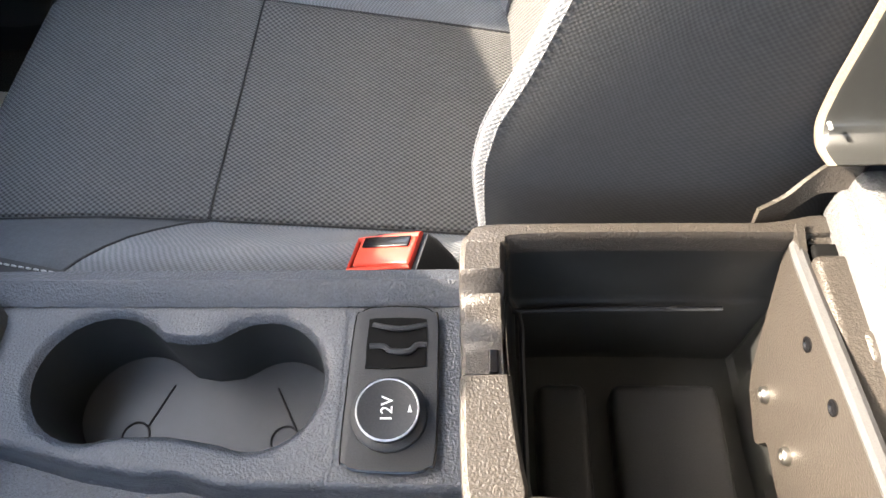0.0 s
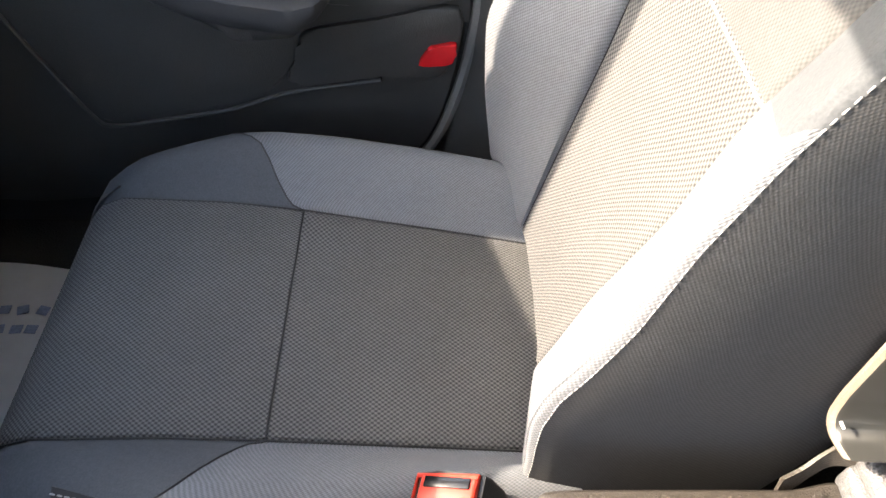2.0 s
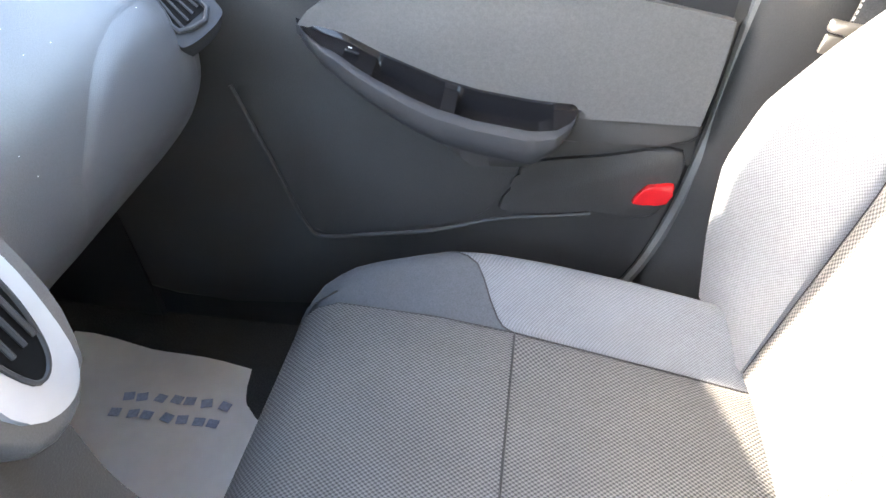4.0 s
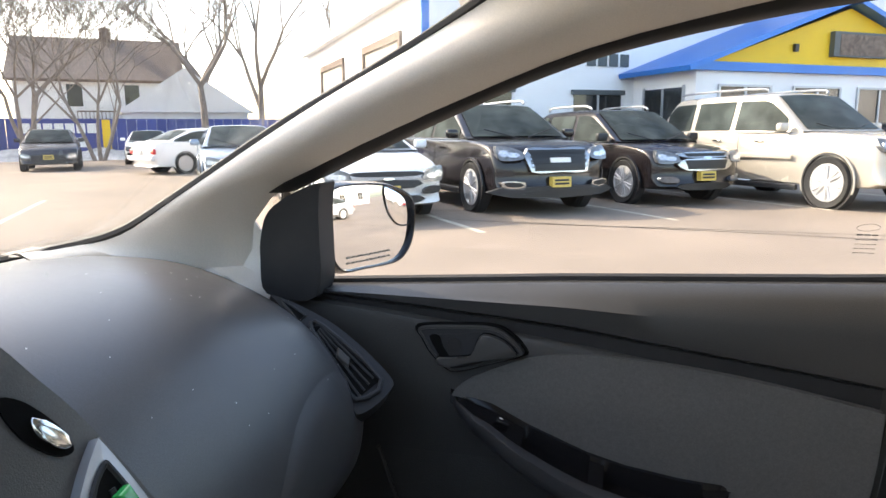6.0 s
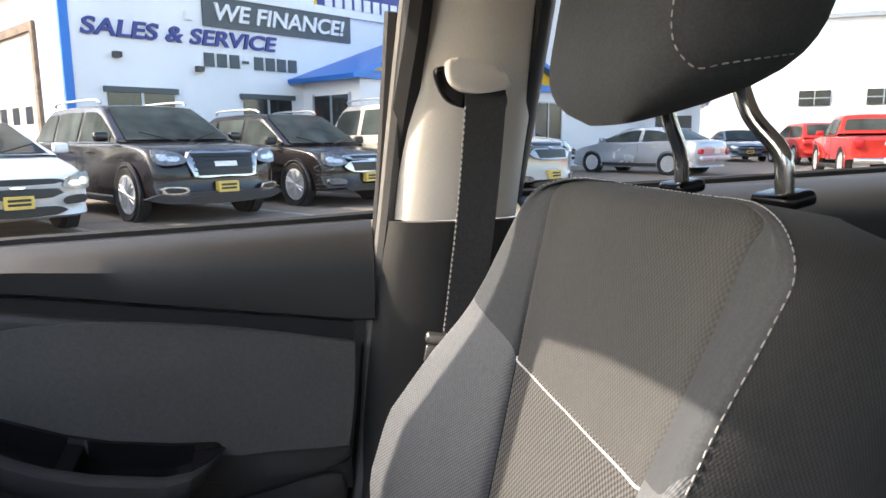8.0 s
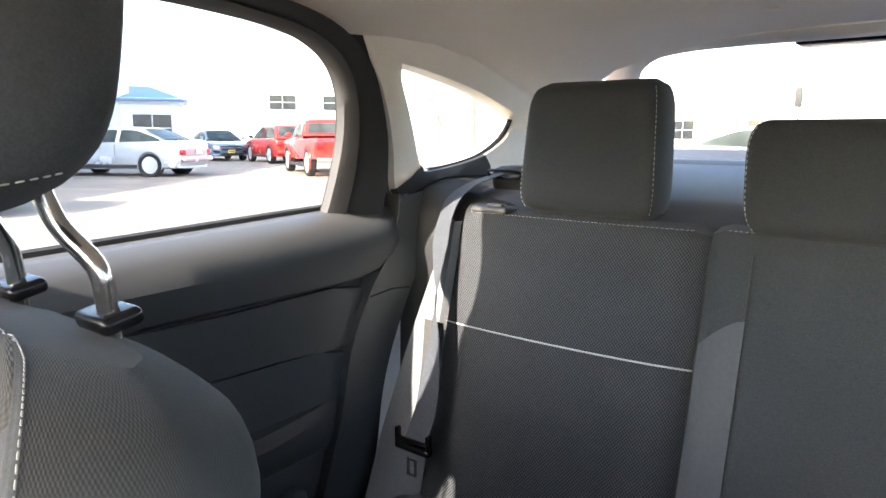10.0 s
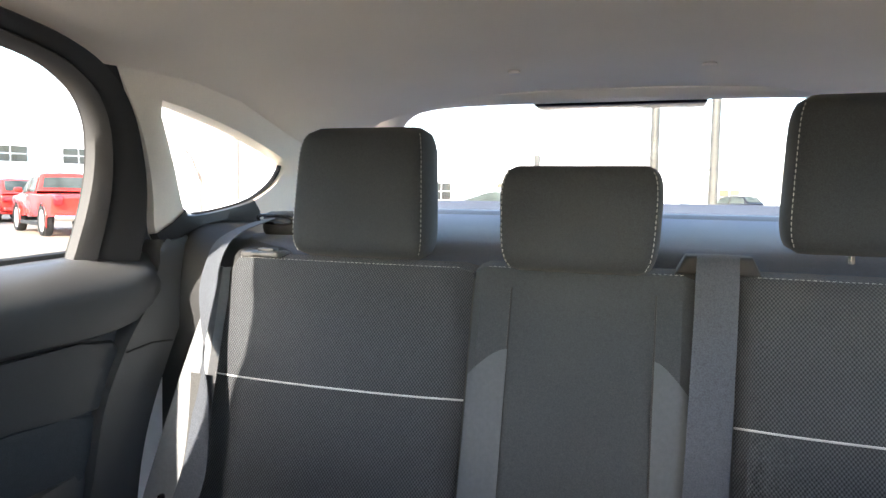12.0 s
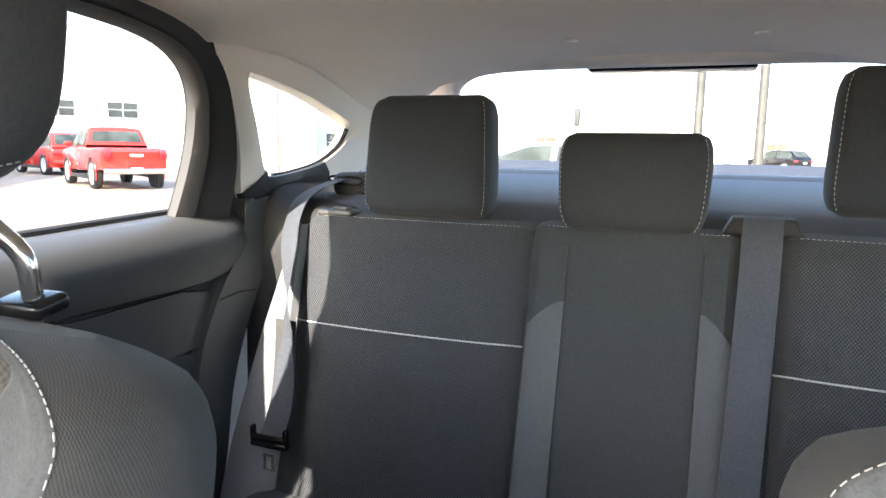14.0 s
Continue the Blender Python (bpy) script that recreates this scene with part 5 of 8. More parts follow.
        full = np.vstack([other, np.array([(-y, f) for y, f in line[-2:0:-1]])])
        rows.append([(x, 0.368 + y, zc + f) for y, f in full])
    R2 = np.array(rows)
    n2 = R2.shape[1]
    c2 = lambda a, b: [i % n2 for i in range(a, b + 1)]
    ks, ke = 9, 22
    j_mid = int(np.searchsorted(xs, 0.298))
    cu = part("cushion", join(grid(R2[:, c2(ke, n2 - ke)]), grid(np.stack([R2[0], np.tile(R2[0].mean(0), (n2, 1))]), wrap=True)), "cloth_plain", s, "plain dark cushion side")
    part("front_insert", grid(R2[:j_mid + 1, c2(-ks, ks)]), "cloth_dark", cu, "dark woven insert")
    part("rear_insert", grid(R2[j_mid:, c2(-ks, ks)]), "cloth_dark", cu, "dark woven insert")
    for sg in (1, -1):
        a, b = (ks, ke) if sg > 0 else (-ke, -ks)
        # the pale bolster starts on a curve: steps of columns
        idx = c2(a, b)
        Pz = R2[:, idx]
        cut = [float(np.interp(i if sg > 0 else len(idx) - 1 - i, [0, 3, 6, 9, len(idx) - 1], [j_mid, j_mid - 1.0, j_mid - 2.4, j_mid - 4.2, j_mid - 6])) for i in range(len(idx))]
        lowrows, highrows = [], []
        for f in np.linspace(0, 1, 14):
            lowrows.append([Pz[:, i][0] * 0 + np.array([np.interp(f * cut[i], range(len(xs)), Pz[:, i, q]) for q in range(3)]) for i in range(len(idx))])
        for f in np.linspace(0, 1, 22):
            highrows.append([np.array([np.interp(cut[i] + f * (len(xs) - 1 - cut[i]), range(len(xs)), Pz[:, i, q]) for q in range(3)]) for i in range(len(idx))])
        part("front_bolster", grid(lowrows), "cloth_plain", cu, "dark front bolster")
        part("rear_bolster", grid(highrows), "cloth_light", cu, "light grey rear bolster")
        part("seam", tube(np.array(highrows[0]) + np.array([0, 0, 0.0006]), 0.0012, 5), "rubber", cu)
        part("seam", tube(R2[2:, (sg * ks) % n2] + np.array([0, 0, 0.0008]), 0.0014, 5), "rubber", cu)
        part("stitching", stitches(R2[3:, (sg * (ke + 1)) % n2] + np.array([0, sg * 0.001, 0.0]), 0.005, 0.003, 0.0009), "thread", cu, "pale stitching")
    hem = cat([(0.125, 0.142, 0.562), (0.182, 0.126, 0.569), (0.223, 0.115, 0.573), (0.272, 0.105, 0.573)], 6)
    fade = np.linspace(1, 0.1, len(hem))[:, None]
    part("hem", grid([hem + np.array([0, 0, -0.003]), hem + fade * np.array([0.001, -0.002, 0.001]), hem + fade * np.array([0.006, -0.022, 0.0]), hem + fade * np.array([0.008, -0.034, -0.016])]), "rubber", cu, "black hem along the console side")
    part("stitching", stitches(hem + fade * np.array([0.002, -0.009, 0.0014]), 0.005, 0.003, 0.0008), "thread", cu, "pale stitching")
    part("cross_seam", tube(R2[j_mid][c2(-ks, ks)] + np.array([0, 0, 0.0006]), 0.0014, 5), "rubber", cu)
    # seat base and slide rails
    part("seat_base", join(rbox((0.32, 0.37, 0.345), (0.50, 0.42, 0.10), 0.03), rbox((0.32, 0.20, 0.275), (0.55, 0.04, 0.05), 0.008), rbox((0.32, 0.54, 0.275), (0.55, 0.04, 0.05), 0.008)), "plastic", s, "black base and rails")
    part("side_valance", rbox((0.36, 0.635, 0.42), (0.46, 0.03, 0.11), 0.014), "plastic_door", s, "dark plastic side cover")
    # headrest
    c = np.array([0.812, 0.390, 1.245])
    prof = [(0.0, 0.004), (0.35, 0.003), (0.7, 0.0), (0.88, -0.012), (0.97, -0.030), (1.0, -0.052), (0.97, -0.078), (0.86, -0.098), (0.6, -0.108), (0, -0.112)]
    line = cat(prof, 3)
    full = np.vstack([line, np.array([(-y, f) for y, f in line[-2:0:-1]])])
    rows = []
    for v in np.linspace(-1, 1, 21):
        e = 1 - abs(v) ** 5
        wv = 0.127 * (0.86 + 0.14 * math.sqrt(max(0, 1 - v * v))) * (0.42 + 0.58 * (1 - abs(v) ** 7)) * (1 - 0.03 * v)
        dp = 0.50 + 0.50 * (1 - abs(v) ** 4)
        mid = -0.054 + 0.012 * v
        low = 0.018 * max(0, -v) ** 3
        rows.append([c + np.array([-(mid + (f - mid) * dp) * 1.30 - 0.100 + 0.016 * v - low, y * wv, v * 0.100 - f * 0.16]) for y, f in full])
    H = np.array(rows)
    hr = part("headrest", grid(H, wrap=True, caps=True), "cloth_plain", s, "dark cloth headrest")
    nH = H.shape[1]
    for sg in (1, -1):
        turn = [H[8, (sg * 8) % nH], H[6, (sg * 8) % nH] * 0.8 + H[6, (sg * 9) % nH] * 0.2, H[4, (sg * 9) % nH] * 0.6 + H[5, (sg * 9) % nH] * 0.4, H[3, (sg * 11) % nH]]
        foot = [H[3, (sg * k) % nH] for k in (13, 15, 17, 19)]
        seam = cat(np.vstack([H[-2:9:-2, (sg * 8) % nH], turn, foot]), 4)
        part("stitching", stitches(seam + np.array([-0.0012, sg * 0.0012, -0.0004]), 0.0044, 0.003, 0.0005), "thread", hr, "pale curved stitching")
    for y in (0.336, 0.486):
        g = part("post_guide", rbox((0.850, y + 0.006, 1.086), (0.030, 0.044, 0.013), 0.005, (0, -12, 0)), "gloss_black", s, "black headrest guide")
        lean_in = 0.030 if y < 0.4 else -0.006
        post = cat([(0.848, y, 1.05), (0.846, y, 1.10), (0.842, y + 0.1 * lean_in, 1.124), (0.828, y + 0.7 * lean_in, 1.152), (0.818, y + lean_in, 1.19)], 5)
        part("post", tube(post, 0.0072, 12), "chrome", s, "chromed steel post")
    return s


def seat_buckle():
    b = thing("belt_buckle", (0.51, 0.135, 0.50), "red and black seat belt buckle beside the console", "belt buckle", "belt buckles")
    m = pose(0.497, 0.122, 0.565, 0, -24, -14) @ Matrix.Scale(1.25, 4)
    body = plate(cat([(-0.030, -0.06), (0.026, -0.06), (0.028, 0.008), (0.018, 0.016), (-0.026, 0.014), (-0.031, 0.0)], 3, True), lambda u, v, w: (u, w - 0.014, v), 0.030, 0.006)
    body.transform(m)
    part("body", body, "plastic", b, "black buckle body")
    btn = rbox((0.0, 0.0, 0.0165), (0.044, 0.022, 0.006), 0.002)
    btn.transform(m)
    part("button", btn, "red_plastic", b, "red press button")
    fr = tube([(-0.027, -0.012, 0.015), (0.023, -0.012, 0.018), (0.023, 0.012, 0.018), (-0.027, 0.012, 0.015)], 0.0022, 6, True)
    fr.transform(m)
    part("frame", fr, "red_plastic", b, "red rim")
    slot = rbox((0.0, 0.006, 0.020), (0.036, 0.008, 0.002), 0.0006)
    slot.transform(m)
    part("slot", slot, "gloss_black", b)
    return b


def rear_bench():
    s = thing("rear_bench", (1.5, 0, 0.3), "dark cloth rear bench with three headrests and pale bolsters", "rear seat")
    face = lambda z: 1.580 + (z - 0.88) * 0.26

    def pad(y0, y1, z0, z1, mat, name, label, puff=0.022, back=0.07, lean=0.0, parent=s, r=0.013):
        rows = []
        for v in np.linspace(0, 1, 25):
            z = z0 + (z1 - z0) * v
            e1 = max(0, (z - (z1 - r)) / r)
            row = []
            for u in np.linspace(0, 1, 21):
                e2 = max(0, (abs(u - 0.5) - (0.5 - r / (y1 - y0))) / (r / (y1 - y0)))
                d = min(1, math.hypot(e1, e2))
                bulge = puff * (1 - (2 * u - 1) ** 2) ** 0.5 * (0.6 + 0.4 * math.sin(math.pi * v))
                x = face(z) - bulge + r * (1 - math.sqrt(max(0, 1 - d * d)))
                row.append((x, y0 + (y1 - y0) * u, z - 0.006 * e2 * e2))
            rows.append(row)
        top = [(q[0] + back * 0.55, q[1], q[2] + 0.006) for q in rows[-1]]
        top2 = [(q[0] + back, q[1], q[2] - 0.02) for q in rows[-1]]
        rows += [top, top2]
        return part(name, grid(rows), mat, parent, label), np.array(rows)

    for sg in (1, -1):
        a, b = (0.1745, 0.622) if sg > 0 else (-0.622, -0.205)
        seat, R = pad(a, b, 0.50, 1.072 if sg > 0 else 1.078, "cloth_rear", "seat_back", "dark woven outer seat back")
        j = int(np.argmin(abs(R[:25, 10, 2] - 0.882)))
        line = R[j] + np.array([-0.0012, 0, 0])
        part("piping", tube(line, 0.0015, 6), "piping", seat, "silver piping")
        part("stitching", stitches(R[24, 1:-1] + np.array([-0.001, 0, 0.001]), 0.0045, 0.003, 0.00035), "thread", seat, "pale stitching")
    mid, R = pad(-0.150, 0.172, 0.50, 1.076, "cloth_middle", "middle_back", "dark plain middle seat back", 0.016)
    for y0, y1 in ((0.106, 0.166), (-0.144, -0.098)):
        rows = []
        for v in np.linspace(0, 1, 16):
            row = []
            for u in np.linspace(0, 1, 7):
                inner = u if y0 > 0 else 1 - u
                zt = 0.962 - 0.045 * inner ** 1.6
                z = 0.52 + (zt - 0.52) * v
                y = y0 + (y1 - y0) * u
                uu = (y + 0.150) / 0.322
                row.append((face(z) - 0.016 * math.sqrt(max(0, 1 - (2 * uu - 1) ** 2)) - 0.002 + 0.014 * max(0, (abs(uu - 0.5) - 0.42) / 0.08) ** 2, y, z))
            rows.append(row)
        part("bolster", grid(rows, 0.002), "cloth_wedge", mid, "mid grey wedge")
    for y in (0.107, -0.099):
        part("seam", tube([(face(z) - 0.0155, y, z) for z in np.linspace(0.52, 1.05, 12)], 0.0014, 5), "rubber", mid)
    part("stitching", stitches(R[24, 1:5] + np.array([-0.001, 0, 0.001]), 0.0045, 0.003, 0.00035), "thread", mid, "pale stitching")
    part("stitching", stitches(R[24, 16:-1] + np.array([-0.001, 0, 0.001]), 0.0045, 0.003, 0.00035), "thread", mid, "pale stitching")
    # headrests
    def head(c, w, h, d, mat, n_exp=6, narrow=0.045):
        prof = cat([(0.0, 0.5), (0.5, 0.5), (0.86, 0.46), (0.97, 0.30), (1.0, 0.0), (0.96, -0.32), (0.82, -0.48), (0.4, -0.5), (0, -0.5)], 4)
        full = np.vstack([prof, np.array([(-a, b) for a, b in prof[-2:0:-1]])])
        rows = []
        for v in np.linspace(-1, 1, 23):
            k = (1 - abs(v) ** n_exp)
            sw = 0.80 + 0.20 * k ** 0.5
            sd = 0.30 + 0.70 * k ** 0.6
            taper = 1 - narrow * v
            rows.append([(c[0] - f * d * sd + 0.05 * v * h, c[1] + q * w / 2 * sw * taper, c[2] + v * h / 2) for q, f in full])
        H = np.array(rows)
        ob = part("headrest", grid(H, wrap=True, caps=True), mat, s, "dark cloth headrest")
        nn = H.shape[1]
        for sg in (1, -1):
            part("stitching", stitches(H[1:-1, (sg * 10) % nn] + np.array([-0.0012, 0, 0]), 0.005, 0.003, 0.0006), "thread", ob, "pale stitching")
        return ob
    head((1.700, 0.386, 1.188), 0.246, 0.222, 0.105, "cloth_middle")
    head((1.700, -0.392, 1.222), 0.256, 0.222, 0.105, "cloth_middle")
    head((1.652, 0.016, 1.153), 0.236, 0.158, 0.095, "cloth_middle", 4, -0.030)
    for y in (0.33, 0.44, -0.36, -0.43):
        part("post", tube([(1.725, y, 1.02), (1.725, y, 1.12)], 0.006, 8), "chrome", s)
    part("latch_button", join(rbox((1.655, 0.560, 1.078), (0.045, 0.075, 0.012), 0.005), rbox((1.652, 0.553, 1.086), (0.018, 0.032, 0.006), 0.002)), "plastic_dash", s, "dark folding latch")
    # cushion
    rows = []
    for x in np.linspace(1.02, 1.58, 18):
        e = max(0, (1.10 - x) / 0.08)
        z = 0.50 - 0.05 * (x - 1.02) / 0.56 - 0.06 * (1 - math.sqrt(max(0, 1 - e * e)))
        rows.append([(x, y, z - 0.02 * (abs(abs(y) - 0.18) < 0.02) - 0.09 * max(0, (abs(y) - 0.60) / 0.08) ** 2) for y in np.linspace(-0.68, 0.68, 35)])
    part("cushion", grid(rows, 0.12), "cloth_rear", s, "dark woven seat cushion")
    # outer side pads beside the backs
    for sg in (1, -1):
        rows = []
        for z in np.linspace(0.47, 1.055, 16):
            t = (z - 0.47) / 0.585
            x = face(z)
            yo = float(np.interp(z, [0.47, 0.68, 0.85, 0.96, 1.055], [0.715, 0.700, 0.672, 0.648, 0.626]))
            rows.append([(x + 0.03, sg * 0.600, z), (x - 0.012, sg * 0.618, z), (x - 0.040 + 0.030 * t, sg * (0.622 + (yo - 0.622) * 0.45), z), (x - 0.046 + 0.036 * t, sg * (0.622 + (yo - 0.622) * 0.85), z), (x - 0.02 + 0.02 * t, sg * yo, z), (x + 0.05, sg * (yo + 0.02), z)])
        part("side_pad", grid(rows, 0.004), "cloth_light", s, "pale cloth side pad")


def rear_belts():
    b = thing("rear_seat_belt", (1.55, 0.6, 0.6), "grey rear seat belt hanging beside the seat back", "seat belt", "rear belts")
    # centre line, and half a turn of the strap on its way down
    path = [(1.755, 0.612, 1.138, 0.038), (1.725, 0.632, 1.126, 0.038), (1.690, 0.640, 1.116, 0.040), (1.638, 0.638, 1.096, 0.043), (1.600, 0.630, 1.062, 0.043), (1.574, 0.622, 1.015, 0.044), (1.552, 0.612, 0.962, 0.036), (1.534, 0.600, 0.925, 0.027), (1.520, 0.592, 0.870, 0.040), (1.508, 0.588, 0.808, 0.045), (1.488, 0.584, 0.745, 0.046), (1.466, 0.590, 0.692, 0.046)]
    line = cat(path, 6)
    wd = [(math.sqrt(max(0, 0.046 ** 2 - min(q[3], 0.046) ** 2)) + 0.002, q[3], 0.0) for q in line]
    part("webbing", ribbon(line[:, :3], np.array(wd), 0.046), "belt_worn", b)
    part("doubled_webbing", ribbon(line[46:, :3] + np.array([0.006, 0.006, 0]), (0.1, 0.95, 0.0), 0.046), "belt", b)
    part("latch_frame", join(rbox((1.464, 0.592, 0.680), (0.016, 0.075, 0.012), 0.004), rbox((1.462, 0.592, 0.692), (0.010, 0.070, 0.010), 0.004), rbox((1.463, 0.558, 0.698), (0.012, 0.008, 0.028), 0.003), rbox((1.463, 0.626, 0.698), (0.012, 0.008, 0.028), 0.003)), "gloss_black", b, "black latch frame")
    part("tongue", join(rbox((1.458, 0.590, 0.662), (0.003, 0.020, 0.004), 0.001), rbox((1.457, 0.582, 0.650), (0.003, 0.005, 0.030), 0.001), rbox((1.457, 0.598, 0.650), (0.003, 0.005, 0.030), 0.001), rbox((1.456, 0.590, 0.636), (0.003, 0.020, 0.005), 0.001)), "chrome", b, "steel tongue")
    c = thing("middle_seat_belt", (1.6, -0.17, 0.6), "grey middle belt falling from its black shoulder guide", "seat belt", "rear belts")
    line = cat([(1.71, -0.180, 1.098), (1.672, -0.180, 1.107), (1.640, -0.178, 1.090), (1.618, -0.177, 1.03), (1.59, -0.174, 0.93), (1.555, -0.170, 0.80), (1.525, -0.166, 0.68), (1.49, -0.162, 0.55)], 6)
    part("webbing", ribbon(line - np.array([0.012, 0, 0]), (0, 1, 0), 0.056), "belt_worn", c)
    part("guide", plate([(-0.058, 0.0), (-0.044, 0.027), (0.044, 0.027), (0.058, 0.0)], lambda u, v, w: (1.690 - w, -0.180 + u, 1.078 + v), 0.045, 0.006), "rubber", c, "black shoulder guide")


# ---- console ----
def console():
    c = thing("centre_console", (0.45, 0, 0.25), "dark grained centre console with cup holders and open bin", "console")
    deck = 0.60
    # figure-eight cup opening
    th = np.linspace(0, 2 * math.pi, 72, endpoint=False)
    def cups(grow=0.0, shift=0.0):
        r1, r2, c1, c2 = 0.0465 + grow, 0.0440 + grow, (0.290, 0.014), (0.408, 0.010)
        pts = []
        for a in np.linspace(math.radians(52), math.radians(292), 26):
            pts.append((c1[0] + 1.06 * r1 * math.cos(a), c1[1] + r1 * math.sin(a) * 1.02))
        pts.append((0.325, -0.0285 - grow))
        pts.append((0.350, -0.0280 - grow))
        pts.append((0.373, -0.0310 - grow))
        for a in np.linspace(math.radians(-112), math.radians(128), 26):
            pts.append((c2[0] + 1.06 * r2 * math.cos(a), c2[1] + r2 * math.sin(a) * 1.08))
        pts.append((0.371, 0.0420 + grow * 0.8))
        pts.append((0.352, 0.0395 + grow * 0.8))
        pts.append((0.332, 0.0425 + grow * 0.8))
        return np.array(pts)
    inner = cups()
    lipo = cups(0.006)
    n = len(inner)
    def rect_at(pts, x0, x1, y0, y1):
        out = []
        for p in pts:
            d = np.array(p) - np.array([0.350, 0.008])
            k = min((x1 - 0.350) / d[0] if d[0] > 1e-9 else 9e9, (x0 - 0.350) / d[0] if d[0] < -1e-9 else 9e9, (y1 - 0.008) / d[1] if d[1] > 1e-9 else 9e9, (y0 - 0.008) / d[1] if d[1] < -1e-9 else 9e9)
            out.append((0.350 + d[0] * k, 0.008 + d[1] * k))
        return np.array(out)
    # the near edge of the deck runs in a wave round the cups
    brink = lambda x: float(np.interp(x, [0.0, 0.20, 0.227, 0.285, 0.34, 0.364, 0.392, 0.55], [-0.018, -0.024, -0.029, -0.043, -0.051, -0.048, -0.057, -0.057]))
    outer = rect_at(lipo, 0.10, 0.468, -0.058, 0.072)
    outer = np.array([(x, max(y, brink(x))) for x, y in outer])
    rows = [[(x, y, deck) for x, y in outer], [(x, y, deck) for x, y in lipo], [(x, y, deck - 0.002) for x, y in cups(0.003)], [(x, y, deck - 0.007) for x, y in inner]]
    bm = grid(rows, wrap=True)
    part("cup_deck", bm, "plastic_deck", c, "grained dark blue-grey deck")
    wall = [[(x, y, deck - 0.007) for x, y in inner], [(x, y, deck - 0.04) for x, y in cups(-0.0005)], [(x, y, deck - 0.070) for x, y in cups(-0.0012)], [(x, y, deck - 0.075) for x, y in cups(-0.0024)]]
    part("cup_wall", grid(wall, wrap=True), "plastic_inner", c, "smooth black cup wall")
    fl = bmesh.new()
    fl.faces.new([fl.verts.new((x, y, deck - 0.075)) for x, y in cups(-0.0020)])
    part("cup_floor", fl, "plastic_inner_grey", c, "dark rubber cup floor")
    for cx, cy in ((0.292, 0.004), (0.412, 0.002)):
        part("floor_ring", tube([(cx + 0.011 * math.cos(t), cy - 0.012 + 0.011 * math.sin(t), deck - 0.0745) for t in np.linspace(0, 2 * math.pi, 20, endpoint=False)], 0.0009, 5, True), "rubber", c)
        part("floor_rib", tube([(cx + 0.008, cy - 0.004, deck - 0.0745), (cx + (0.022 if cx < 0.35 else -0.012), cy + 0.03, deck - 0.0745)], 0.0009, 5), "rubber", c)
        part("floor_rib", tube([(cx - 0.004, cy - 0.022, deck - 0.0745), (cx - 0.014, cy - 0.03, deck - 0.0745)], 0.0009, 5), "rubber", c)
    # socket panel deck: frame, tray, power socket
    rows = []
    for y in (-0.058, -0.045, 0.068, 0.072):
        rows.append([(x, y, deck - 0.0005) for x in np.linspace(0.466, 0.556, 5)])
    part("socket_deck", grid(rows, 0.004), "plastic_deck", c, "grained dark deck")
    rr = cat([(0.475, 0.050), (0.479, 0.060), (0.489, 0.064), (0.520, 0.064), (0.530, 0.060), (0.534, 0.050), (0.535, -0.038), (0.531, -0.048), (0.521, -0.052), (0.486, -0.051), (0.477, -0.047), (0.474, -0.037)], 4, True)
    pan = part("socket_panel", plate(rr, lambda u, v, w: (u, v, deck + 0.0005 + w), 0.005, 0.002), "plastic", c, "black panel with tray and power socket")
    part("panel_rim", tube([(x, y, deck + 0.004) for x, y in rr], 0.0013, 6, True), "gloss_black", pan)
    tr = cat([(0.485, 0.050), (0.489, 0.055), (0.522, 0.055), (0.526, 0.050), (0.527, 0.023), (0.523, 0.018), (0.489, 0.017), (0.485, 0.021)], 2, True)
    # tray depth is a flat black sheet that paints its shade
    part("coin_tray", plate(tr, lambda u, v, w: (u, v, deck + 0.0052 + w), 0.0012, 0), "recess_shade", pan, "black sheet for the shade in the coin tray", smooth=0)
    part("tray_bar", tube(cat([(0.487, 0.033, deck + 0.007), (0.497, 0.033, deck + 0.007), (0.502, 0.029, deck + 0.008), (0.515, 0.029, deck + 0.008), (0.520, 0.034, deck + 0.007), (0.527, 0.034, deck + 0.007)], 3), 0.0022, 6), "plastic", pan, "black tray divider")
    part("tray_back", tube(cat([(0.488, 0.050, deck + 0.006), (0.507, 0.046, deck + 0.008), (0.526, 0.050, deck + 0.006)], 4), 0.002, 6), "plastic", pan)
    sc = (0.504, -0.015, deck + 0.002)
    part("socket_collar", lathe([(0.0255, 0.0), (0.0255, 0.006), (0.023, 0.008), (0.018, 0.008)], sc, "z", 32), "plastic", pan, "black collar")
    lid = part("socket_lid", lathe([(0.0205, 0.006), (0.0210, 0.012), (0.0198, 0.0145), (0.0190, 0.0142), (0.001, 0.0138)], sc, "z", 36), "plastic", pan, "round dark socket lid")
    part("lid_rim", tube([(sc[0] + 0.0203 * math.cos(t), sc[1] + 0.0203 * math.sin(t), sc[2] + 0.0138) for t in np.linspace(0, 2 * math.pi, 36, endpoint=False)], 0.0009, 6, True), "silver", pan, "pale metal rim")
    cu = bpy.data.curves.new("marking", "FONT")
    cu.body, cu.size, cu.extrude, cu.align_x, cu.align_y = "12V", 0.0112, 0.0002, "CENTER", "CENTER"
    tx = new("marking", cu)
    tx.matrix_world = pose(sc[0], sc[1], sc[2] + 0.0143, 0, 0, 90)
    dg = bpy.context.evaluated_depsgraph_get()
    me = bpy.data.meshes.new_from_object(tx.evaluated_get(dg))
    me.transform(tx.matrix_basis)
    bpy.data.objects.remove(tx)
    bmt = bmesh.new()
    bmt.from_mesh(me)
    part("marking", bmt, "ink_white", pan, "white 12V marking", smooth=0)
    tri = bmesh.new()
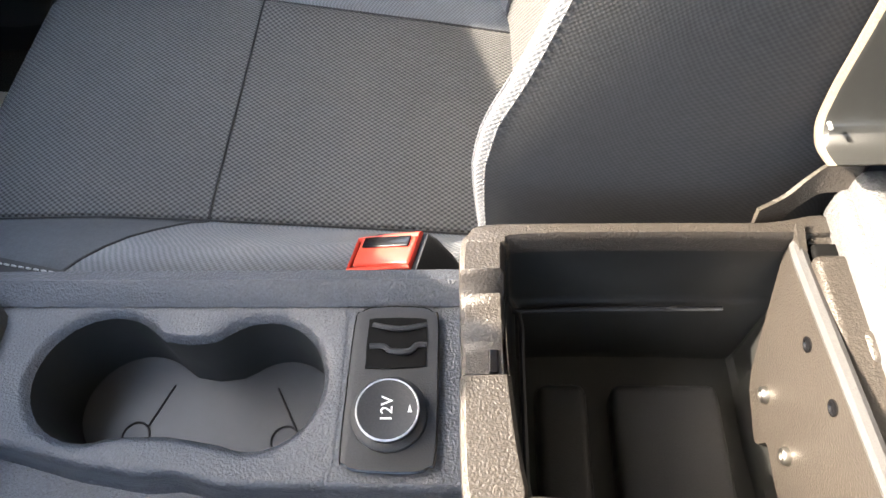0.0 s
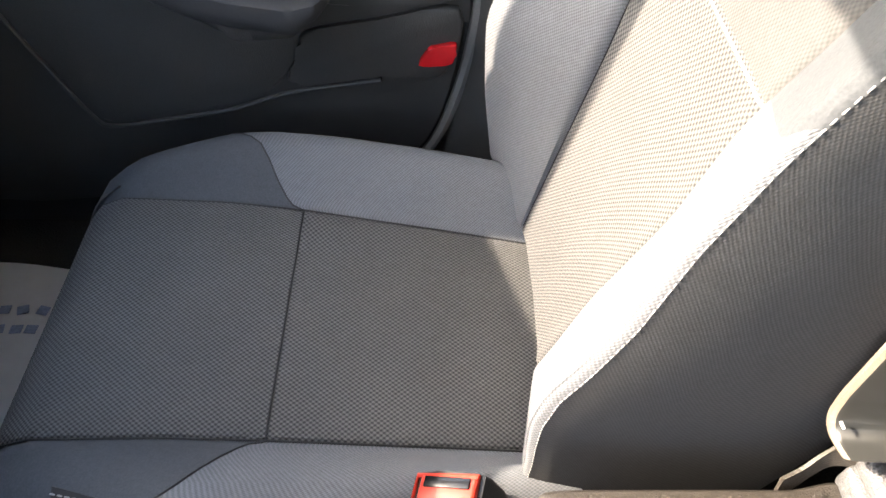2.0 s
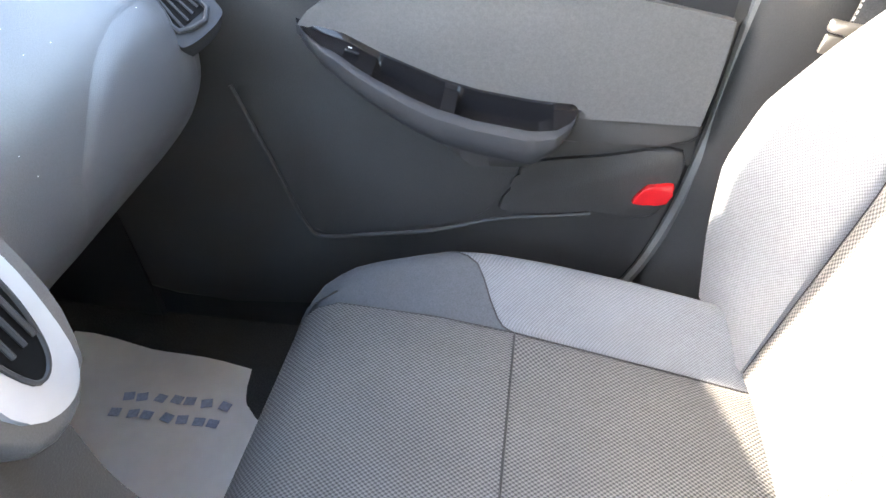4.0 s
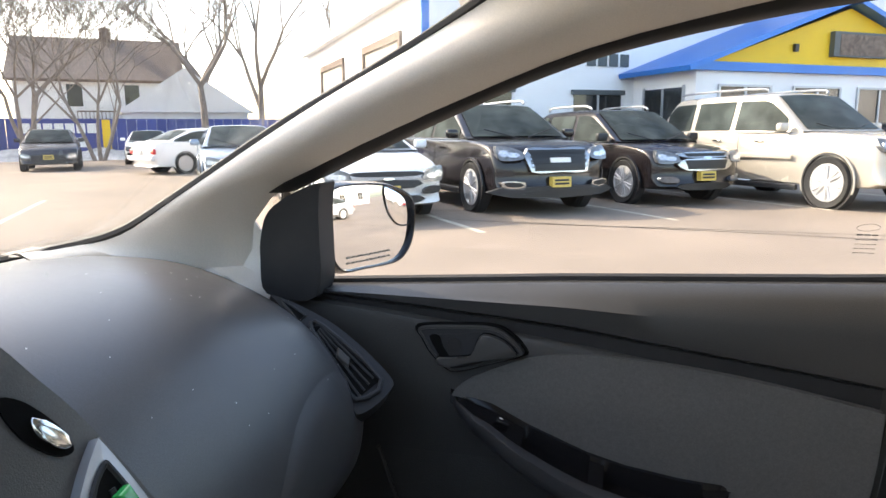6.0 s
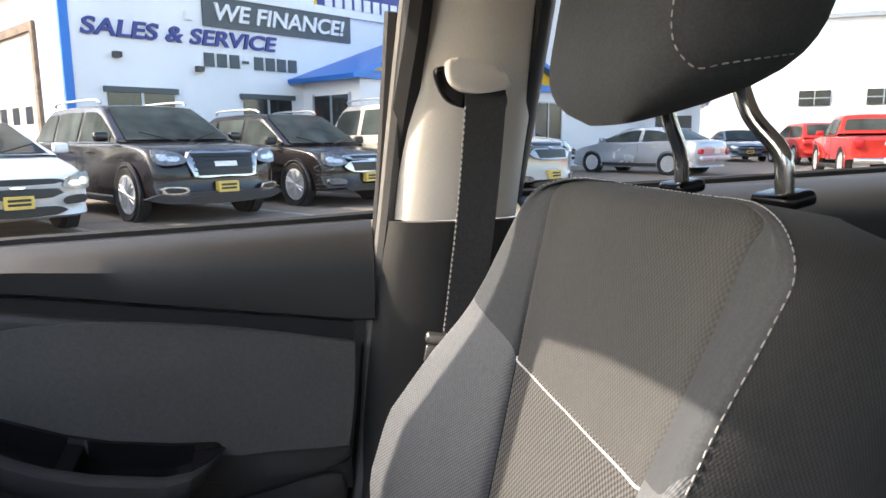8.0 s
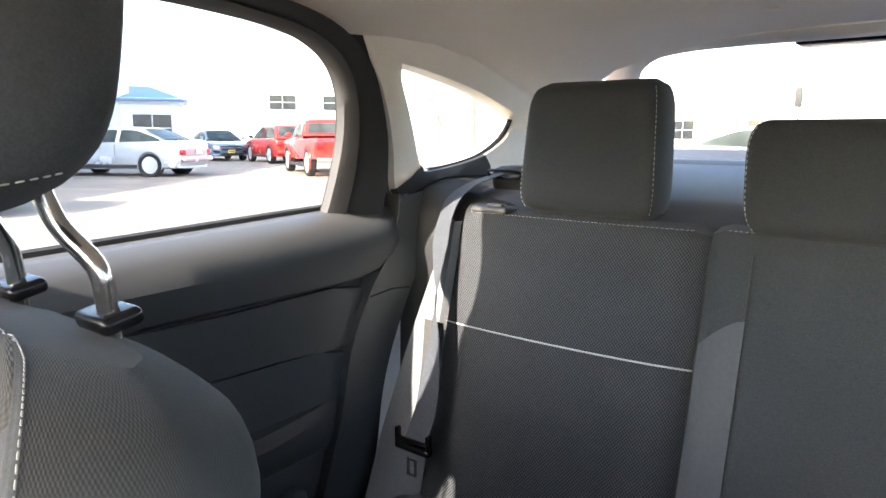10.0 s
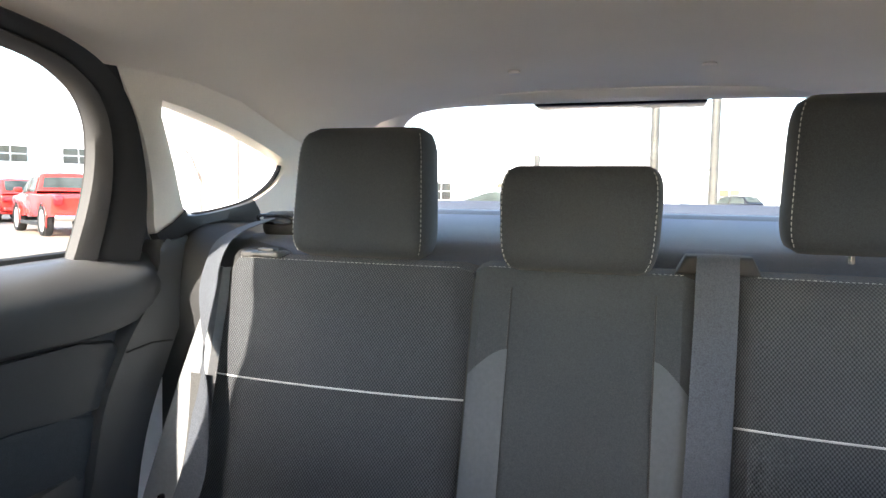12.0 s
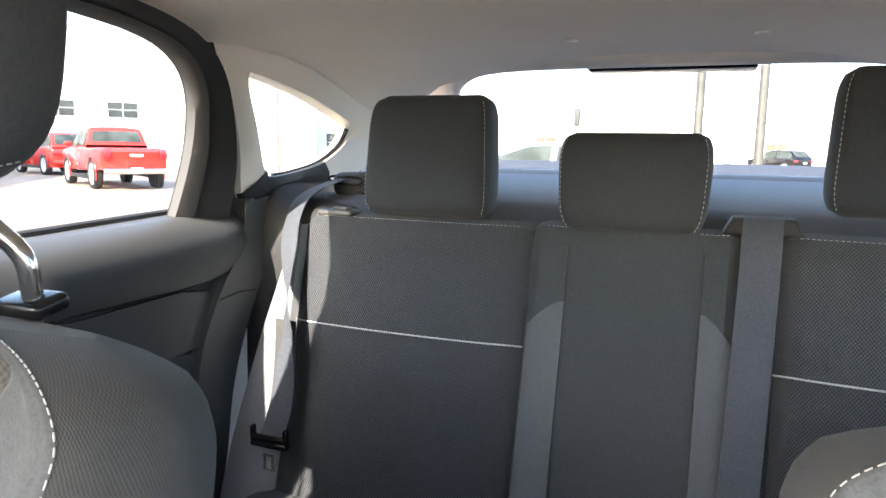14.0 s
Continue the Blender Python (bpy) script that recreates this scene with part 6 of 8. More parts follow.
    tri.faces.new([tri.verts.new(q) for q in ((sc[0] + 0.0145, sc[1] - 0.002, sc[2] + 0.0145), (sc[0] + 0.0165, sc[1] - 0.005 + 0.003, sc[2] + 0.0145), (sc[0] + 0.0145, sc[1] + 0.003, sc[2] + 0.0145), (sc[0] + 0.0135, sc[1] - 0.002, sc[2] + 0.0145))])
    part("arrow", tri, "ink_white", pan, smooth=0)
    # long side rails and flanks
    for sg in (1, -1):
        y = 0.072 if sg > 0 else -0.058
        rows = []
        for x in np.linspace(-0.02, 0.556, 48):
            h = 0.010 if sg > 0 else 0.0
            if sg < 0:
                ye = brink(x)
                rows.append([(x, ye + 0.003, deck - 0.0008), (x, ye - 0.001, deck - 0.001), (x, ye - 0.004, deck - 0.003), (x, ye - 0.006, deck - 0.008), (x, ye - 0.008, deck - 0.024), (x, ye - 0.011, deck - 0.028), (x, -0.094, deck - 0.030), (x, -0.098, 0.30)])
                continue
            rows.append([(x, y - 0.003 * sg, deck - 0.001), (x, y + 0.004 * sg, deck + h * 0.5), (x, y + 0.012 * sg, deck + h), (x, y + 0.019 * sg, deck + h - 0.002), (x, y + 0.023 * sg, deck + h - 0.010), (x, y + 0.024 * sg, deck - 0.04), (x, y + 0.030 * sg, 0.40), (x, y + 0.034 * sg, 0.30)])
        part("flank", grid(rows, 0.003), "plastic_deck", c, "grained dark flank")
    # gear gaiter block ahead of the cup holders
    part("shifter_surround", join(rbox((0.10, 0.008, 0.598), (0.22, 0.125, 0.05), 0.02), rbox((0.175, 0.035, 0.622), (0.03, 0.07, 0.04), 0.014)), "plastic_door", c, "dark gear surround")
    # storage bin
    z = 0.667
    o = cat([(0.551, 0.074), (0.556, 0.089), (0.570, 0.0965), (0.64, 0.097), (0.745, 0.096), (0.800, 0.094), (0.805, 0.0), (0.802, -0.09), (0.70, -0.092), (0.572, -0.092), (0.556, -0.084), (0.552, 0.0)], 14, True)
    i = cat([(0.580, 0.070), (0.583, 0.079), (0.592, 0.084), (0.66, 0.085), (0.778, 0.083), (0.787, 0.078), (0.786, 0.0), (0.782, -0.074), (0.70, -0.078), (0.60, -0.078), (0.590, -0.070), (0.582, 0.0)], 14, True)
    o, i = np.array(o), np.array(i)
    def sc_(p, f, cxy=(0.668, 0.003)):
        return (p - np.array(cxy)) * f + np.array(cxy)
    # the front rim dips at the latch
    dip = lambda x, y: 0.0 if x > 0.62 else 0.017 * float(np.interp(y, [-0.010, -0.006, 0.050, 0.059], [0, 1, 1, 0])) + 0.010 * float(np.interp(y, [-0.006, -0.004, 0.020, 0.030], [0, 1, 1, 0]))
    rows = [[(x, y, 0.30) for x, y in sc_(o, 1.0)], [(x, y, z - 0.012 - dip(x, y)) for x, y in o], [(x, y, z - 0.003 - dip(x, y)) for x, y in sc_(o, 0.992)], [(x, y, z - dip(x, y)) for x, y in sc_(o, 0.965)], [(x, y, z - dip(x, y)) for x, y in sc_(i, 1.03)], [(x, y, z - 0.004 - dip(x, y)) for x, y in i], [(x, y, z - 0.02) for x, y in sc_(i, 0.995)]]
    part("bin_rim", grid(rows, wrap=True), "plastic_bin", c, "grained dark bin rim")
    rows = [[(x, y, z - 0.019) for x, y in sc_(i, 0.995)], [(x, y, z - 0.075) for x, y in sc_(i, 0.97)], [(x, y, z - 0.080) for x, y in sc_(i, 0.93)], [(x, y, z - 0.083) for x, y in sc_(i, 0.90)], [(x, y, z - 0.16) for x, y in sc_(i, 0.86)], [(x, y, z - 0.165) for x, y in sc_(i, 0.82)], [(x, y, z - 0.165) for x, y in sc_(i, 0.02)]]
    part("bin_liner", grid(rows, wrap=True), "plastic_inner", c, "smooth black bin liner")
    for x0, x1 in ((0.606, 0.645), (0.664, 0.745)):
        part("floor_block", rbox(((x0 + x1) / 2, -0.022, z - 0.150), (x1 - x0, 0.115, 0.035), 0.008), "plastic", c, "dark raised floor of the bin")
    part("bin_ledge", tube(cat([(0.594, -0.074, z - 0.080), (0.594, 0.056, z - 0.080), (0.600, 0.070, z - 0.080), (0.740, 0.072, z - 0.080)], 4), 0.0022, 6), "plastic", c, "moulded ledge inside the bin")
    # latch notch in the front rim
    part("striker", rbox((0.573, 0.008, z - 0.027), (0.006, 0.016, 0.004), 0.001), "gloss_black", c, "dark latch slit")
    # hinge plate at the rear of the bin: scalloped lower edge, bent upper edge, screws
    pl = cat([(0.091, 0.672), (0.082, 0.644), (0.060, 0.596), (0.038, 0.550), (0.028, 0.540), (0.009, 0.533), (-0.006, 0.527), (-0.012, 0.535), (-0.015, 0.551), (-0.043, 0.546)], 3)
    out = [tuple(q) for q in pl] + [(-0.092, 0.550), (-0.092, 0.686), (-0.061, 0.681), (-0.001, 0.672), (0.066, 0.664)]
    hp = part("hinge_plate", plate(out, lambda u, v, w: (0.770 - w, u, v), 0.005, 0.0015), "plastic_bin", c, "worn brown-grey hinge plate")
    part("plate_ridge", tube(cat([(0.768, 0.080, 0.660), (0.766, 0.066, 0.663), (0.766, -0.001, 0.673), (0.766, -0.061, 0.682), (0.766, -0.09, 0.686)], 4), 0.005, 8), "plastic_dash", hp, "shiny bent edge")
    for y, zz in ((0.014, 0.568), (-0.032, 0.579)):
        part("screw", lathe([(0.0060, 0.0), (0.0060, -0.003), (0.0048, -0.0045), (0.0028, -0.0047), (0.0022, -0.003), (0.0004, -0.003)], (0.765, y, zz), "x", 16), "steel", hp, "steel screw")
    for y, zz in ((0.018, 0.645), (-0.025, 0.654)):
        part("screw_hole", lathe([(0.0050, 0.0), (0.0050, -0.0012), (0.0036, -0.0014), (0.0030, -0.0004), (0.0004, -0.0004)], (0.765, y, zz), "x", 14), "gloss_black", hp)
    # open lid standing behind the bin: padded rim, flat grey flange, hollow dark inside
    lid = thing("console_lid", (0.80, 0, 0.66), "opened padded brown-grey console lid standing behind the bin", "console lid")
    lean = lambda z: 0.7675 - 0.15 * max(0.0, z - 0.82)
    ol = np.array(cat([(0.122, 0.690), (0.142, 0.6845), (0.1545, 0.692), (0.1585, 0.710), (0.160, 0.74), (0.160, 0.86), (0.150, 0.905), (0.120, 0.925), (-0.09, 0.925), (-0.115, 0.90), (-0.12, 0.74), (-0.118, 0.710), (-0.113, 0.692), (-0.100, 0.688)], 6)) + np.array([-0.019, 0.022])
    mid = np.array([-0.001, 0.830])
    ins = lambda k: mid + (ol - mid) * np.array([1 - k / 0.139, 1 - k / 0.118])
    ring = lambda k, d: [(lean(b) + d, a, b) for a, b in ins(k)]
    part("pad", grid([ring(0.008, 0.078), ring(0.0, 0.070), ring(-0.001, 0.020), ring(0.001, 0.007), ring(0.005, 0.001), ring(0.009, 0.0), ring(0.013, 0.003)]), "vinyl_tan", lid, "soft padded tan lid rim")
    part("inner_wall", grid([ring(0.012, 0.002), ring(0.014, 0.004), ring(0.024, 0.060), ring(0.030, 0.062)]), "plastic_inner", lid, "smooth dark inner wall of the lid")
    part("liner", plate([tuple(q) for q in ins(0.022)[::2]], lambda u, v, w: (lean(v) + 0.066 - w, u, v), 0.005, 0.0), "rubber", lid, "hollow black lid liner")
    part("liner_tab", rbox((lean(0.70) + 0.0005, 0.116, 0.733), (0.002, 0.006, 0.002), 0.0006), "label_white", lid, "small pale moulding mark")
    part("hinge_back", rbox((0.852, 0.000, 0.700), (0.018, 0.250, 0.075), 0.006), "plastic_inner_grey", lid, "dark hinge back plate")
    part("hinge_housing", join(rbox((0.834, 0.012, 0.684), (0.080, 0.196, 0.040), 0.009, None, 4), rbox((0.812, 0.012, 0.674), (0.050, 0.190, 0.030), 0.008, None, 4)), "housing_grey", lid, "grained pale grey hinge housing")
    # moulded shelf between the bin and the hinge, with a black block painting a slot's shade and two rounded catches
    shelf = part("hinge_shelf", join(rbox((0.787, -0.014, 0.640), (0.036, 0.160, 0.068), 0.005), rbox((0.786, 0.087, 0.656), (0.026, 0.018, 0.016), 0.004)), "plastic_bin", c, "sunlit grained shelf behind the bin")
    part("slot_shade", rbox((0.786, 0.0695, 0.662), (0.026, 0.015, 0.012), 0.002), "recess_shade", shelf, "black block for slot shade")
    for y in (0.004, -0.062):
        part("catch", rbox((0.790, y, 0.671), (0.016, 0.022, 0.010), 0.005), "plastic_bin", shelf, "small rounded catch")
    hx = cat([(0.744, 0.1005, 0.658), (0.760, 0.1065, 0.664), (0.772, 0.112, 0.676), (0.784, 0.1145, 0.688), (0.800, 0.110, 0.694)], 5)
    part("hinge_flap", ribbon(hx, (0.05, 0.25, 1), 0.024, 0.003), "plastic_bin", lid, "curved hinge flap")
    return c

# ---- vehicles ----
M["tyre"] = material("black tyre rubber", (0.014, 0.014, 0.014), 0.8, vary=0.2, scale=60, bump=0.3, bump_scale=120)
M["alloy"] = material("silver alloy", (0.55, 0.55, 0.55), 0.34, 0.35, vary=0.06, scale=30)
M["lamp_clear"] = material("clear lamp lens", (0.13, 0.14, 0.15), 0.10, 0.25, vary=0.35, scale=22, coat=0.6)
M["lamp_glass"] = material("lamp reflector", (0.62, 0.64, 0.66), 0.18, 0.7, vary=0.3, scale=30, coat=0.5)
M["car_chrome"] = material("bright metal trim", (0.42, 0.42, 0.42), 0.22, 1.0, vary=0.08, scale=20)
M["lamp_red"] = material("red lamp lens", (0.50, 0.01, 0.015), 0.12, vary=0.1, coat=0.6)
M["plate_yellow"] = material("yellow dealer plate", (0.62, 0.45, 0.10), 0.5, vary=0.05)
M["grille"] = material("black grille mesh", (0.010, 0.010, 0.010), 0.4, vary=0.4, scale=90, bump=0.6, bump_scale=70)
M["trim_black"] = material("black bumper plastic", (0.02, 0.02, 0.021), 0.55, vary=0.1)


def paint(name, color, rough=0.22, metal=0.0):
    M[name] = material(name, color, rough, metal, vary=0.04, scale=30, stain=0.08, stain_scale=1.5, coat=0.35, spec=0.35)


paint("black car paint", (0.010, 0.008, 0.009))
paint("dark bronze car paint", (0.030, 0.022, 0.021), 0.25, 0.3)
paint("pearl car paint", (0.47, 0.43, 0.37), 0.25, 0.2)
paint("silver car paint", (0.50, 0.52, 0.55), 0.25, 0.5)
paint("blue-grey car paint", (0.22, 0.28, 0.36), 0.25, 0.4)
paint("red car paint", (0.55, 0.035, 0.025), 0.25)
paint("dark grey car paint", (0.05, 0.05, 0.055), 0.25, 0.3)

CARS = {
    # length, width, profile of the lower body (x, z) from the tail's foot round to the nose's foot, glasshouse (rear foot, rear roof, front roof, front foot), roof height, axles, wheel radius
    "sedan": (4.85, 1.80, [(-2.38, 0.30), (-2.43, 0.62), (-2.36, 0.98), (-1.75, 1.02), (-0.2, 0.99), (0.95, 0.97), (1.5, 0.90), (2.15, 0.78), (2.40, 0.62), (2.42, 0.40), (2.30, 0.22), (0, 0.20), (-2.2, 0.24)], (-2.02, -0.98, 0.12, 1.24), 1.45, (1.42, -1.40), 0.335),
    "suv": (5.05, 1.98, [(-2.46, 0.38), (-2.52, 0.72), (-2.46, 1.12), (-1.5, 1.14), (0, 1.12), (0.95, 1.12), (1.6, 1.10), (2.2, 1.03), (2.46, 0.84), (2.50, 0.52), (2.36, 0.30), (0, 0.28), (-2.3, 0.32)], (-2.46, -2.02, 0.22, 1.26), 1.74, (1.52, -1.50), 0.385),
    "crossover": (4.75, 1.84, [(-2.30, 0.38), (-2.36, 0.70), (-2.28, 1.05), (-1.5, 1.08), (0, 1.05), (0.90, 1.04), (1.55, 1.00), (2.08, 0.92), (2.32, 0.78), (2.35, 0.50), (2.22, 0.28), (0, 0.27), (-2.2, 0.30)], (-2.28, -1.70, 0.15, 1.16), 1.66, (1.43, -1.42), 0.375),
    "big_suv": (5.13, 2.00, [(-2.52, 0.46), (-2.56, 0.78), (-2.52, 1.20), (-1.5, 1.22), (0, 1.19), (0.85, 1.19), (1.6, 1.17), (2.30, 1.10), (2.50, 0.96), (2.55, 0.60), (2.42, 0.36), (0, 0.36), (-2.4, 0.40)], (-2.54, -2.28, 0.18, 1.00), 1.90, (1.55, -1.40), 0.41),
    "pickup": (5.1, 1.78, [(-2.50, 0.60), (-2.53, 0.78), (-2.50, 1.08), (-1.2, 1.10), (-0.6, 1.12), (0.9, 1.12), (1.6, 1.08), (2.3, 1.02), (2.50, 0.86), (2.53, 0.62), (2.40, 0.48), (0, 0.48), (-2.4, 0.52)], (-0.75, -0.62, 0.45, 1.02), 1.72, (1.55, -1.55), 0.40),
    "hatch": (4.36, 1.82, [(-2.10, 0.34), (-2.17, 0.66), (-2.08, 1.02), (-1.3, 1.03), (-0.1, 0.99), (0.90, 0.98), (1.4, 0.92), (1.95, 0.80), (2.15, 0.64), (2.18, 0.42), (2.05, 0.24), (0, 0.22), (-2.0, 0.26)], (-1.98, -1.45, 0.20, 1.10), 1.48, (1.30, -1.30), 0.33),
}


def vehicle(kind, at, head, color, name, label, group="parked cars", face="bar", rails=False, plate_on=True, windows=3):
    L, W, prof, gh, H, axles, R = CARS[kind]
    w = W / 2
    yaw = math.atan2(head[1], head[0])
    v = thing(name, (0, 0, 0), label, "car", group)
    P = np.array(cat(prof, 3, True))
    rows = []
    for f in (-1.0, -0.985, -0.94, -0.84, -0.6, -0.3, 0, 0.3, 0.6, 0.84, 0.94, 0.985, 1.0):
        a = abs(f)
        e = 0.22 * a ** 2.6
        ins = {1.0: 0.10, 0.985: 0.05, 0.94: 0.015}.get(round(a, 3), 0.0)
        row = []
        for x, z in P:
            s = max(-1, min(1, x / (L / 2)))
            xx = x - e * max(0, s) ** 3 + 0.5 * e * max(0, -s) ** 3
            zz = z + 0.015 * (1 - a * a) * (z > 0.7)
            xx *= 1 - ins * 0.25
            zz = 0.62 + (zz - 0.62) * (1 - ins * 0.9)
            side = f * w * (1 - 0.045 * abs(s) ** 3) * (1.0 if z > 0.4 else 0.97)
            row.append((xx, side, zz))
        rows.append(row)
    body = part("body", grid(rows, wrap=True, caps=True), color, v)
    nose = lambda y: max(p[0] for p in P) - 0.22 * (abs(y) / w) ** 2.6
    # glasshouse: painted cage with glass set on it
    x0, x1, x2, x3 = gh
    zb = float(np.interp(0, [-1.5, 0], [1, 1])) * min(p[1] for p in prof if abs(p[0]) < 1.0 and p[1] > 0.8) - 0.01
    wb_, wr = w * 0.945, w * 0.70 if kind in ("sedan", "hatch") else w * 0.76
    fine = np.linspace(x0, x3, 161)
    line = np.interp(fine, [x0, x1, (x1 + x2) / 2, x2, x3], [zb, H - 0.03, H, H - 0.02, zb])
    soft = np.convolve(np.pad(line, 6, mode="edge"), np.ones(13) / 13, "valid")
    roof_z = lambda x: float(np.interp(x, fine, soft))

    def skin_at(x, s_, out=0.0):
        """A point of the cabin: s_ runs from one belt line (-1) over the roof to the other (1)."""
        a = abs(s_)
        zr = roof_z(x)
        h = max(zr - zb, 0.002)
        wt = wb_ - (wb_ - wr) * h / (H - zb)
        knots = [0, 0.30, 0.52, 0.58, 0.64, 1.0]
        y = float(np.interp(a, knots, [0, 0.54 * wt, 0.92 * wt, 0.975 * wt, wt + (wb_ - wt) * 0.06, wb_]))
        z = float(np.interp(a, knots, [zr, zr - 0.012 * h, zr - 0.045 * h, zr - 0.075 * h, zr - 0.13 * h, zb - 0.02]))
        ease = lambda t: max(0.0, min(1.0, t))
        bow = (1 - (y / wb_) ** 2) * (0.12 * ease((x - x2) / (x3 - x2)) - 0.07 * ease((x1 - x) / (x1 - x0)))
        if a < 0.58:
            return (x + bow + out * (0.6 if x > x2 else -0.6 if x < x1 else 0), math.copysign(y, s_), z + out)
        return (x + bow, math.copysign(y + out, s_), z)

    across = np.r_[np.linspace(-1, -0.64, 5), -0.60, -0.55, np.linspace(-0.48, 0.48, 9), 0.55, 0.60, np.linspace(0.64, 1, 5)]
    part("cabin_roof", grid([[skin_at(x, q) for q in across] for x in np.linspace(x0, x3, 40)]), color, v, smooth=60)
    cuts = {3: [(0.05, 0.25), (0.285, 0.545), (0.58, 0.90)], 2: [(0.10, 0.485), (0.525, 0.90)], 1: [(0.10, 0.90)]}[windows]
    for sg in (1, -1):
        for a, b in cuts:
            g = [[skin_at(x0 + (x3 - x0) * (a + (b - a) * u), sg * q, 0.010) for u in np.linspace(0, 1, 9)] for q in np.linspace(0.96, 0.67, 4)]
            part("side_window", grid(g, 0.006), "glass_car", v)
    part("windscreen", grid([[skin_at(x, q, 0.012) for q in np.linspace(-0.50, 0.50, 9)] for x in np.linspace(x2 + 0.05, x3 - 0.05, 8)], 0.006), "glass_car", v)
    part("rear_window", grid([[skin_at(x, q, 0.012) for q in np.linspace(-0.48, 0.48, 9)] for x in np.linspace(x0 + (x1 - x0) * 0.22, x1 - (x1 - x0) * 0.12, 7)], 0.006), "glass_car", v)
    for sg in (1, -1):
        part("wiper", tube([(x3 + 0.09 - 0.05 * k, sg * (0.10 + 0.17 * k), zb + 0.03 + 0.045 * k) for k in range(4)], 0.010, 5), "trim_black", v)
    # wheels
    for ax in axles:
        for sg in (1, -1):
            y = sg * (w - 0.10)
            # body is uncut: a black disc gives the shade of the wheel well
            part("wheel_well_shade", lathe([(R * 1.13, sg * -0.05), (R * 1.13, sg * 0.100), (R * 1.06, sg * 0.102), (R * 1.02, sg * 0.02)], (ax, y, R * 1.02), "y", 28), "trim_black", v)
            part("arch_flare", tube([(ax + R * 1.16 * math.cos(q), y + sg * 0.092, R * 1.02 + R * 1.16 * math.sin(q)) for q in np.linspace(-0.35, math.pi + 0.35, 22)], 0.018, 6, flat=0.8), color, v)
            wh = part("wheel", lathe([(R * 0.70, sg * 0.085), (R * 0.96, sg * 0.125), (R, sg * 0.09), (R, sg * -0.08), (R * 0.95, sg * -0.11), (R * 0.5, sg * -0.11)], (ax, y, R), "y", 30), "tyre", v, "black tyre")
            part("rim", lathe([(R * 0.73, sg * 0.088), (R * 0.73, sg * 0.10), (R * 0.68, sg * 0.102), (R * 0.63, sg * 0.07), (R * 0.60, sg * 0.02)], (ax, y, R), "y", 30), "alloy", wh, "silver alloy rim")
            # dark backing disc added for the shade between the spokes
            part("brake", lathe([(R * 0.64, sg * 0.03), (R * 0.02, sg * 0.028)], (ax, y, R), "y", 24), "grille", wh, "dark disc for the shade behind the spokes")
            part("hub", lathe([(R * 0.17, sg * 0.03), (R * 0.16, sg * 0.11), (R * 0.02, sg * 0.115)], (ax, y, R), "y", 14), "alloy", wh)
            count = 10 if kind == "sedan" else 12
            for k in range(count):
                # the larger wheels carry their spokes in pairs
                an = 2 * math.pi * k / count + 0.4 + (0 if kind == "sedan" else 0.11 * (-1) ** k)
                c0, c1 = (ax + R * 0.12 * math.cos(an), y + sg * 0.105, R + R * 0.12 * math.sin(an)), (ax + R * 0.66 * math.cos(an), y + sg * 0.098, R + R * 0.66 * math.sin(an))
                part("spoke", tube([c0, c1], R * 0.052, 6, flat=0.6), "alloy", wh)
    # front: lamps, grille, bumper trims
    fx = lambda y, z: float(np.interp(z, [0.3, 0.5, 0.75, 0.95, 1.1], [0, 0.0, -0.02, -0.10, -0.25])) + nose(y)
    zt = max(q[1] for q in prof if q[0] > 2.0 and q[0] < 2.35) if any(2.0 < q[0] < 2.35 for q in prof) else 0.9
    zl = zt - 0.12
    def front(out, mat, nm, depth=0.03, lab="", lift=0.0, parent=v):
        """A panel that follows the curved nose: cut into upright slices, each with its upper and lower edge."""
        q = np.array(out, float)
        lo, hi = q[:, 0].min(), q[:, 0].max()
        rows = []
        for y in np.linspace(lo + 1e-4, hi - 1e-4, 15 if hi - lo > 0.3 else 7):
            cuts_ = []
            for a, b in zip(q, np.roll(q, -1, 0)):
                if (a[0] - y) * (b[0] - y) < 0:
                    cuts_.append(a[1] + (b[1] - a[1]) * (y - a[0]) / (b[0] - a[0]))
            if len(cuts_) < 2:
                continue
            zs = np.linspace(max(cuts_), min(cuts_), 5)
            rows.append([(fx(y, zs[0]) - 0.05, y, zs[0])] + [(fx(y, z) + depth + lift, y, z) for z in zs] + [(fx(y, zs[-1]) - 0.05, y, zs[-1])])
        return part(nm, grid(rows, wrap=True, caps=True), mat, parent, lab)
    for sg in (1, -1):
        lamp = cat([(sg * w * 0.58, zl - 0.07), (sg * w * 0.90, zl - 0.09), (sg * w * 0.94, zl + 0.06), (sg * w * 0.88, zl + 0.12), (sg * w * 0.60, zl + 0.05)], 3, True)
        hl = front(lamp, "lamp_clear", "headlight", 0.035, "clear headlight")
        for fy, dz, hw, hh in ((0.72, -0.012, 0.075, 0.030), (0.845, 0.012, 0.055, 0.040)):
            y_ = sg * w * fy
            front(cat([(y_ - hw, zl + dz - hh), (y_ + hw, zl + dz - hh), (y_ + hw, zl + dz + hh), (y_ - hw, zl + dz + hh)], 2, True), "lamp_glass", "reflector", 0.042, "bright reflector", 0.0, hl)
        front(cat([(sg * w * 0.58, 0.40), (sg * w * 0.86, 0.41), (sg * w * 0.86, 0.50), (sg * w * 0.60, 0.48)], 2, True), "lamp_clear" if face != "bar" else "grille", "fog_light", 0.02)
    gw = w * 0.50
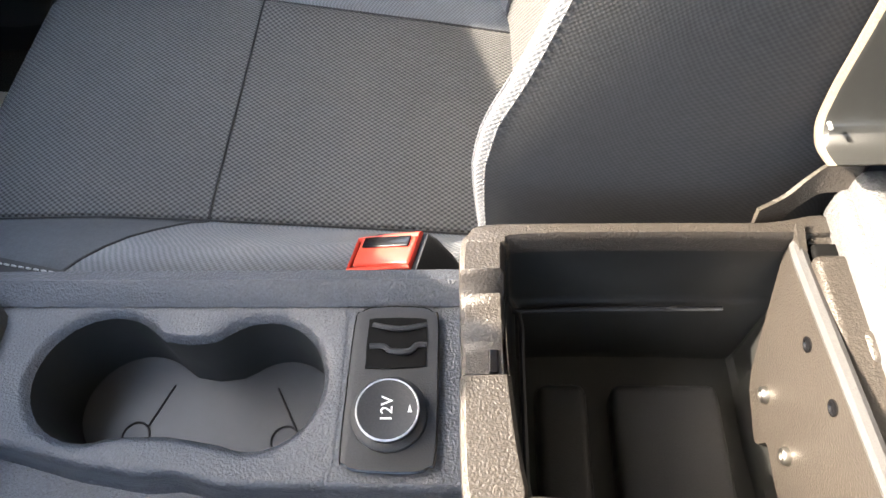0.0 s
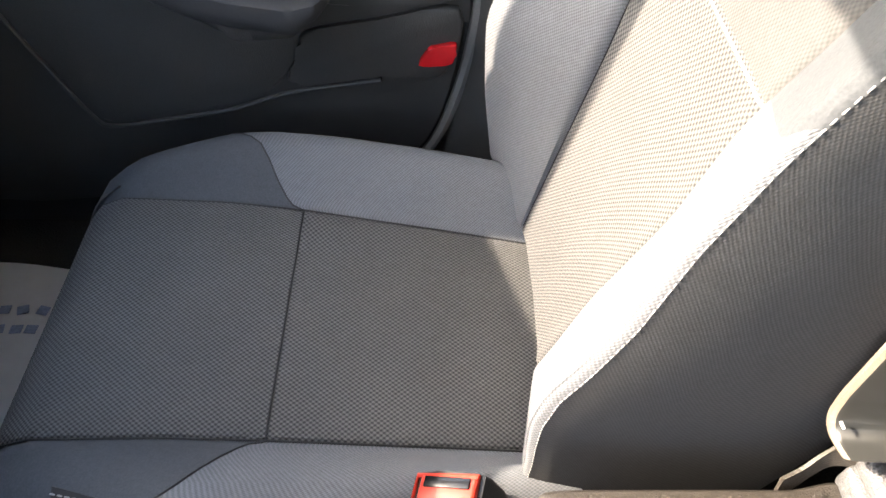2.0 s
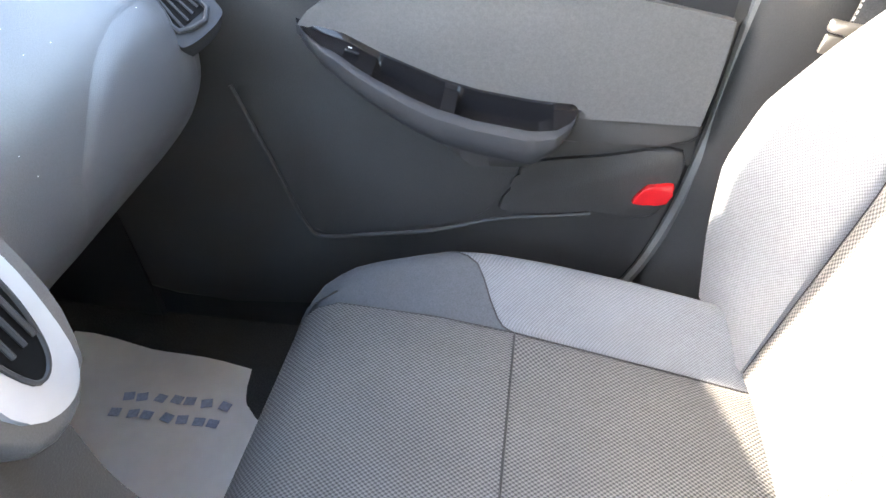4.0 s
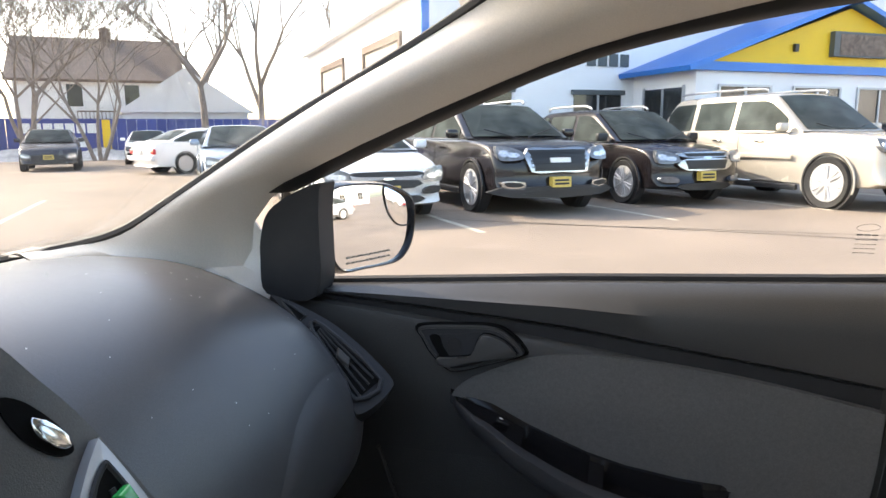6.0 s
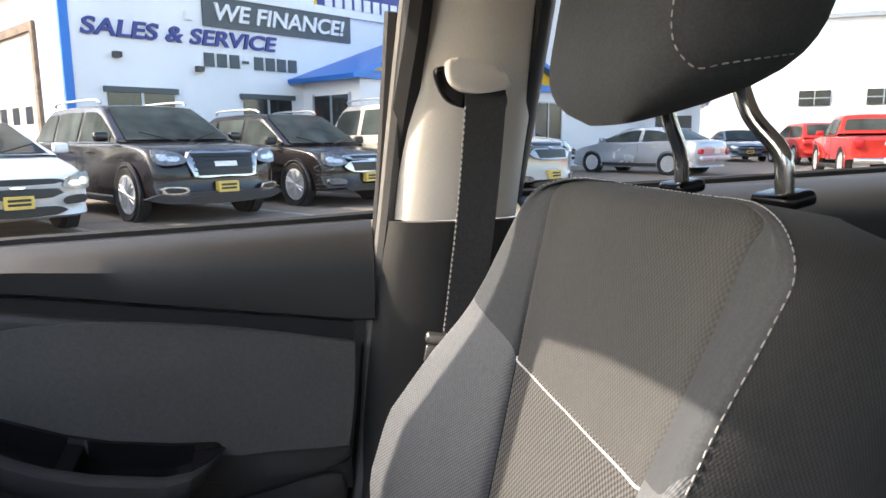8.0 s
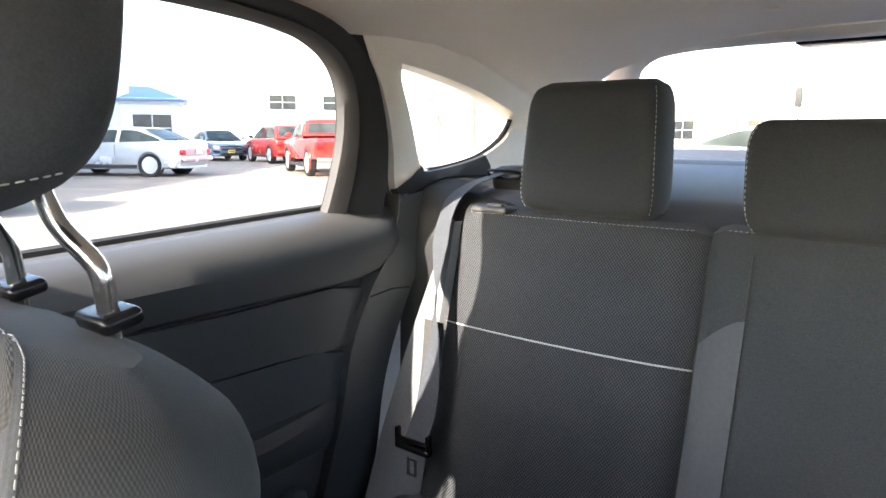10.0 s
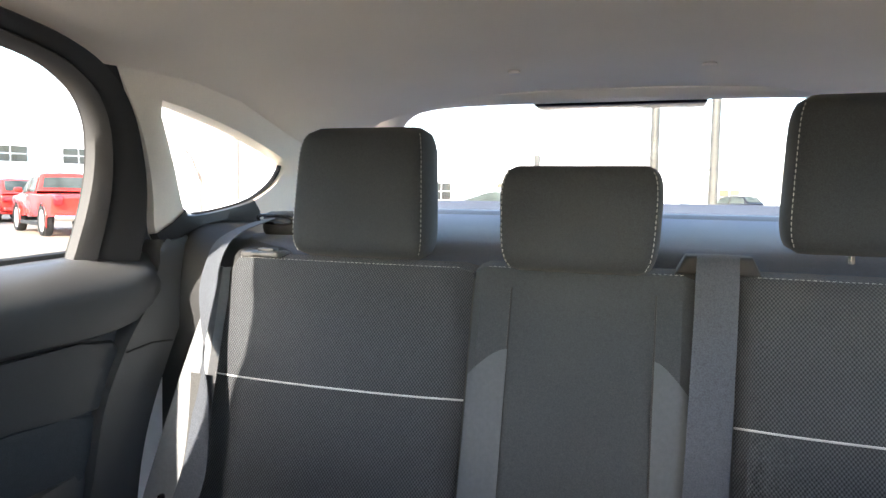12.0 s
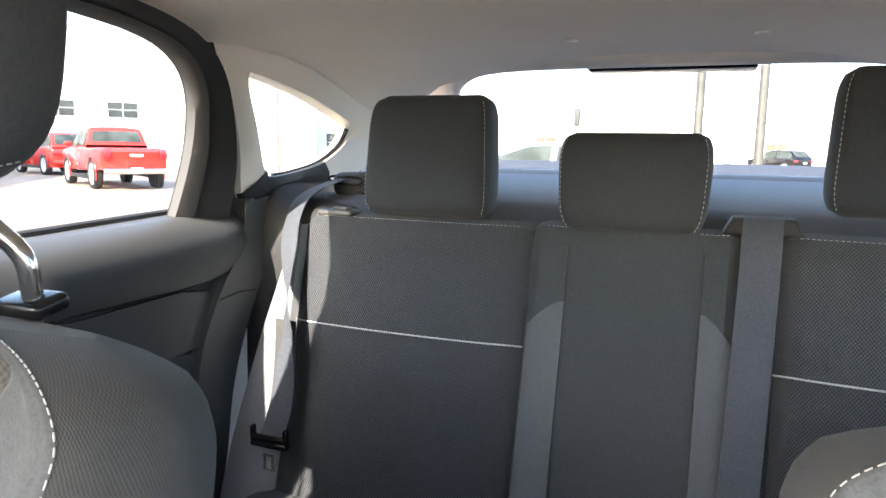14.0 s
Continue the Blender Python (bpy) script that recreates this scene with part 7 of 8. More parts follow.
    if face == "frame":
        g0 = cat([(-gw * 1.02, zl + 0.072), (0, zl + 0.075), (gw * 1.02, zl + 0.072), (gw * 0.97, zl - 0.255), (0, zl - 0.262), (-gw * 0.97, zl - 0.255)], 3, True)
        front(g0, "car_chrome", "grille_frame", 0.030, "chrome grille frame")
        front([(-gw * 0.985, zl + 0.060), (gw * 0.985, zl + 0.060), (gw * 0.945, zl - 0.245), (-gw * 0.945, zl - 0.245)], "grille", "grille", 0.036, "black grille")
        front([(-gw * 0.95, zl - 0.105), (gw * 0.95, zl - 0.105), (gw * 0.95, zl - 0.085), (-gw * 0.95, zl - 0.085)], "trim_black", "grille_bar", 0.042)
        for k in range(4):
            zz_ = zl + 0.025 - 0.06 * k - (0.03 if k > 1 else 0)
            front([(-gw * 0.95, zz_ - 0.006), (gw * 0.95, zz_ - 0.006), (gw * 0.95, zz_ + 0.006), (-gw * 0.95, zz_ + 0.006)], "trim_black", "grille_bar", 0.044)
        front([(-0.17, zl - 0.055), (0.17, zl - 0.055), (0.17, zl - 0.125), (-0.17, zl - 0.125)], "label_white", "badge", 0.044, "pale badge bar")
        front(cat([(-w * 0.90, 0.43), (w * 0.90, 0.43), (w * 0.84, 0.29), (-w * 0.84, 0.29)], 2, True), "trim_black", "valance", 0.014, "black lower bumper")
        for sg in (1, -1):
            surround = front(cat([(sg * w * 0.56, 0.505), (sg * w * 0.88, 0.525), (sg * w * 0.90, 0.455), (sg * w * 0.84, 0.425), (sg * w * 0.62, 0.425)], 2, True), "car_chrome", "fog_surround", 0.030, "chrome fog light surround")
            front(cat([(sg * w * 0.60, 0.492), (sg * w * 0.85, 0.508), (sg * w * 0.86, 0.462), (sg * w * 0.82, 0.440), (sg * w * 0.64, 0.440)], 2, True), "grille", "fog_recess", 0.034, "black fog light recess", 0.0, surround)
    elif face == "split":
        for a, b in ((zl + 0.085, zl + 0.005), (zl - 0.025, zl - 0.20)):
            front(cat([(-gw, a), (gw, a), (gw * 0.95, b), (-gw * 0.95, b)], 2, True), "car_chrome", "grille_frame", 0.030, "chrome grille frame")
            front([(-gw * 0.94, a - 0.015), (gw * 0.94, a - 0.015), (gw * 0.90, b + 0.015), (-gw * 0.90, b + 0.015)], "grille", "grille", 0.036, "black grille")
        front(cat([(-0.10, zl + 0.005), (0, zl + 0.02), (0.10, zl + 0.005), (0, zl - 0.03)], 2, True), "chrome", "badge", 0.042, "chrome badge")
    else:
        front(cat([(-gw, zl + 0.05), (gw, zl + 0.05), (gw * 0.95, zl - 0.01), (-gw * 0.95, zl - 0.01)], 2, True), "grille", "grille", 0.030, "black grille")
        front(cat([(-gw, zl - 0.07), (gw, zl - 0.07), (gw * 0.8, zl - 0.17), (-gw * 0.8, zl - 0.17)], 2, True), "grille", "lower_grille", 0.030, "black lower grille")
        front(cat([(-0.09, zl - 0.04), (0, zl - 0.025), (0.09, zl - 0.04), (0, zl - 0.06)], 2, True), "chrome", "badge", 0.036, "chrome badge")
    front(cat([(-w * 0.50, 0.38), (w * 0.50, 0.38), (w * 0.46, 0.28), (-w * 0.46, 0.28)], 2, True), "grille", "air_intake", 0.02, "black air intake")
    if plate_on:
        pz = 0.45 if kind == "sedan" else 0.50
        front([(-0.155, pz - 0.075), (0.155, pz - 0.075), (0.155, pz + 0.075), (-0.155, pz + 0.075)], "plate_yellow", "front_plate", 0.05, "yellow dealer plate")
        for k in range(2):
            front([(-0.12, pz + 0.012 - 0.05 * k), (0.12, pz + 0.012 - 0.05 * k), (0.12, pz + 0.042 - 0.05 * k), (-0.12, pz + 0.042 - 0.05 * k)], "trim_black", "print_bar", 0.053)
    # rear: lamps and plate
    tail = min(p[0] for p in P)
    for sg in (1, -1):
        part("rear_light", rbox((tail + 0.10, sg * w * 0.80, zl + 0.05), (0.14, w * 0.24, 0.16 if kind != "pickup" else 0.26), 0.03), "lamp_red", v, "red rear light")
    part("rear_bumper", rbox((tail + 0.03, 0, 0.50), (0.14, W * 0.92, 0.16), 0.05), "chrome" if kind == "pickup" else color, v)
    part("rear_plate", rbox((tail - 0.035, 0, 0.52 if kind == "pickup" else 0.72), (0.02, 0.31, 0.15), 0.004), "label_white", v, "pale plate")
    # mirrors, handles, sills, rails
    for sg in (1, -1):
        part("door_mirror", rbox((x3 - 0.28, sg * (w + 0.09), zb + 0.10), (0.12, 0.20, 0.14), 0.04), color if kind != "crossover" else "trim_black", v)
        part("sill", rbox((0, sg * (w - 0.02), 0.30), (abs(axles[0] - axles[1]) - 2.4 * R, 0.06, 0.10), 0.02), "trim_black", v, "black sill")
        for hx in (0.15, -0.85)[: 2 if kind != "pickup" else 1]:
            part("door_handle", rbox((hx, sg * (w + 0.008), zb - 0.13), (0.19, 0.03, 0.035), 0.012), "chrome" if kind in ("big_suv", "sedan") else color, v)
        part("belt_strip", tube([(x0 + 0.15, sg * (wb_ + 0.016), zb + 0.012), ((x0 + x3) / 2, sg * (wb_ + 0.02), zb + 0.004), (x3 - 0.2, sg * (wb_ + 0.012), zb + 0.004)], 0.012, 6), "chrome" if kind in ("sedan", "suv", "crossover") else "trim_black", v)
        if kind == "big_suv":
            part("side_moulding", rbox((-0.1, sg * (w + 0.006), 0.80), (abs(axles[0] - axles[1]) - 2.5 * R, 0.02, 0.09), 0.01), color, v)
        part("door_seam", tube([(-0.32, sg * (w + 0.001), 0.42), (-0.32, sg * (w + 0.001), zb - 0.02)], 0.006, 5), "trim_black", v)
        if rails:
            part("roof_rail", tube(cat([(x1 + 0.1, sg * wr * 0.92, H - 0.02), (x1 + 0.3, sg * wr * 0.95, H + 0.05), (x2 - 0.4, sg * wr * 0.95, H + 0.055), (x2 - 0.15, sg * wr * 0.92, H - 0.01)], 4), 0.022, 6), "silver", v, "silver roof rail")
    if kind == "pickup":
        part("load_bed", join(rbox((-1.62, 0, 1.09), (1.62, W * 0.80, 0.05), 0.01)), "trim_black", v, "dark open load bed")
        part("tailgate_letters", rbox((tail - 0.022, 0, 0.92), (0.01, 0.34, 0.07), 0.003), "label_white", v, "pale badge bar")
    v.matrix_world = pose(at[0], at[1], 0, 0, 0, math.degrees(yaw))
    return v


H0 = (0.588, -0.809)
vehicle("sedan", (-4.30, 10.45), H0, "paint_white", "sedan", "white sedan with black grilles and a yellow front plate", windows=2)
vehicle("suv", (-2.20, 12.02), H0, "black car paint", "sport_utility_car", "dark sport utility car with a chrome framed grille", face="frame", rails=True)
vehicle("crossover", (0.10, 13.66), H0, "black car paint", "crossover_car", "black crossover car with a split chrome grille", face="split", rails=True)
vehicle("big_suv", (3.18, 13.5), H0, "pearl car paint", "sport_utility_car", "large pearl white sport utility car with roof rails", face="split", rails=True)
vehicle("sedan", (11.1, 20.3), (-0.48, 0.877), "silver car paint", "sedan", "silver sedan parked side-on by the entrance", windows=2)
vehicle("sedan", (20.6, 29.5), (-0.35, -0.94), "blue-grey car paint", "sedan", "blue-grey sedan parked far off in the lot", windows=2)
vehicle("pickup", (15.75, 16.5), (0.485, 0.875), "red car paint", "pickup_truck", "red pickup truck with a chrome rear bumper", windows=2, plate_on=False)
vehicle("crossover", (20.6, 24.8), (0.35, 0.94), "red car paint", "off_road_car", "red off-road car parked beyond the pickup truck", windows=2)
vehicle("hatch", (-20.3, 20.6), (0.66, -0.75), "dark grey car paint", "hatchback", "dark grey hatchback parked by the blue fence", windows=2)
vehicle("sedan", (-20.5, 26.2), (0.60, -0.80), "paint_white", "sedan", "white sedan parked by the blue fence", windows=2)
vehicle("sedan", (-13.4, 20.3), (0.45, 0.89), "paint_white", "sedan", "white sedan seen from behind with red rear lights", windows=2)
vehicle("sedan", (-8.6, 14.2), H0, "blue-grey car paint", "sedan", "pale blue sedan parked beside the white sedan", windows=2)
vehicle("sedan", (16.2, 2.75), (-0.06, -0.99), "silver car paint", "sedan", "silver sedan parked across behind the car", windows=2)
vehicle("sedan", (19.0, -5.5), (0.1, 0.99), "dark grey car paint", "sedan", "dark sedan far behind the posts", windows=2)

vehicle("crossover", (57.5, -4.7), (0.75, 0.66), "black car paint", "off_road_car", "dark off-road car far across the road", windows=2)

# ---- buildings ----
M["white_wall"] = material("white painted wall", (0.78, 0.79, 0.80), 0.7, vary=0.05, scale=8, bump=0.2, bump_scale=25, stain=0.06, stain_scale=0.5)
M["blue_metal"] = material("blue metal roof", (0.02, 0.16, 0.52), 0.4, 0.2, vary=0.06, stain=0.1, stain_scale=0.6)
M["yellow_wall"] = material("yellow gable boards", (0.80, 0.52, 0.02), 0.6, vary=0.04, stain=0.05)
M["door_panel"] = material("weathered beige door panels", (0.40, 0.37, 0.33), 0.6, vary=0.1, scale=6, stain=0.15, stain_scale=0.7)
M["navy"] = material("navy letters", (0.03, 0.045, 0.22), 0.5, vary=0.05)
M["slate"] = material("dark sign board", (0.07, 0.085, 0.09), 0.5, vary=0.08)
M["dark_glass"] = material("dark shop window", (0.022, 0.026, 0.028), 0.08, vary=0.2, stain=0.4, stain_scale=0.8, spec=0.7)
M["shingle"] = material("brown roof shingles", (0.17, 0.13, 0.105), 0.9, vary=0.35, scale=9, bump=0.4, bump_scale=12, stain=0.12)
M["siding"] = material("white house siding", (0.72, 0.71, 0.68), 0.8, vary=0.06, scale=5, stain=0.06)
M["fence_blue"] = material("blue fence boards", (0.05, 0.07, 0.24), 0.7, vary=0.12, per_object=0.15)
M["bark"] = material("grey-brown bark", (0.22, 0.18, 0.15), 0.9, vary=0.3, scale=12, bump=0.5, bump_scale=40)
M["galvanised"] = material("galvanised steel", (0.055, 0.053, 0.048), 0.5, 0.0, vary=0.25, scale=12, stain=0.15)
M["line_paint"] = material("worn stall paint", (0.42, 0.38, 0.30), 0.8, vary=0.4, scale=12)
M["teal_wall"] = material("far grey wall", (0.46, 0.50, 0.50), 0.8, vary=0.1, stain=0.1)
M["snow"] = material("old snow", (0.60, 0.58, 0.54), 0.9, vary=0.25, scale=4, bump=0.6, bump_scale=6, stain=0.2)

C0 = np.array([-4.28, 15.18])
U = np.array([0.809, 0.588])
N = np.array([0.588, -0.809])


def facade(s, z, out=0.0):
    p = C0 + U * s + N * out
    return (p[0], p[1], z)


def wing(t, z, out=0.0):
    p = C0 - N * t - U * out
    return (p[0], p[1], z)


def block(f, a, b, z0, z1, d0, d1):
    bm = bmesh.new()
    vs = [bm.verts.new(f(s, z, d)) for d in (d0, d1) for z in (z0, z1) for s in (a, b)]
    for q in ((0, 1, 3, 2), (4, 6, 7, 5), (0, 4, 5, 1), (2, 3, 7, 6), (0, 2, 6, 4), (1, 5, 7, 3)):
        bm.faces.new([vs[i] for i in q])
    return bm


def lettering(text, f, s0, s1, z, h, out, bold=0.012, shear=0.18):
    cu = bpy.data.curves.new("letters", "FONT")
    cu.body, cu.size, cu.extrude, cu.shear, cu.offset = text, 1.0, 0.03, shear, bold
    ob = new("letters", cu)
    me = bpy.data.meshes.new_from_object(ob.evaluated_get(bpy.context.evaluated_depsgraph_get()))
    bpy.data.objects.remove(ob)
    bm = bmesh.new()
    bm.from_mesh(me)
    xs = [q.co.x for q in bm.verts]
    ys = [q.co.y for q in bm.verts]
    for q in bm.verts:
        s = s0 + (q.co.x - min(xs)) / (max(xs) - min(xs)) * (s1 - s0)
        zz = z + (q.co.y - min(ys)) / (max(ys) - min(ys)) * h
        q.co = Vector(f(s, zz, out + q.co.z))
    return bm


shop = thing("car_dealer_building", (*C0, 0), "white dealer building with blue trim and yellow entrance gable", "building")
part("front_wall", block(facade, 0.0, 26.0, 0, 7.2, -10.0, 0.0), "white_wall", shop, "white painted wall")
part("corner_trim", block(facade, -0.08, 0.10, 0, 7.2, -0.1, 0.03), "blue_metal", shop, "blue corner trim")
part("roof_edge", block(facade, -0.3, 26.3, 7.2, 7.5, -10.2, 0.25), "blue_metal", shop, "blue roof edge")
part("lettering", lettering("SALES & SERVICE", facade, 0.30, 4.97, 3.33, 0.36, 0.03, 0.02), "navy", shop, "bold blue slanted letters", smooth=0)
sign = part("sign_board", block(facade, 3.0, 7.36, 3.77, 4.46, 0.01, 0.06), "slate", shop, "dark sign board", smooth=0)
part("lettering", lettering("WE FINANCE!", facade, 3.28, 7.12, 3.92, 0.40, 0.075, 0.02), "ink_white", sign, "white slanted letters", smooth=0)
for k, a in enumerate(np.linspace(2.98, 5.30, 8)):
    part("number_bar", block(facade, a, a + (0.25 if k != 3 else 0.18), 2.86 if k != 3 else 2.98, 3.17 if k != 3 else 3.05, 0.01, 0.04), "slate", shop, smooth=0)
logo = part("logo_board", block(facade, 6.20, 9.70, 4.52, 5.20, 0.01, 0.05), "yellow_wall", shop, "yellow and blue dealer logo board", smooth=0)
part("logo_field", block(facade, 6.26, 9.62, 4.58, 5.9, 0.051, 0.07), "navy", logo, smooth=0)
for k, a in enumerate(np.linspace(6.5, 9.2, 9)):
    part("logo_bar", block(facade, a, a + 0.24, 4.66, 4.98, 0.071, 0.09), "ink_white", logo, smooth=0)
for a, b, z0, z1 in ((0.74, 2.20, 0.9, 2.18), (3.95, 5.35, 0.9, 2.15)):
    wn_ = part("shop_window", block(facade, a, b, z0, z1, 0.005, 0.03), "dark_glass", shop, "dark shop window", smooth=0)
    part("window_head", block(facade, a - 0.08, b + 0.08, z1, z1 + 0.12, 0.005, 0.10), "slate", wn_, smooth=0)
    part("mullion", block(facade, (a + b) / 2 - 0.03, (a + b) / 2 + 0.03, z0, z1, 0.03, 0.05), "silver", wn_, smooth=0)
for s, z in ((2.75, 2.72), (0.9, 2.9)):
    part("wall_lamp", block(facade, s, s + 0.16, z, z + 0.12, 0.0, 0.16), "galvanised", shop, smooth=0)
for s, z in ((2.55, 3.85),):
    part("wall_box", block(facade, s, s + 0.18, z, z + 0.2, 0.0, 0.12), "white_wall", shop, smooth=0)
# entrance gable
PD, P0, PW, PE, PA = 2.3, 5.75, 9.4, 2.66, 4.32
porch = thing("entrance_porch", tuple(facade(P0, 0, PD)), "projecting entrance with blue metal roof and yellow gable", "porch")
part("porch_wall", block(facade, P0, P0 + PW, 0, PE, 0.0, PD), "white_wall", porch, "white panelled wall")
bm = bmesh.new()
tri_f = [bm.verts.new(facade(*q)) for q in ((P0 + 0.25, PE + 0.1, PD + 0.02), (P0 + PW - 0.25, PE + 0.1, PD + 0.02), (P0 + PW / 2, PA - 0.12, PD + 0.02))]
tri_b = [bm.verts.new(facade(*q)) for q in ((P0 + 0.25, PE + 0.1, PD - 0.2), (P0 + PW - 0.25, PE + 0.1, PD - 0.2), (P0 + PW / 2, PA - 0.12, PD - 0.2))]
bm.faces.new(tri_f)
bm.faces.new(list(reversed(tri_b)))
for i in range(3):
    bm.faces.new([tri_f[i], tri_f[(i + 1) % 3], tri_b[(i + 1) % 3], tri_b[i]])
part("gable", bm, "yellow_wall", porch, "yellow gable", smooth=0)
part("gable_beam", block(facade, P0 - 0.15, P0 + PW + 0.15, PE - 0.06, PE + 0.14, PD, PD + 0.12), "blue_metal", porch, "blue beam", smooth=0)
for sg in (0, 1):
    a, b = (P0 - 0.45, P0 + PW / 2) if sg == 0 else (P0 + PW + 0.45, P0 + PW / 2)
    rows = []
    for t in np.linspace(0, 1, 3):
        rows.append([facade(a + (b - a) * f, PE - 0.10 + (PA - PE + 0.16) * f, -0.3 + (PD + 0.65) * t) for f in np.linspace(0, 1, 5)])
    rf = part("roof_slope", grid(rows, 0.12), "blue_metal", porch, "ribbed blue metal roof", smooth=0)
    for k in range(9):
        t = (k + 0.5) / 9
        l0 = [facade(a + (b - a) * f, PE - 0.085 + (PA - PE + 0.16) * f, -0.3 + (PD + 0.65) * t) for f in (0, 1)]
        part("rib", tube(l0, 0.02, 4), "blue_metal", rf, smooth=0)
    for k in range(7):
        f = 0.15 + 0.1 * k
        part("snow_guard", rbox(facade(a + (b - a) * f, PE - 0.06 + (PA - PE + 0.16) * f, PD - 0.25), (0.07, 0.07, 0.06), 0.01), "alloy", rf)
part("display_sign", block(facade, P0 + 4.05, P0 + 6.0, 3.02, 3.62, PD + 0.02, PD + 0.16), "slate", porch, "dark unlit display sign", smooth=0)
part("sign_screen", block(facade, P0 + 4.25, P0 + 5.95, 3.06, 3.56, PD + 0.161, PD + 0.17), "shingle", porch, smooth=0)
part("gable_lamp", block(facade, P0 + 2.85, P0 + 2.97, 3.10, 3.28, PD + 0.02, PD + 0.10), "trim_black", porch, smooth=0)
for a in (P0 + 0.7, P0 + 3.0, P0 + 5.2, P0 + 7.2):
    w_ = part("shop_window", block(facade, a, a + 1.5, 0.8, 2.25, PD, PD + 0.02), "dark_glass", porch, "dark shop window", smooth=0)
    part("window_frame", join(block(facade, a - 0.06, a, 0.75, 2.30, PD, PD + 0.05), block(facade, a + 1.5, a + 1.56, 0.75, 2.30, PD, PD + 0.05), block(facade, a, a + 1.5, 2.25, 2.30, PD, PD + 0.05), block(facade, a + 0.72, a + 0.78, 0.8, 2.25, PD + 0.02, PD + 0.05)), "silver", w_, smooth=0)
sidew = lambda s, z, d: (*(C0 + U * P0 + N * s - U * d), z)
w_ = part("side_window", block(sidew, 0.5, 1.9, 0.9, 2.25, 0.0, 0.02), "dark_glass", porch, "dark side window", smooth=0)
part("window_frame", join(block(sidew, 0.44, 0.5, 0.85, 2.3, 0, 0.05), block(sidew, 1.9, 1.96, 0.85, 2.3, 0, 0.05), block(sidew, 1.17, 1.23, 0.9, 2.25, 0.02, 0.05)), "silver", w_, smooth=0)
# garage wing
gar = thing("garage_wing", tuple(wing(7, 0)), "white garage wing with beige roll-up doors", "building")
part("garage_wall", block(wing, 0.02, 15.0, 0, 4.45, -9.0, -0.02), "white_wall", gar, "white painted wall")
part("eave", block(wing, -0.1, 15.2, 4.45, 4.65, -9.2, 0.25), "white_wall", gar, "white eave")
for a, b in ((1.85, 5.3), (8.2, 11.7)):
    dr = part("garage_door", block(wing, a, b, 0, 3.55, -0.02, 0.01), "door_panel", gar, "weathered beige roll-up door", smooth=0)
    part("door_frame", join(block(wing, a - 0.18, a, 0, 3.75, -0.02, 0.08), block(wing, b, b + 0.18, 0, 3.75, -0.02, 0.08), block(wing, a, b, 3.55, 3.75, -0.02, 0.08)), "shingle", dr, "brown door frame", smooth=0)
    for k in range(1, 6):
        part("door_joint", block(wing, a, b, 3.55 * k / 6 - 0.015, 3.55 * k / 6 + 0.015, 0.01, 0.014), "silver", dr, smooth=0)
    for k in range(3):
        part("door_pane", block(wing, a + 0.5 + 1.0 * k, a + 1.0 + 1.0 * k, 1.55, 1.95, 0.01, 0.02), "dark_glass", dr, smooth=0)
part("meter_box", block(wing, 6.6, 7.1, 2.2, 2.8, 0, 0.3), "galvanised", gar, "grey wall box", smooth=0)

# house beyond the fence
house = thing("house", (-33, 38, 0), "white two-storey house with a brown shingle roof", "house")
hd, hs = np.array([-0.62, 0.785]), np.array([0.785, 0.62])
hc = np.array([-33.0, 38.2])
hp = lambda a, z, b: (*(hc + hs * a + hd * b), z)
part("wall", block(hp, -5.2, 4.6, 0, 5.0, 0, 8), "siding", house, "white siding")
rows = [[hp(a, z, b) for a in np.linspace(-5.6, 5.0, 3)] for z, b in ((4.8, -0.5), (7.9, 4.0), (4.8, 8.5))]
part("roof", grid(rows, 0.2), "shingle", house, "brown shingle roof", smooth=0)
part("chimney", block(hp, -0.2, 0.5, 7.0, 8.6, 3.6, 4.4), "shingle", house, smooth=0)
for a in (-2.2, 1.2):
    part("window", block(hp, a, a + 0.9, 3.1, 4.5, -0.03, 0), "dark_glass", house, smooth=0)
rows = [[hp(a, 1.9 + 0.12 * (k % 2), -1.4 + 0.0 * k) for a in (-1.9, 1.4)] for k in range(2)]
part("balcony", join(block(hp, -1.6, 1.2, 2.0, 2.1, -1.4, 0), block(hp, -1.6, 1.2, 2.7, 2.8, -1.4, -1.3), *[block(hp, -1.6 + 0.23 * k, -1.56 + 0.23 * k, 2.1, 2.7, -1.38, -1.32) for k in range(13)]), "shingle", house, "brown wooden balcony", smooth=0)
shed = thing("garage", (-25, 36, 0), "low white garage with a pale gable roof", "garage")
sp = lambda a, z, b: (*(np.array([-24.5, 34.5]) + hs * a + hd * b), z)
part("wall", block(sp, -3.2, 3.6, 0, 2.6, 0, 6), "siding", shed)
bm = bmesh.new()
v6 = [bm.verts.new(sp(*q)) for q in ((-3.5, 2.5, -0.3), (3.9, 2.5, -0.3), (0.2, 5.0, -0.3), (-3.5, 2.5, 6.3), (3.9, 2.5, 6.3), (0.2, 5.0, 6.3))]
for q in ((0, 1, 2), (3, 5, 4), (0, 2, 5, 3), (1, 4, 5, 2), (0, 3, 4, 1)):
    bm.faces.new([v6[i] for i in q])
part("roof", bm, "siding", shed, "pale gable roof", smooth=0)
# blue fence with a banner
fence = thing("fence", (-27, 30, 0), "blue board fence behind the parked cars", "fence")
fa, fb = np.array([-36.0, 22.0]), np.array([-18.0, 38.0])
fd = (fb - fa) / np.linalg.norm(fb - fa)
fn = np.array([fd[1], -fd[0]])
nb = 48
board = None
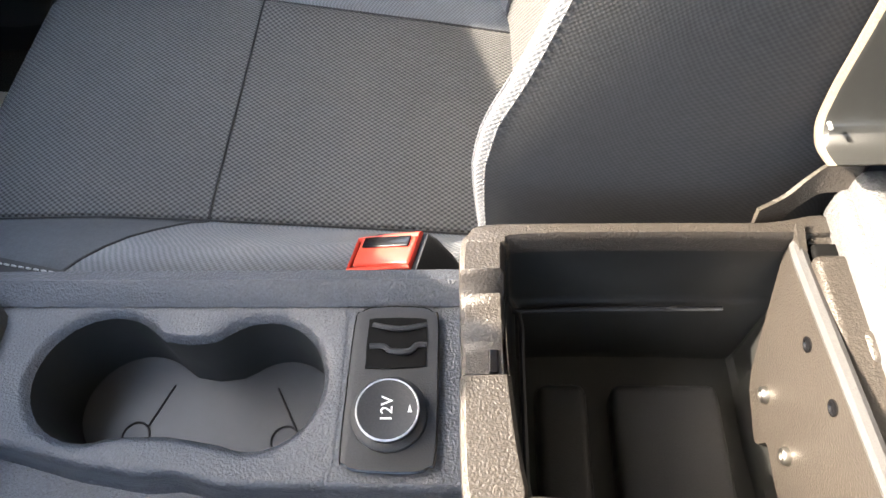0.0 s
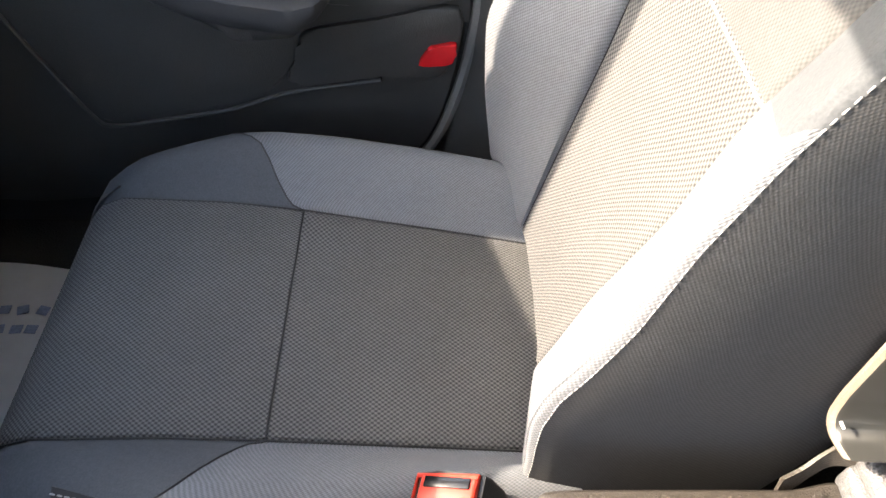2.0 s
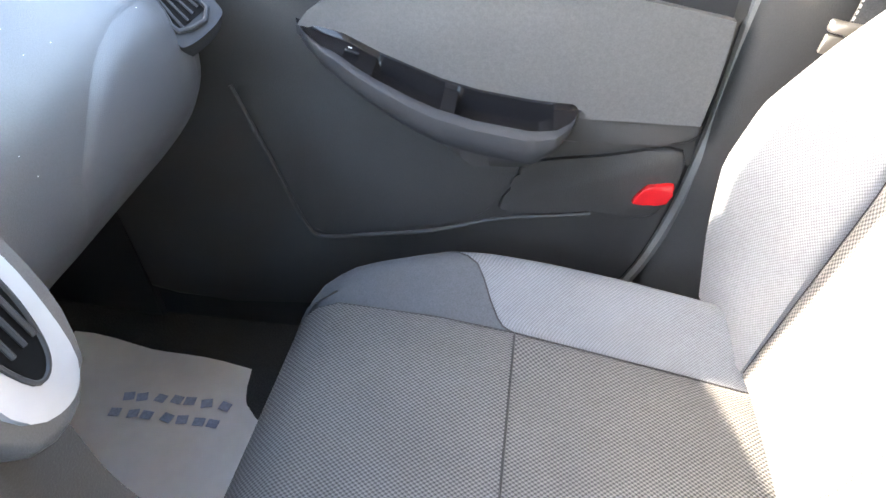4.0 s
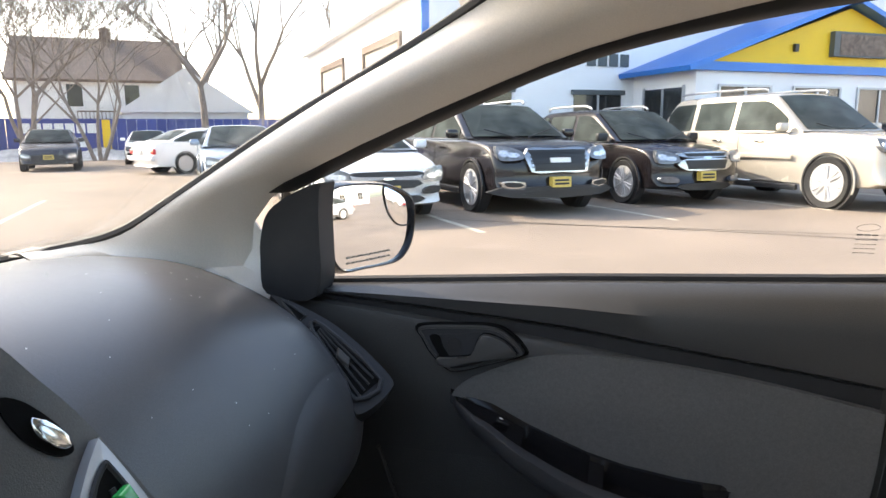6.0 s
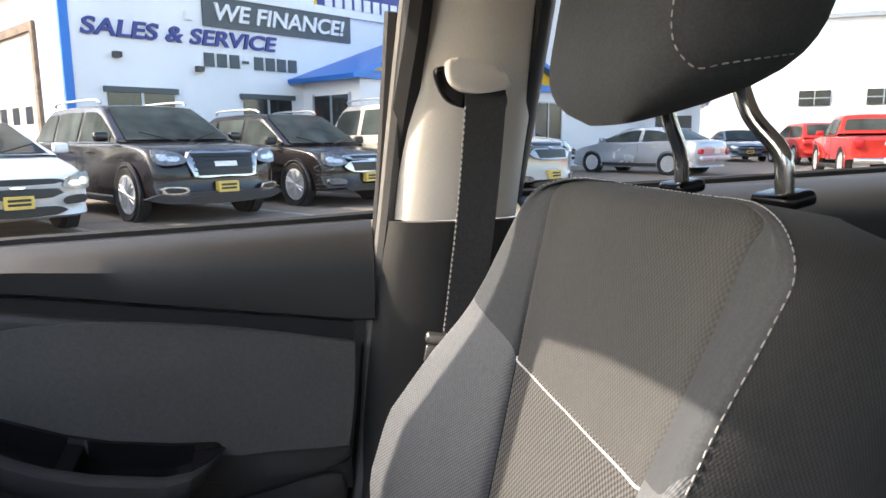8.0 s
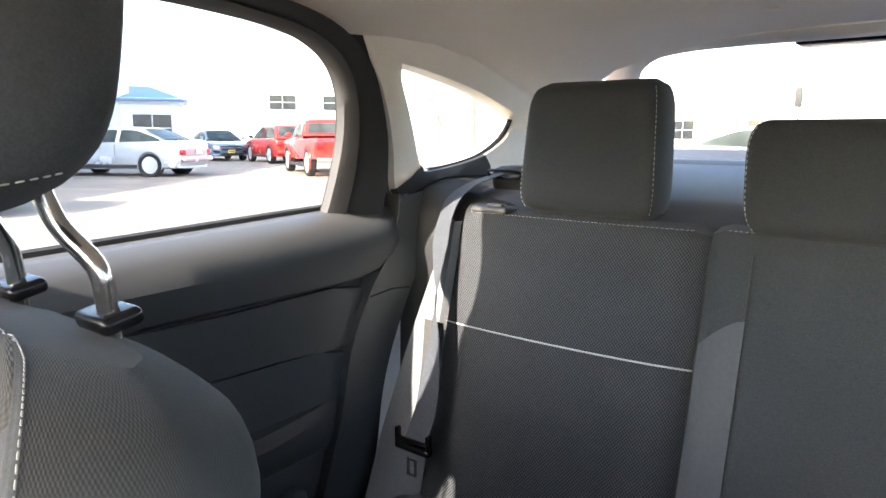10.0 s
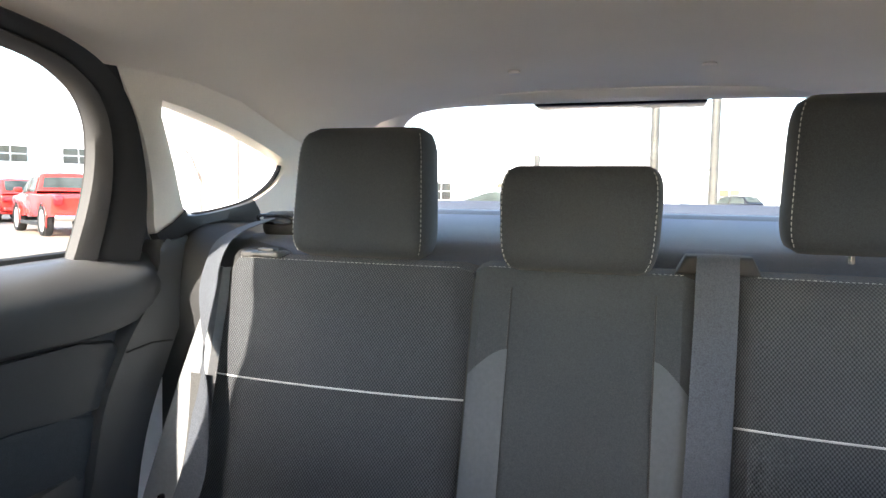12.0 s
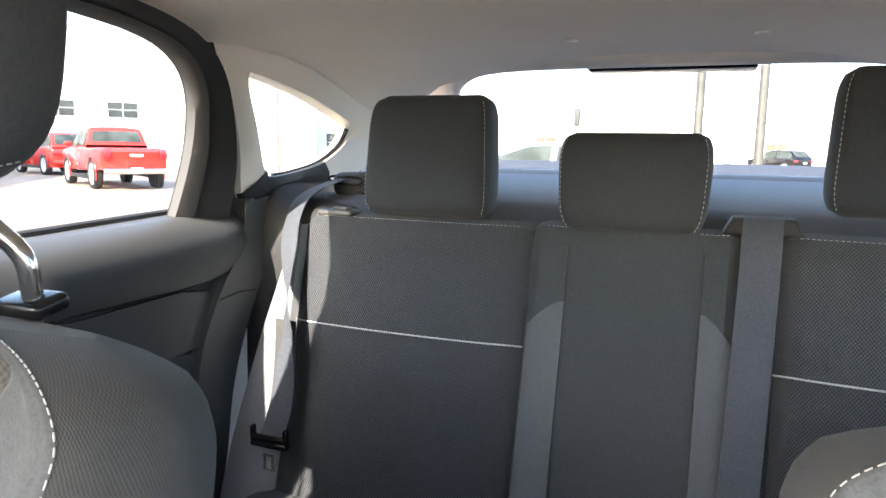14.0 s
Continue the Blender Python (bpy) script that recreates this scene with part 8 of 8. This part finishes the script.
for k in range(nb):
    p = fa + (fb - fa) * k / nb
    L = np.linalg.norm(fb - fa) / nb - 0.02
    if board is None:
        bm = rbox((0, 0, 1.05), (L, 0.04, 2.1), 0.01)
        board = part("board", bm, "fence_blue", fence)
        me_b = board.data
    ob = board if k == 0 else new("board", me_b)
    ob.parent = fence
    ob.matrix_parent_inverse = parent_inverse(fence)
    ob.matrix_basis = pose(p[0], p[1], 0, 0, 0, math.degrees(math.atan2(fd[1], fd[0])))
bp_ = lambda s, z, d: (*(fa + fd * s + fn * (0.03 + d)), z)
ban = thing("banner", tuple(bp_(10.5, 0.6, 0)), "white and blue dealer banner hung on the fence", "banner")
part("sheet", block(bp_, 8.6, 12.6, 0.45, 2.05, 0.0, 0.02), "navy", ban, smooth=0)
part("yellow_edge", block(bp_, 12.6, 13.0, 0.45, 2.05, 0.0, 0.02), "yellow_wall", ban, smooth=0)
for r, n_ in ((1.35, 7), (0.62, 6)):
    for k in range(n_):
        part("banner_bar", block(bp_, 8.9 + 0.5 * k, 9.32 + 0.5 * k, r, r + 0.5, 0.021, 0.03), "ink_white", ban, smooth=0)
# old snow along the fence
rows = []
rs = random.Random(5)
for k in range(30):
    p = fa + (fb - fa) * k / 29
    hgt = 0.35 + 0.3 * rs.random()
    rows.append([(*(p + fn * d), z) for d, z in ((0.1, 0.0), (0.3, hgt), (0.9, hgt * 0.8), (1.6, 0.25 * rs.random()), (2.2, 0.0))])
one("snow_bank", grid(rows), "snow", "dirty old snow heaped along the fence", "snow", kind="stuff")


# ---- trees, posts, far side ----
def tree(at, height, seed, spread=0.5, trunks=1, deepest=6):
    rnd = random.Random(seed)
    t = thing("bare_tree", (*at, 0), "leafless tree with grey-brown branching limbs", "tree", "bare trees")
    limbs, tv, tf = [], [], []

    def prism(pts, rad):
        # a three-sided tapering twig
        d = pts[-1] - pts[0]
        u = np.cross(d, (0.3, 0.5, 0.8))
        u = u / np.linalg.norm(u)
        w = np.cross(d, u)
        w = w / np.linalg.norm(w)
        k = len(tv)
        for p, r in zip(pts, rad):
            tv.extend((p + r * (math.cos(t) * u + math.sin(t) * w)).tolist() for t in (0, 2.1, 4.2))
        for q in range(len(pts) - 1):
            for i in range(3):
                tf.append((k + 3 * q + i, k + 3 * q + (i + 1) % 3, k + 3 * q + 3 + (i + 1) % 3, k + 3 * q + 3 + i))

    def grow(p, d, r, length, depth):
        n = 3 if depth < 3 else 2
        pts = [np.array(p)]
        dd = np.array(d)
        for k in range(n):
            dd = dd + np.array([rnd.uniform(-0.16, 0.16), rnd.uniform(-0.16, 0.16), rnd.uniform(-0.04, 0.12)])
            dd = dd / np.linalg.norm(dd)
            pts.append(pts[-1] + dd * length / n)
        rad = np.maximum(np.linspace(r, r * 0.62, len(pts)), 0.007)
        if depth < 2:
            limbs.append(tube(pts, rad, 7))
        else:
            prism(pts, rad)
        if depth >= deepest:
            return
        for k in range(3):
            i = len(pts) - 1 if k < 2 else rnd.randint(1, len(pts) - 1)
            a = rnd.uniform(0, 2 * math.pi)
            tilt = rnd.uniform(0.3, 0.75) * (0.7 + spread)
            side = np.array([math.cos(a), math.sin(a), rnd.uniform(0.0, 0.5)])
            nd = dd * math.cos(tilt) + side * math.sin(tilt)
            grow(pts[i], nd / np.linalg.norm(nd), r * rnd.uniform(0.46, 0.62), length * rnd.uniform(0.62, 0.88), depth + 1)
    for k in range(trunks):
        a = 2 * math.pi * k / max(1, trunks)
        lean = 0.0 if trunks == 1 else 0.22
        grow((at[0] + 0.2 * math.cos(a) * (trunks > 1), at[1] + 0.2 * math.sin(a) * (trunks > 1), -0.1), (lean * math.cos(a), lean * math.sin(a), 1), height * 0.016 * (1 if trunks == 1 else 0.6), height * 0.27, 0)
    part("trunk", join(*limbs), "bark", t)
    me = bpy.data.meshes.new("tmp")
    me.from_pydata(tv, [], tf)
    bm = bmesh.new()
    bm.from_mesh(me)
    bpy.data.meshes.remove(me)
    part("twigs", bm, "bark", t, "fine bare twigs", kind="stuff")


tree((-27.5, 26.5), 12, 1, 0.35, 4)
tree((-24.6, 27.8), 11, 2, 0.4, 3)
tree((-29.5, 24.5), 12, 9, 0.35, 3)
tree((-22, 33), 15, 3, 0.5)
tree((-27, 42), 17, 4, 0.5)
tree((-20.5, 36), 15, 6, 0.5)
tree((-37, 33), 14, 7, 0.5)
tree((31, 23.6), 7, 8, 0.5)
tree((-16, 40), 15, 11, 0.5)

for y in (0.16, -0.78):
    p_ = thing("sign_post", (12.6, y, 0), "tall banded steel sign post behind the car", "post", "sign posts")
    part("pole", tube([(12.6, y, -0.02), (12.6, y, 3.5), (12.6, y, 9.0)], 0.075, 14), "galvanised", p_)
    for k in range(24):
        part("band", lathe([(0.074, -0.02), (0.082, -0.018), (0.082, 0.018), (0.074, 0.02)], (12.6, y, 0.4 + 0.30 * k), "z", 14), "galvanised", p_)
pole = thing("utility_pole", (29.0, 20.5, 0), "wooden utility pole beyond the car park", "pole")
part("pole", tube([(29, 20.0, -0.1), (29, 20.0, 10)], 0.14, 8), "bark", pole)
part("crossarm", tube([(28.6, 21.2, 6.6), (29.4, 18.8, 6.6)], 0.08, 6), "bark", pole)


def far_block(name, at, size, yaw, mat, label, wins=0, z0=2.4, wh=1.0):
    b = thing(name, (at[0], at[1], 0), label, "building", "far buildings")
    m = pose(at[0], at[1], 0, 0, 0, yaw)
    bm = rbox((0, 0, size[2] / 2), size, 0)
    bm.transform(m)
    part("wall", bm, mat, b, smooth=0)
    bm = rbox((0, 0, size[2] + 0.12), (size[0] + 0.4, size[1] + 0.4, 0.24), 0)
    bm.transform(m)
    part("parapet", bm, "silver", b, smooth=0)
    spots = wins if isinstance(wins, (list, tuple)) else [-size[0] / 2 + size[0] * (k + 0.5) / wins for k in range(wins)]
    for x in spots:
        bm = rbox((x, -size[1] / 2, z0 + wh / 2), (1.6, 0.1, wh), 0)
        bm.transform(m)
        w2 = part("window", bm, "dark_glass", b, smooth=0)
        bm = join(rbox((x, -size[1] / 2 - 0.06, z0 + wh / 2), (1.7, 0.04, 0.06), 0), rbox((x, -size[1] / 2 - 0.06, z0 + wh / 2), (0.06, 0.04, wh), 0))
        bm.transform(m)
        part("window_bar", bm, "silver", w2, smooth=0)
    return b


far_block("workshop", (33.5, 37.0), (26, 10, 7.5), -33.5, "white_wall", "long white workshop with small high windows", (-2.6, 0.75), 2.8, 0.85)
office = far_block("office", (16.4, 32.6), (7.0, 5.0, 2.6), -31.0, "white_wall", "small white office with a blue metal roof", 3, 0.9, 1.2)
om = pose(16.4, 32.6, 0, 0, 0, -31.0)
bm = bmesh.new()
v6 = [bm.verts.new(om @ Vector(q)) for q in ((-3.9, -3.0, 2.72), (3.9, -3.0, 2.72), (3.9, 3.0, 2.72), (-3.9, 3.0, 2.72), (-2.2, 0, 3.5), (2.2, 0, 3.5))]
for q in ((0, 1, 5, 4), (1, 2, 5), (2, 3, 4, 5), (3, 0, 4), (0, 3, 2, 1)):
    bm.faces.new([v6[i] for i in q])
part("roof", bm, "blue_metal", office, "blue metal roof", smooth=0)
far_block("store", (62, 11), (22, 12, 5.0), -80, "white_wall", "pale shop far across the road", 4, 1.0, 1.4)
far_block("store", (70, -8), (20, 12, 4.0), -95, "teal_wall", "grey low building far across the road", 4, 1.0, 1.2)
far_block("store", (52, 36), (14, 10, 4.5), -55, "teal_wall", "low grey-green shop across the road", 3, 1.0, 1.4)
far_block("warehouse", (-10, -45), (60, 12, 6), 180, "white_wall", "long pale building on the far side of the street", 8, 1.2, 1.4)
lamp = thing("traffic_signal", (44, 8.0, 0), "traffic signal on a tall mast", "traffic light")
part("mast", tube([(44, 8.0, 0), (44, 8.0, 4.0)], 0.05, 8), "galvanised", lamp)
part("signal_head", rbox((43.8, 8.0, 3.4), (0.3, 0.36, 1.1), 0.05), "trim_black", lamp, "black signal head")
big = thing("shop_sign", (47, 9.85, 0), "pale shop sign on a tall leg", "sign")
part("leg", tube([(47, 10.6, 0), (47, 10.6, 4.6)], 0.06, 8), "galvanised", big)
part("board", rbox((47, 9.85, 4.85), (0.2, 2.4, 1.1), 0.05), "teal_wall", big, "pale board")
for k in range(2):
    part("sign_bar", rbox((46.88, 9.85, 5.08 - 0.46 * k), (0.04, 1.8, 0.28), 0.01), "shingle", big, smooth=0)
# stall lines
for k in range(-3, 4):
    a = np.array([-0.40, 11.55]) + U * 2.95 * k
    bm = bmesh.new()
    q = [a - U * 0.05 + N * -5.0, a + U * 0.05 + N * -5.0, a + U * 0.05 + N * 2.3, a - U * 0.05 + N * 2.3]
    bm.faces.new([bm.verts.new((p[0], p[1], 0.004)) for p in q])
    one("stall_line", bm, "line_paint", "worn pale parking stall line", "road marking", kind="structure", smooth=0)


# ---- tar seams and cracks in the car park ----
rt = random.Random(8)
seams = []
for k in range(9):
    x, y = rt.uniform(-6, 6), rt.uniform(3.5, 9.5)
    d = rt.uniform(-0.3, 0.9)
    pts = []
    for q in range(14):
        pts.append((x, y, 0.004))
        d += rt.uniform(-0.25, 0.25)
        x, y = x + 0.6 * math.cos(d), y + 0.35 * math.sin(d)
    seams.append(ribbon(pts, (-0.2, 1, 0), rt.uniform(0.02, 0.05), 0.001))
M["tar"] = material("dark crack filler", (0.045, 0.04, 0.036), 0.7, vary=0.3, scale=20)
one("crack_filler", join(*seams), "tar", "dark wandering cracks filled in the car park asphalt", "asphalt crack", kind="stuff")

# ---- assembly ----
dashboard()
roof()
for SIDE in (1, -1):
    side_trim()
    door()
    rear_door()
    wing_mirror() if SIDE > 0 else None
    seat = front_seat()
    if SIDE < 0:
        seat.location.x += 0.15
        seat.location.z -= 0.03
SIDE = 1
front_mat()
seat_buckle()
rear_bench()
rear_belts()
console()
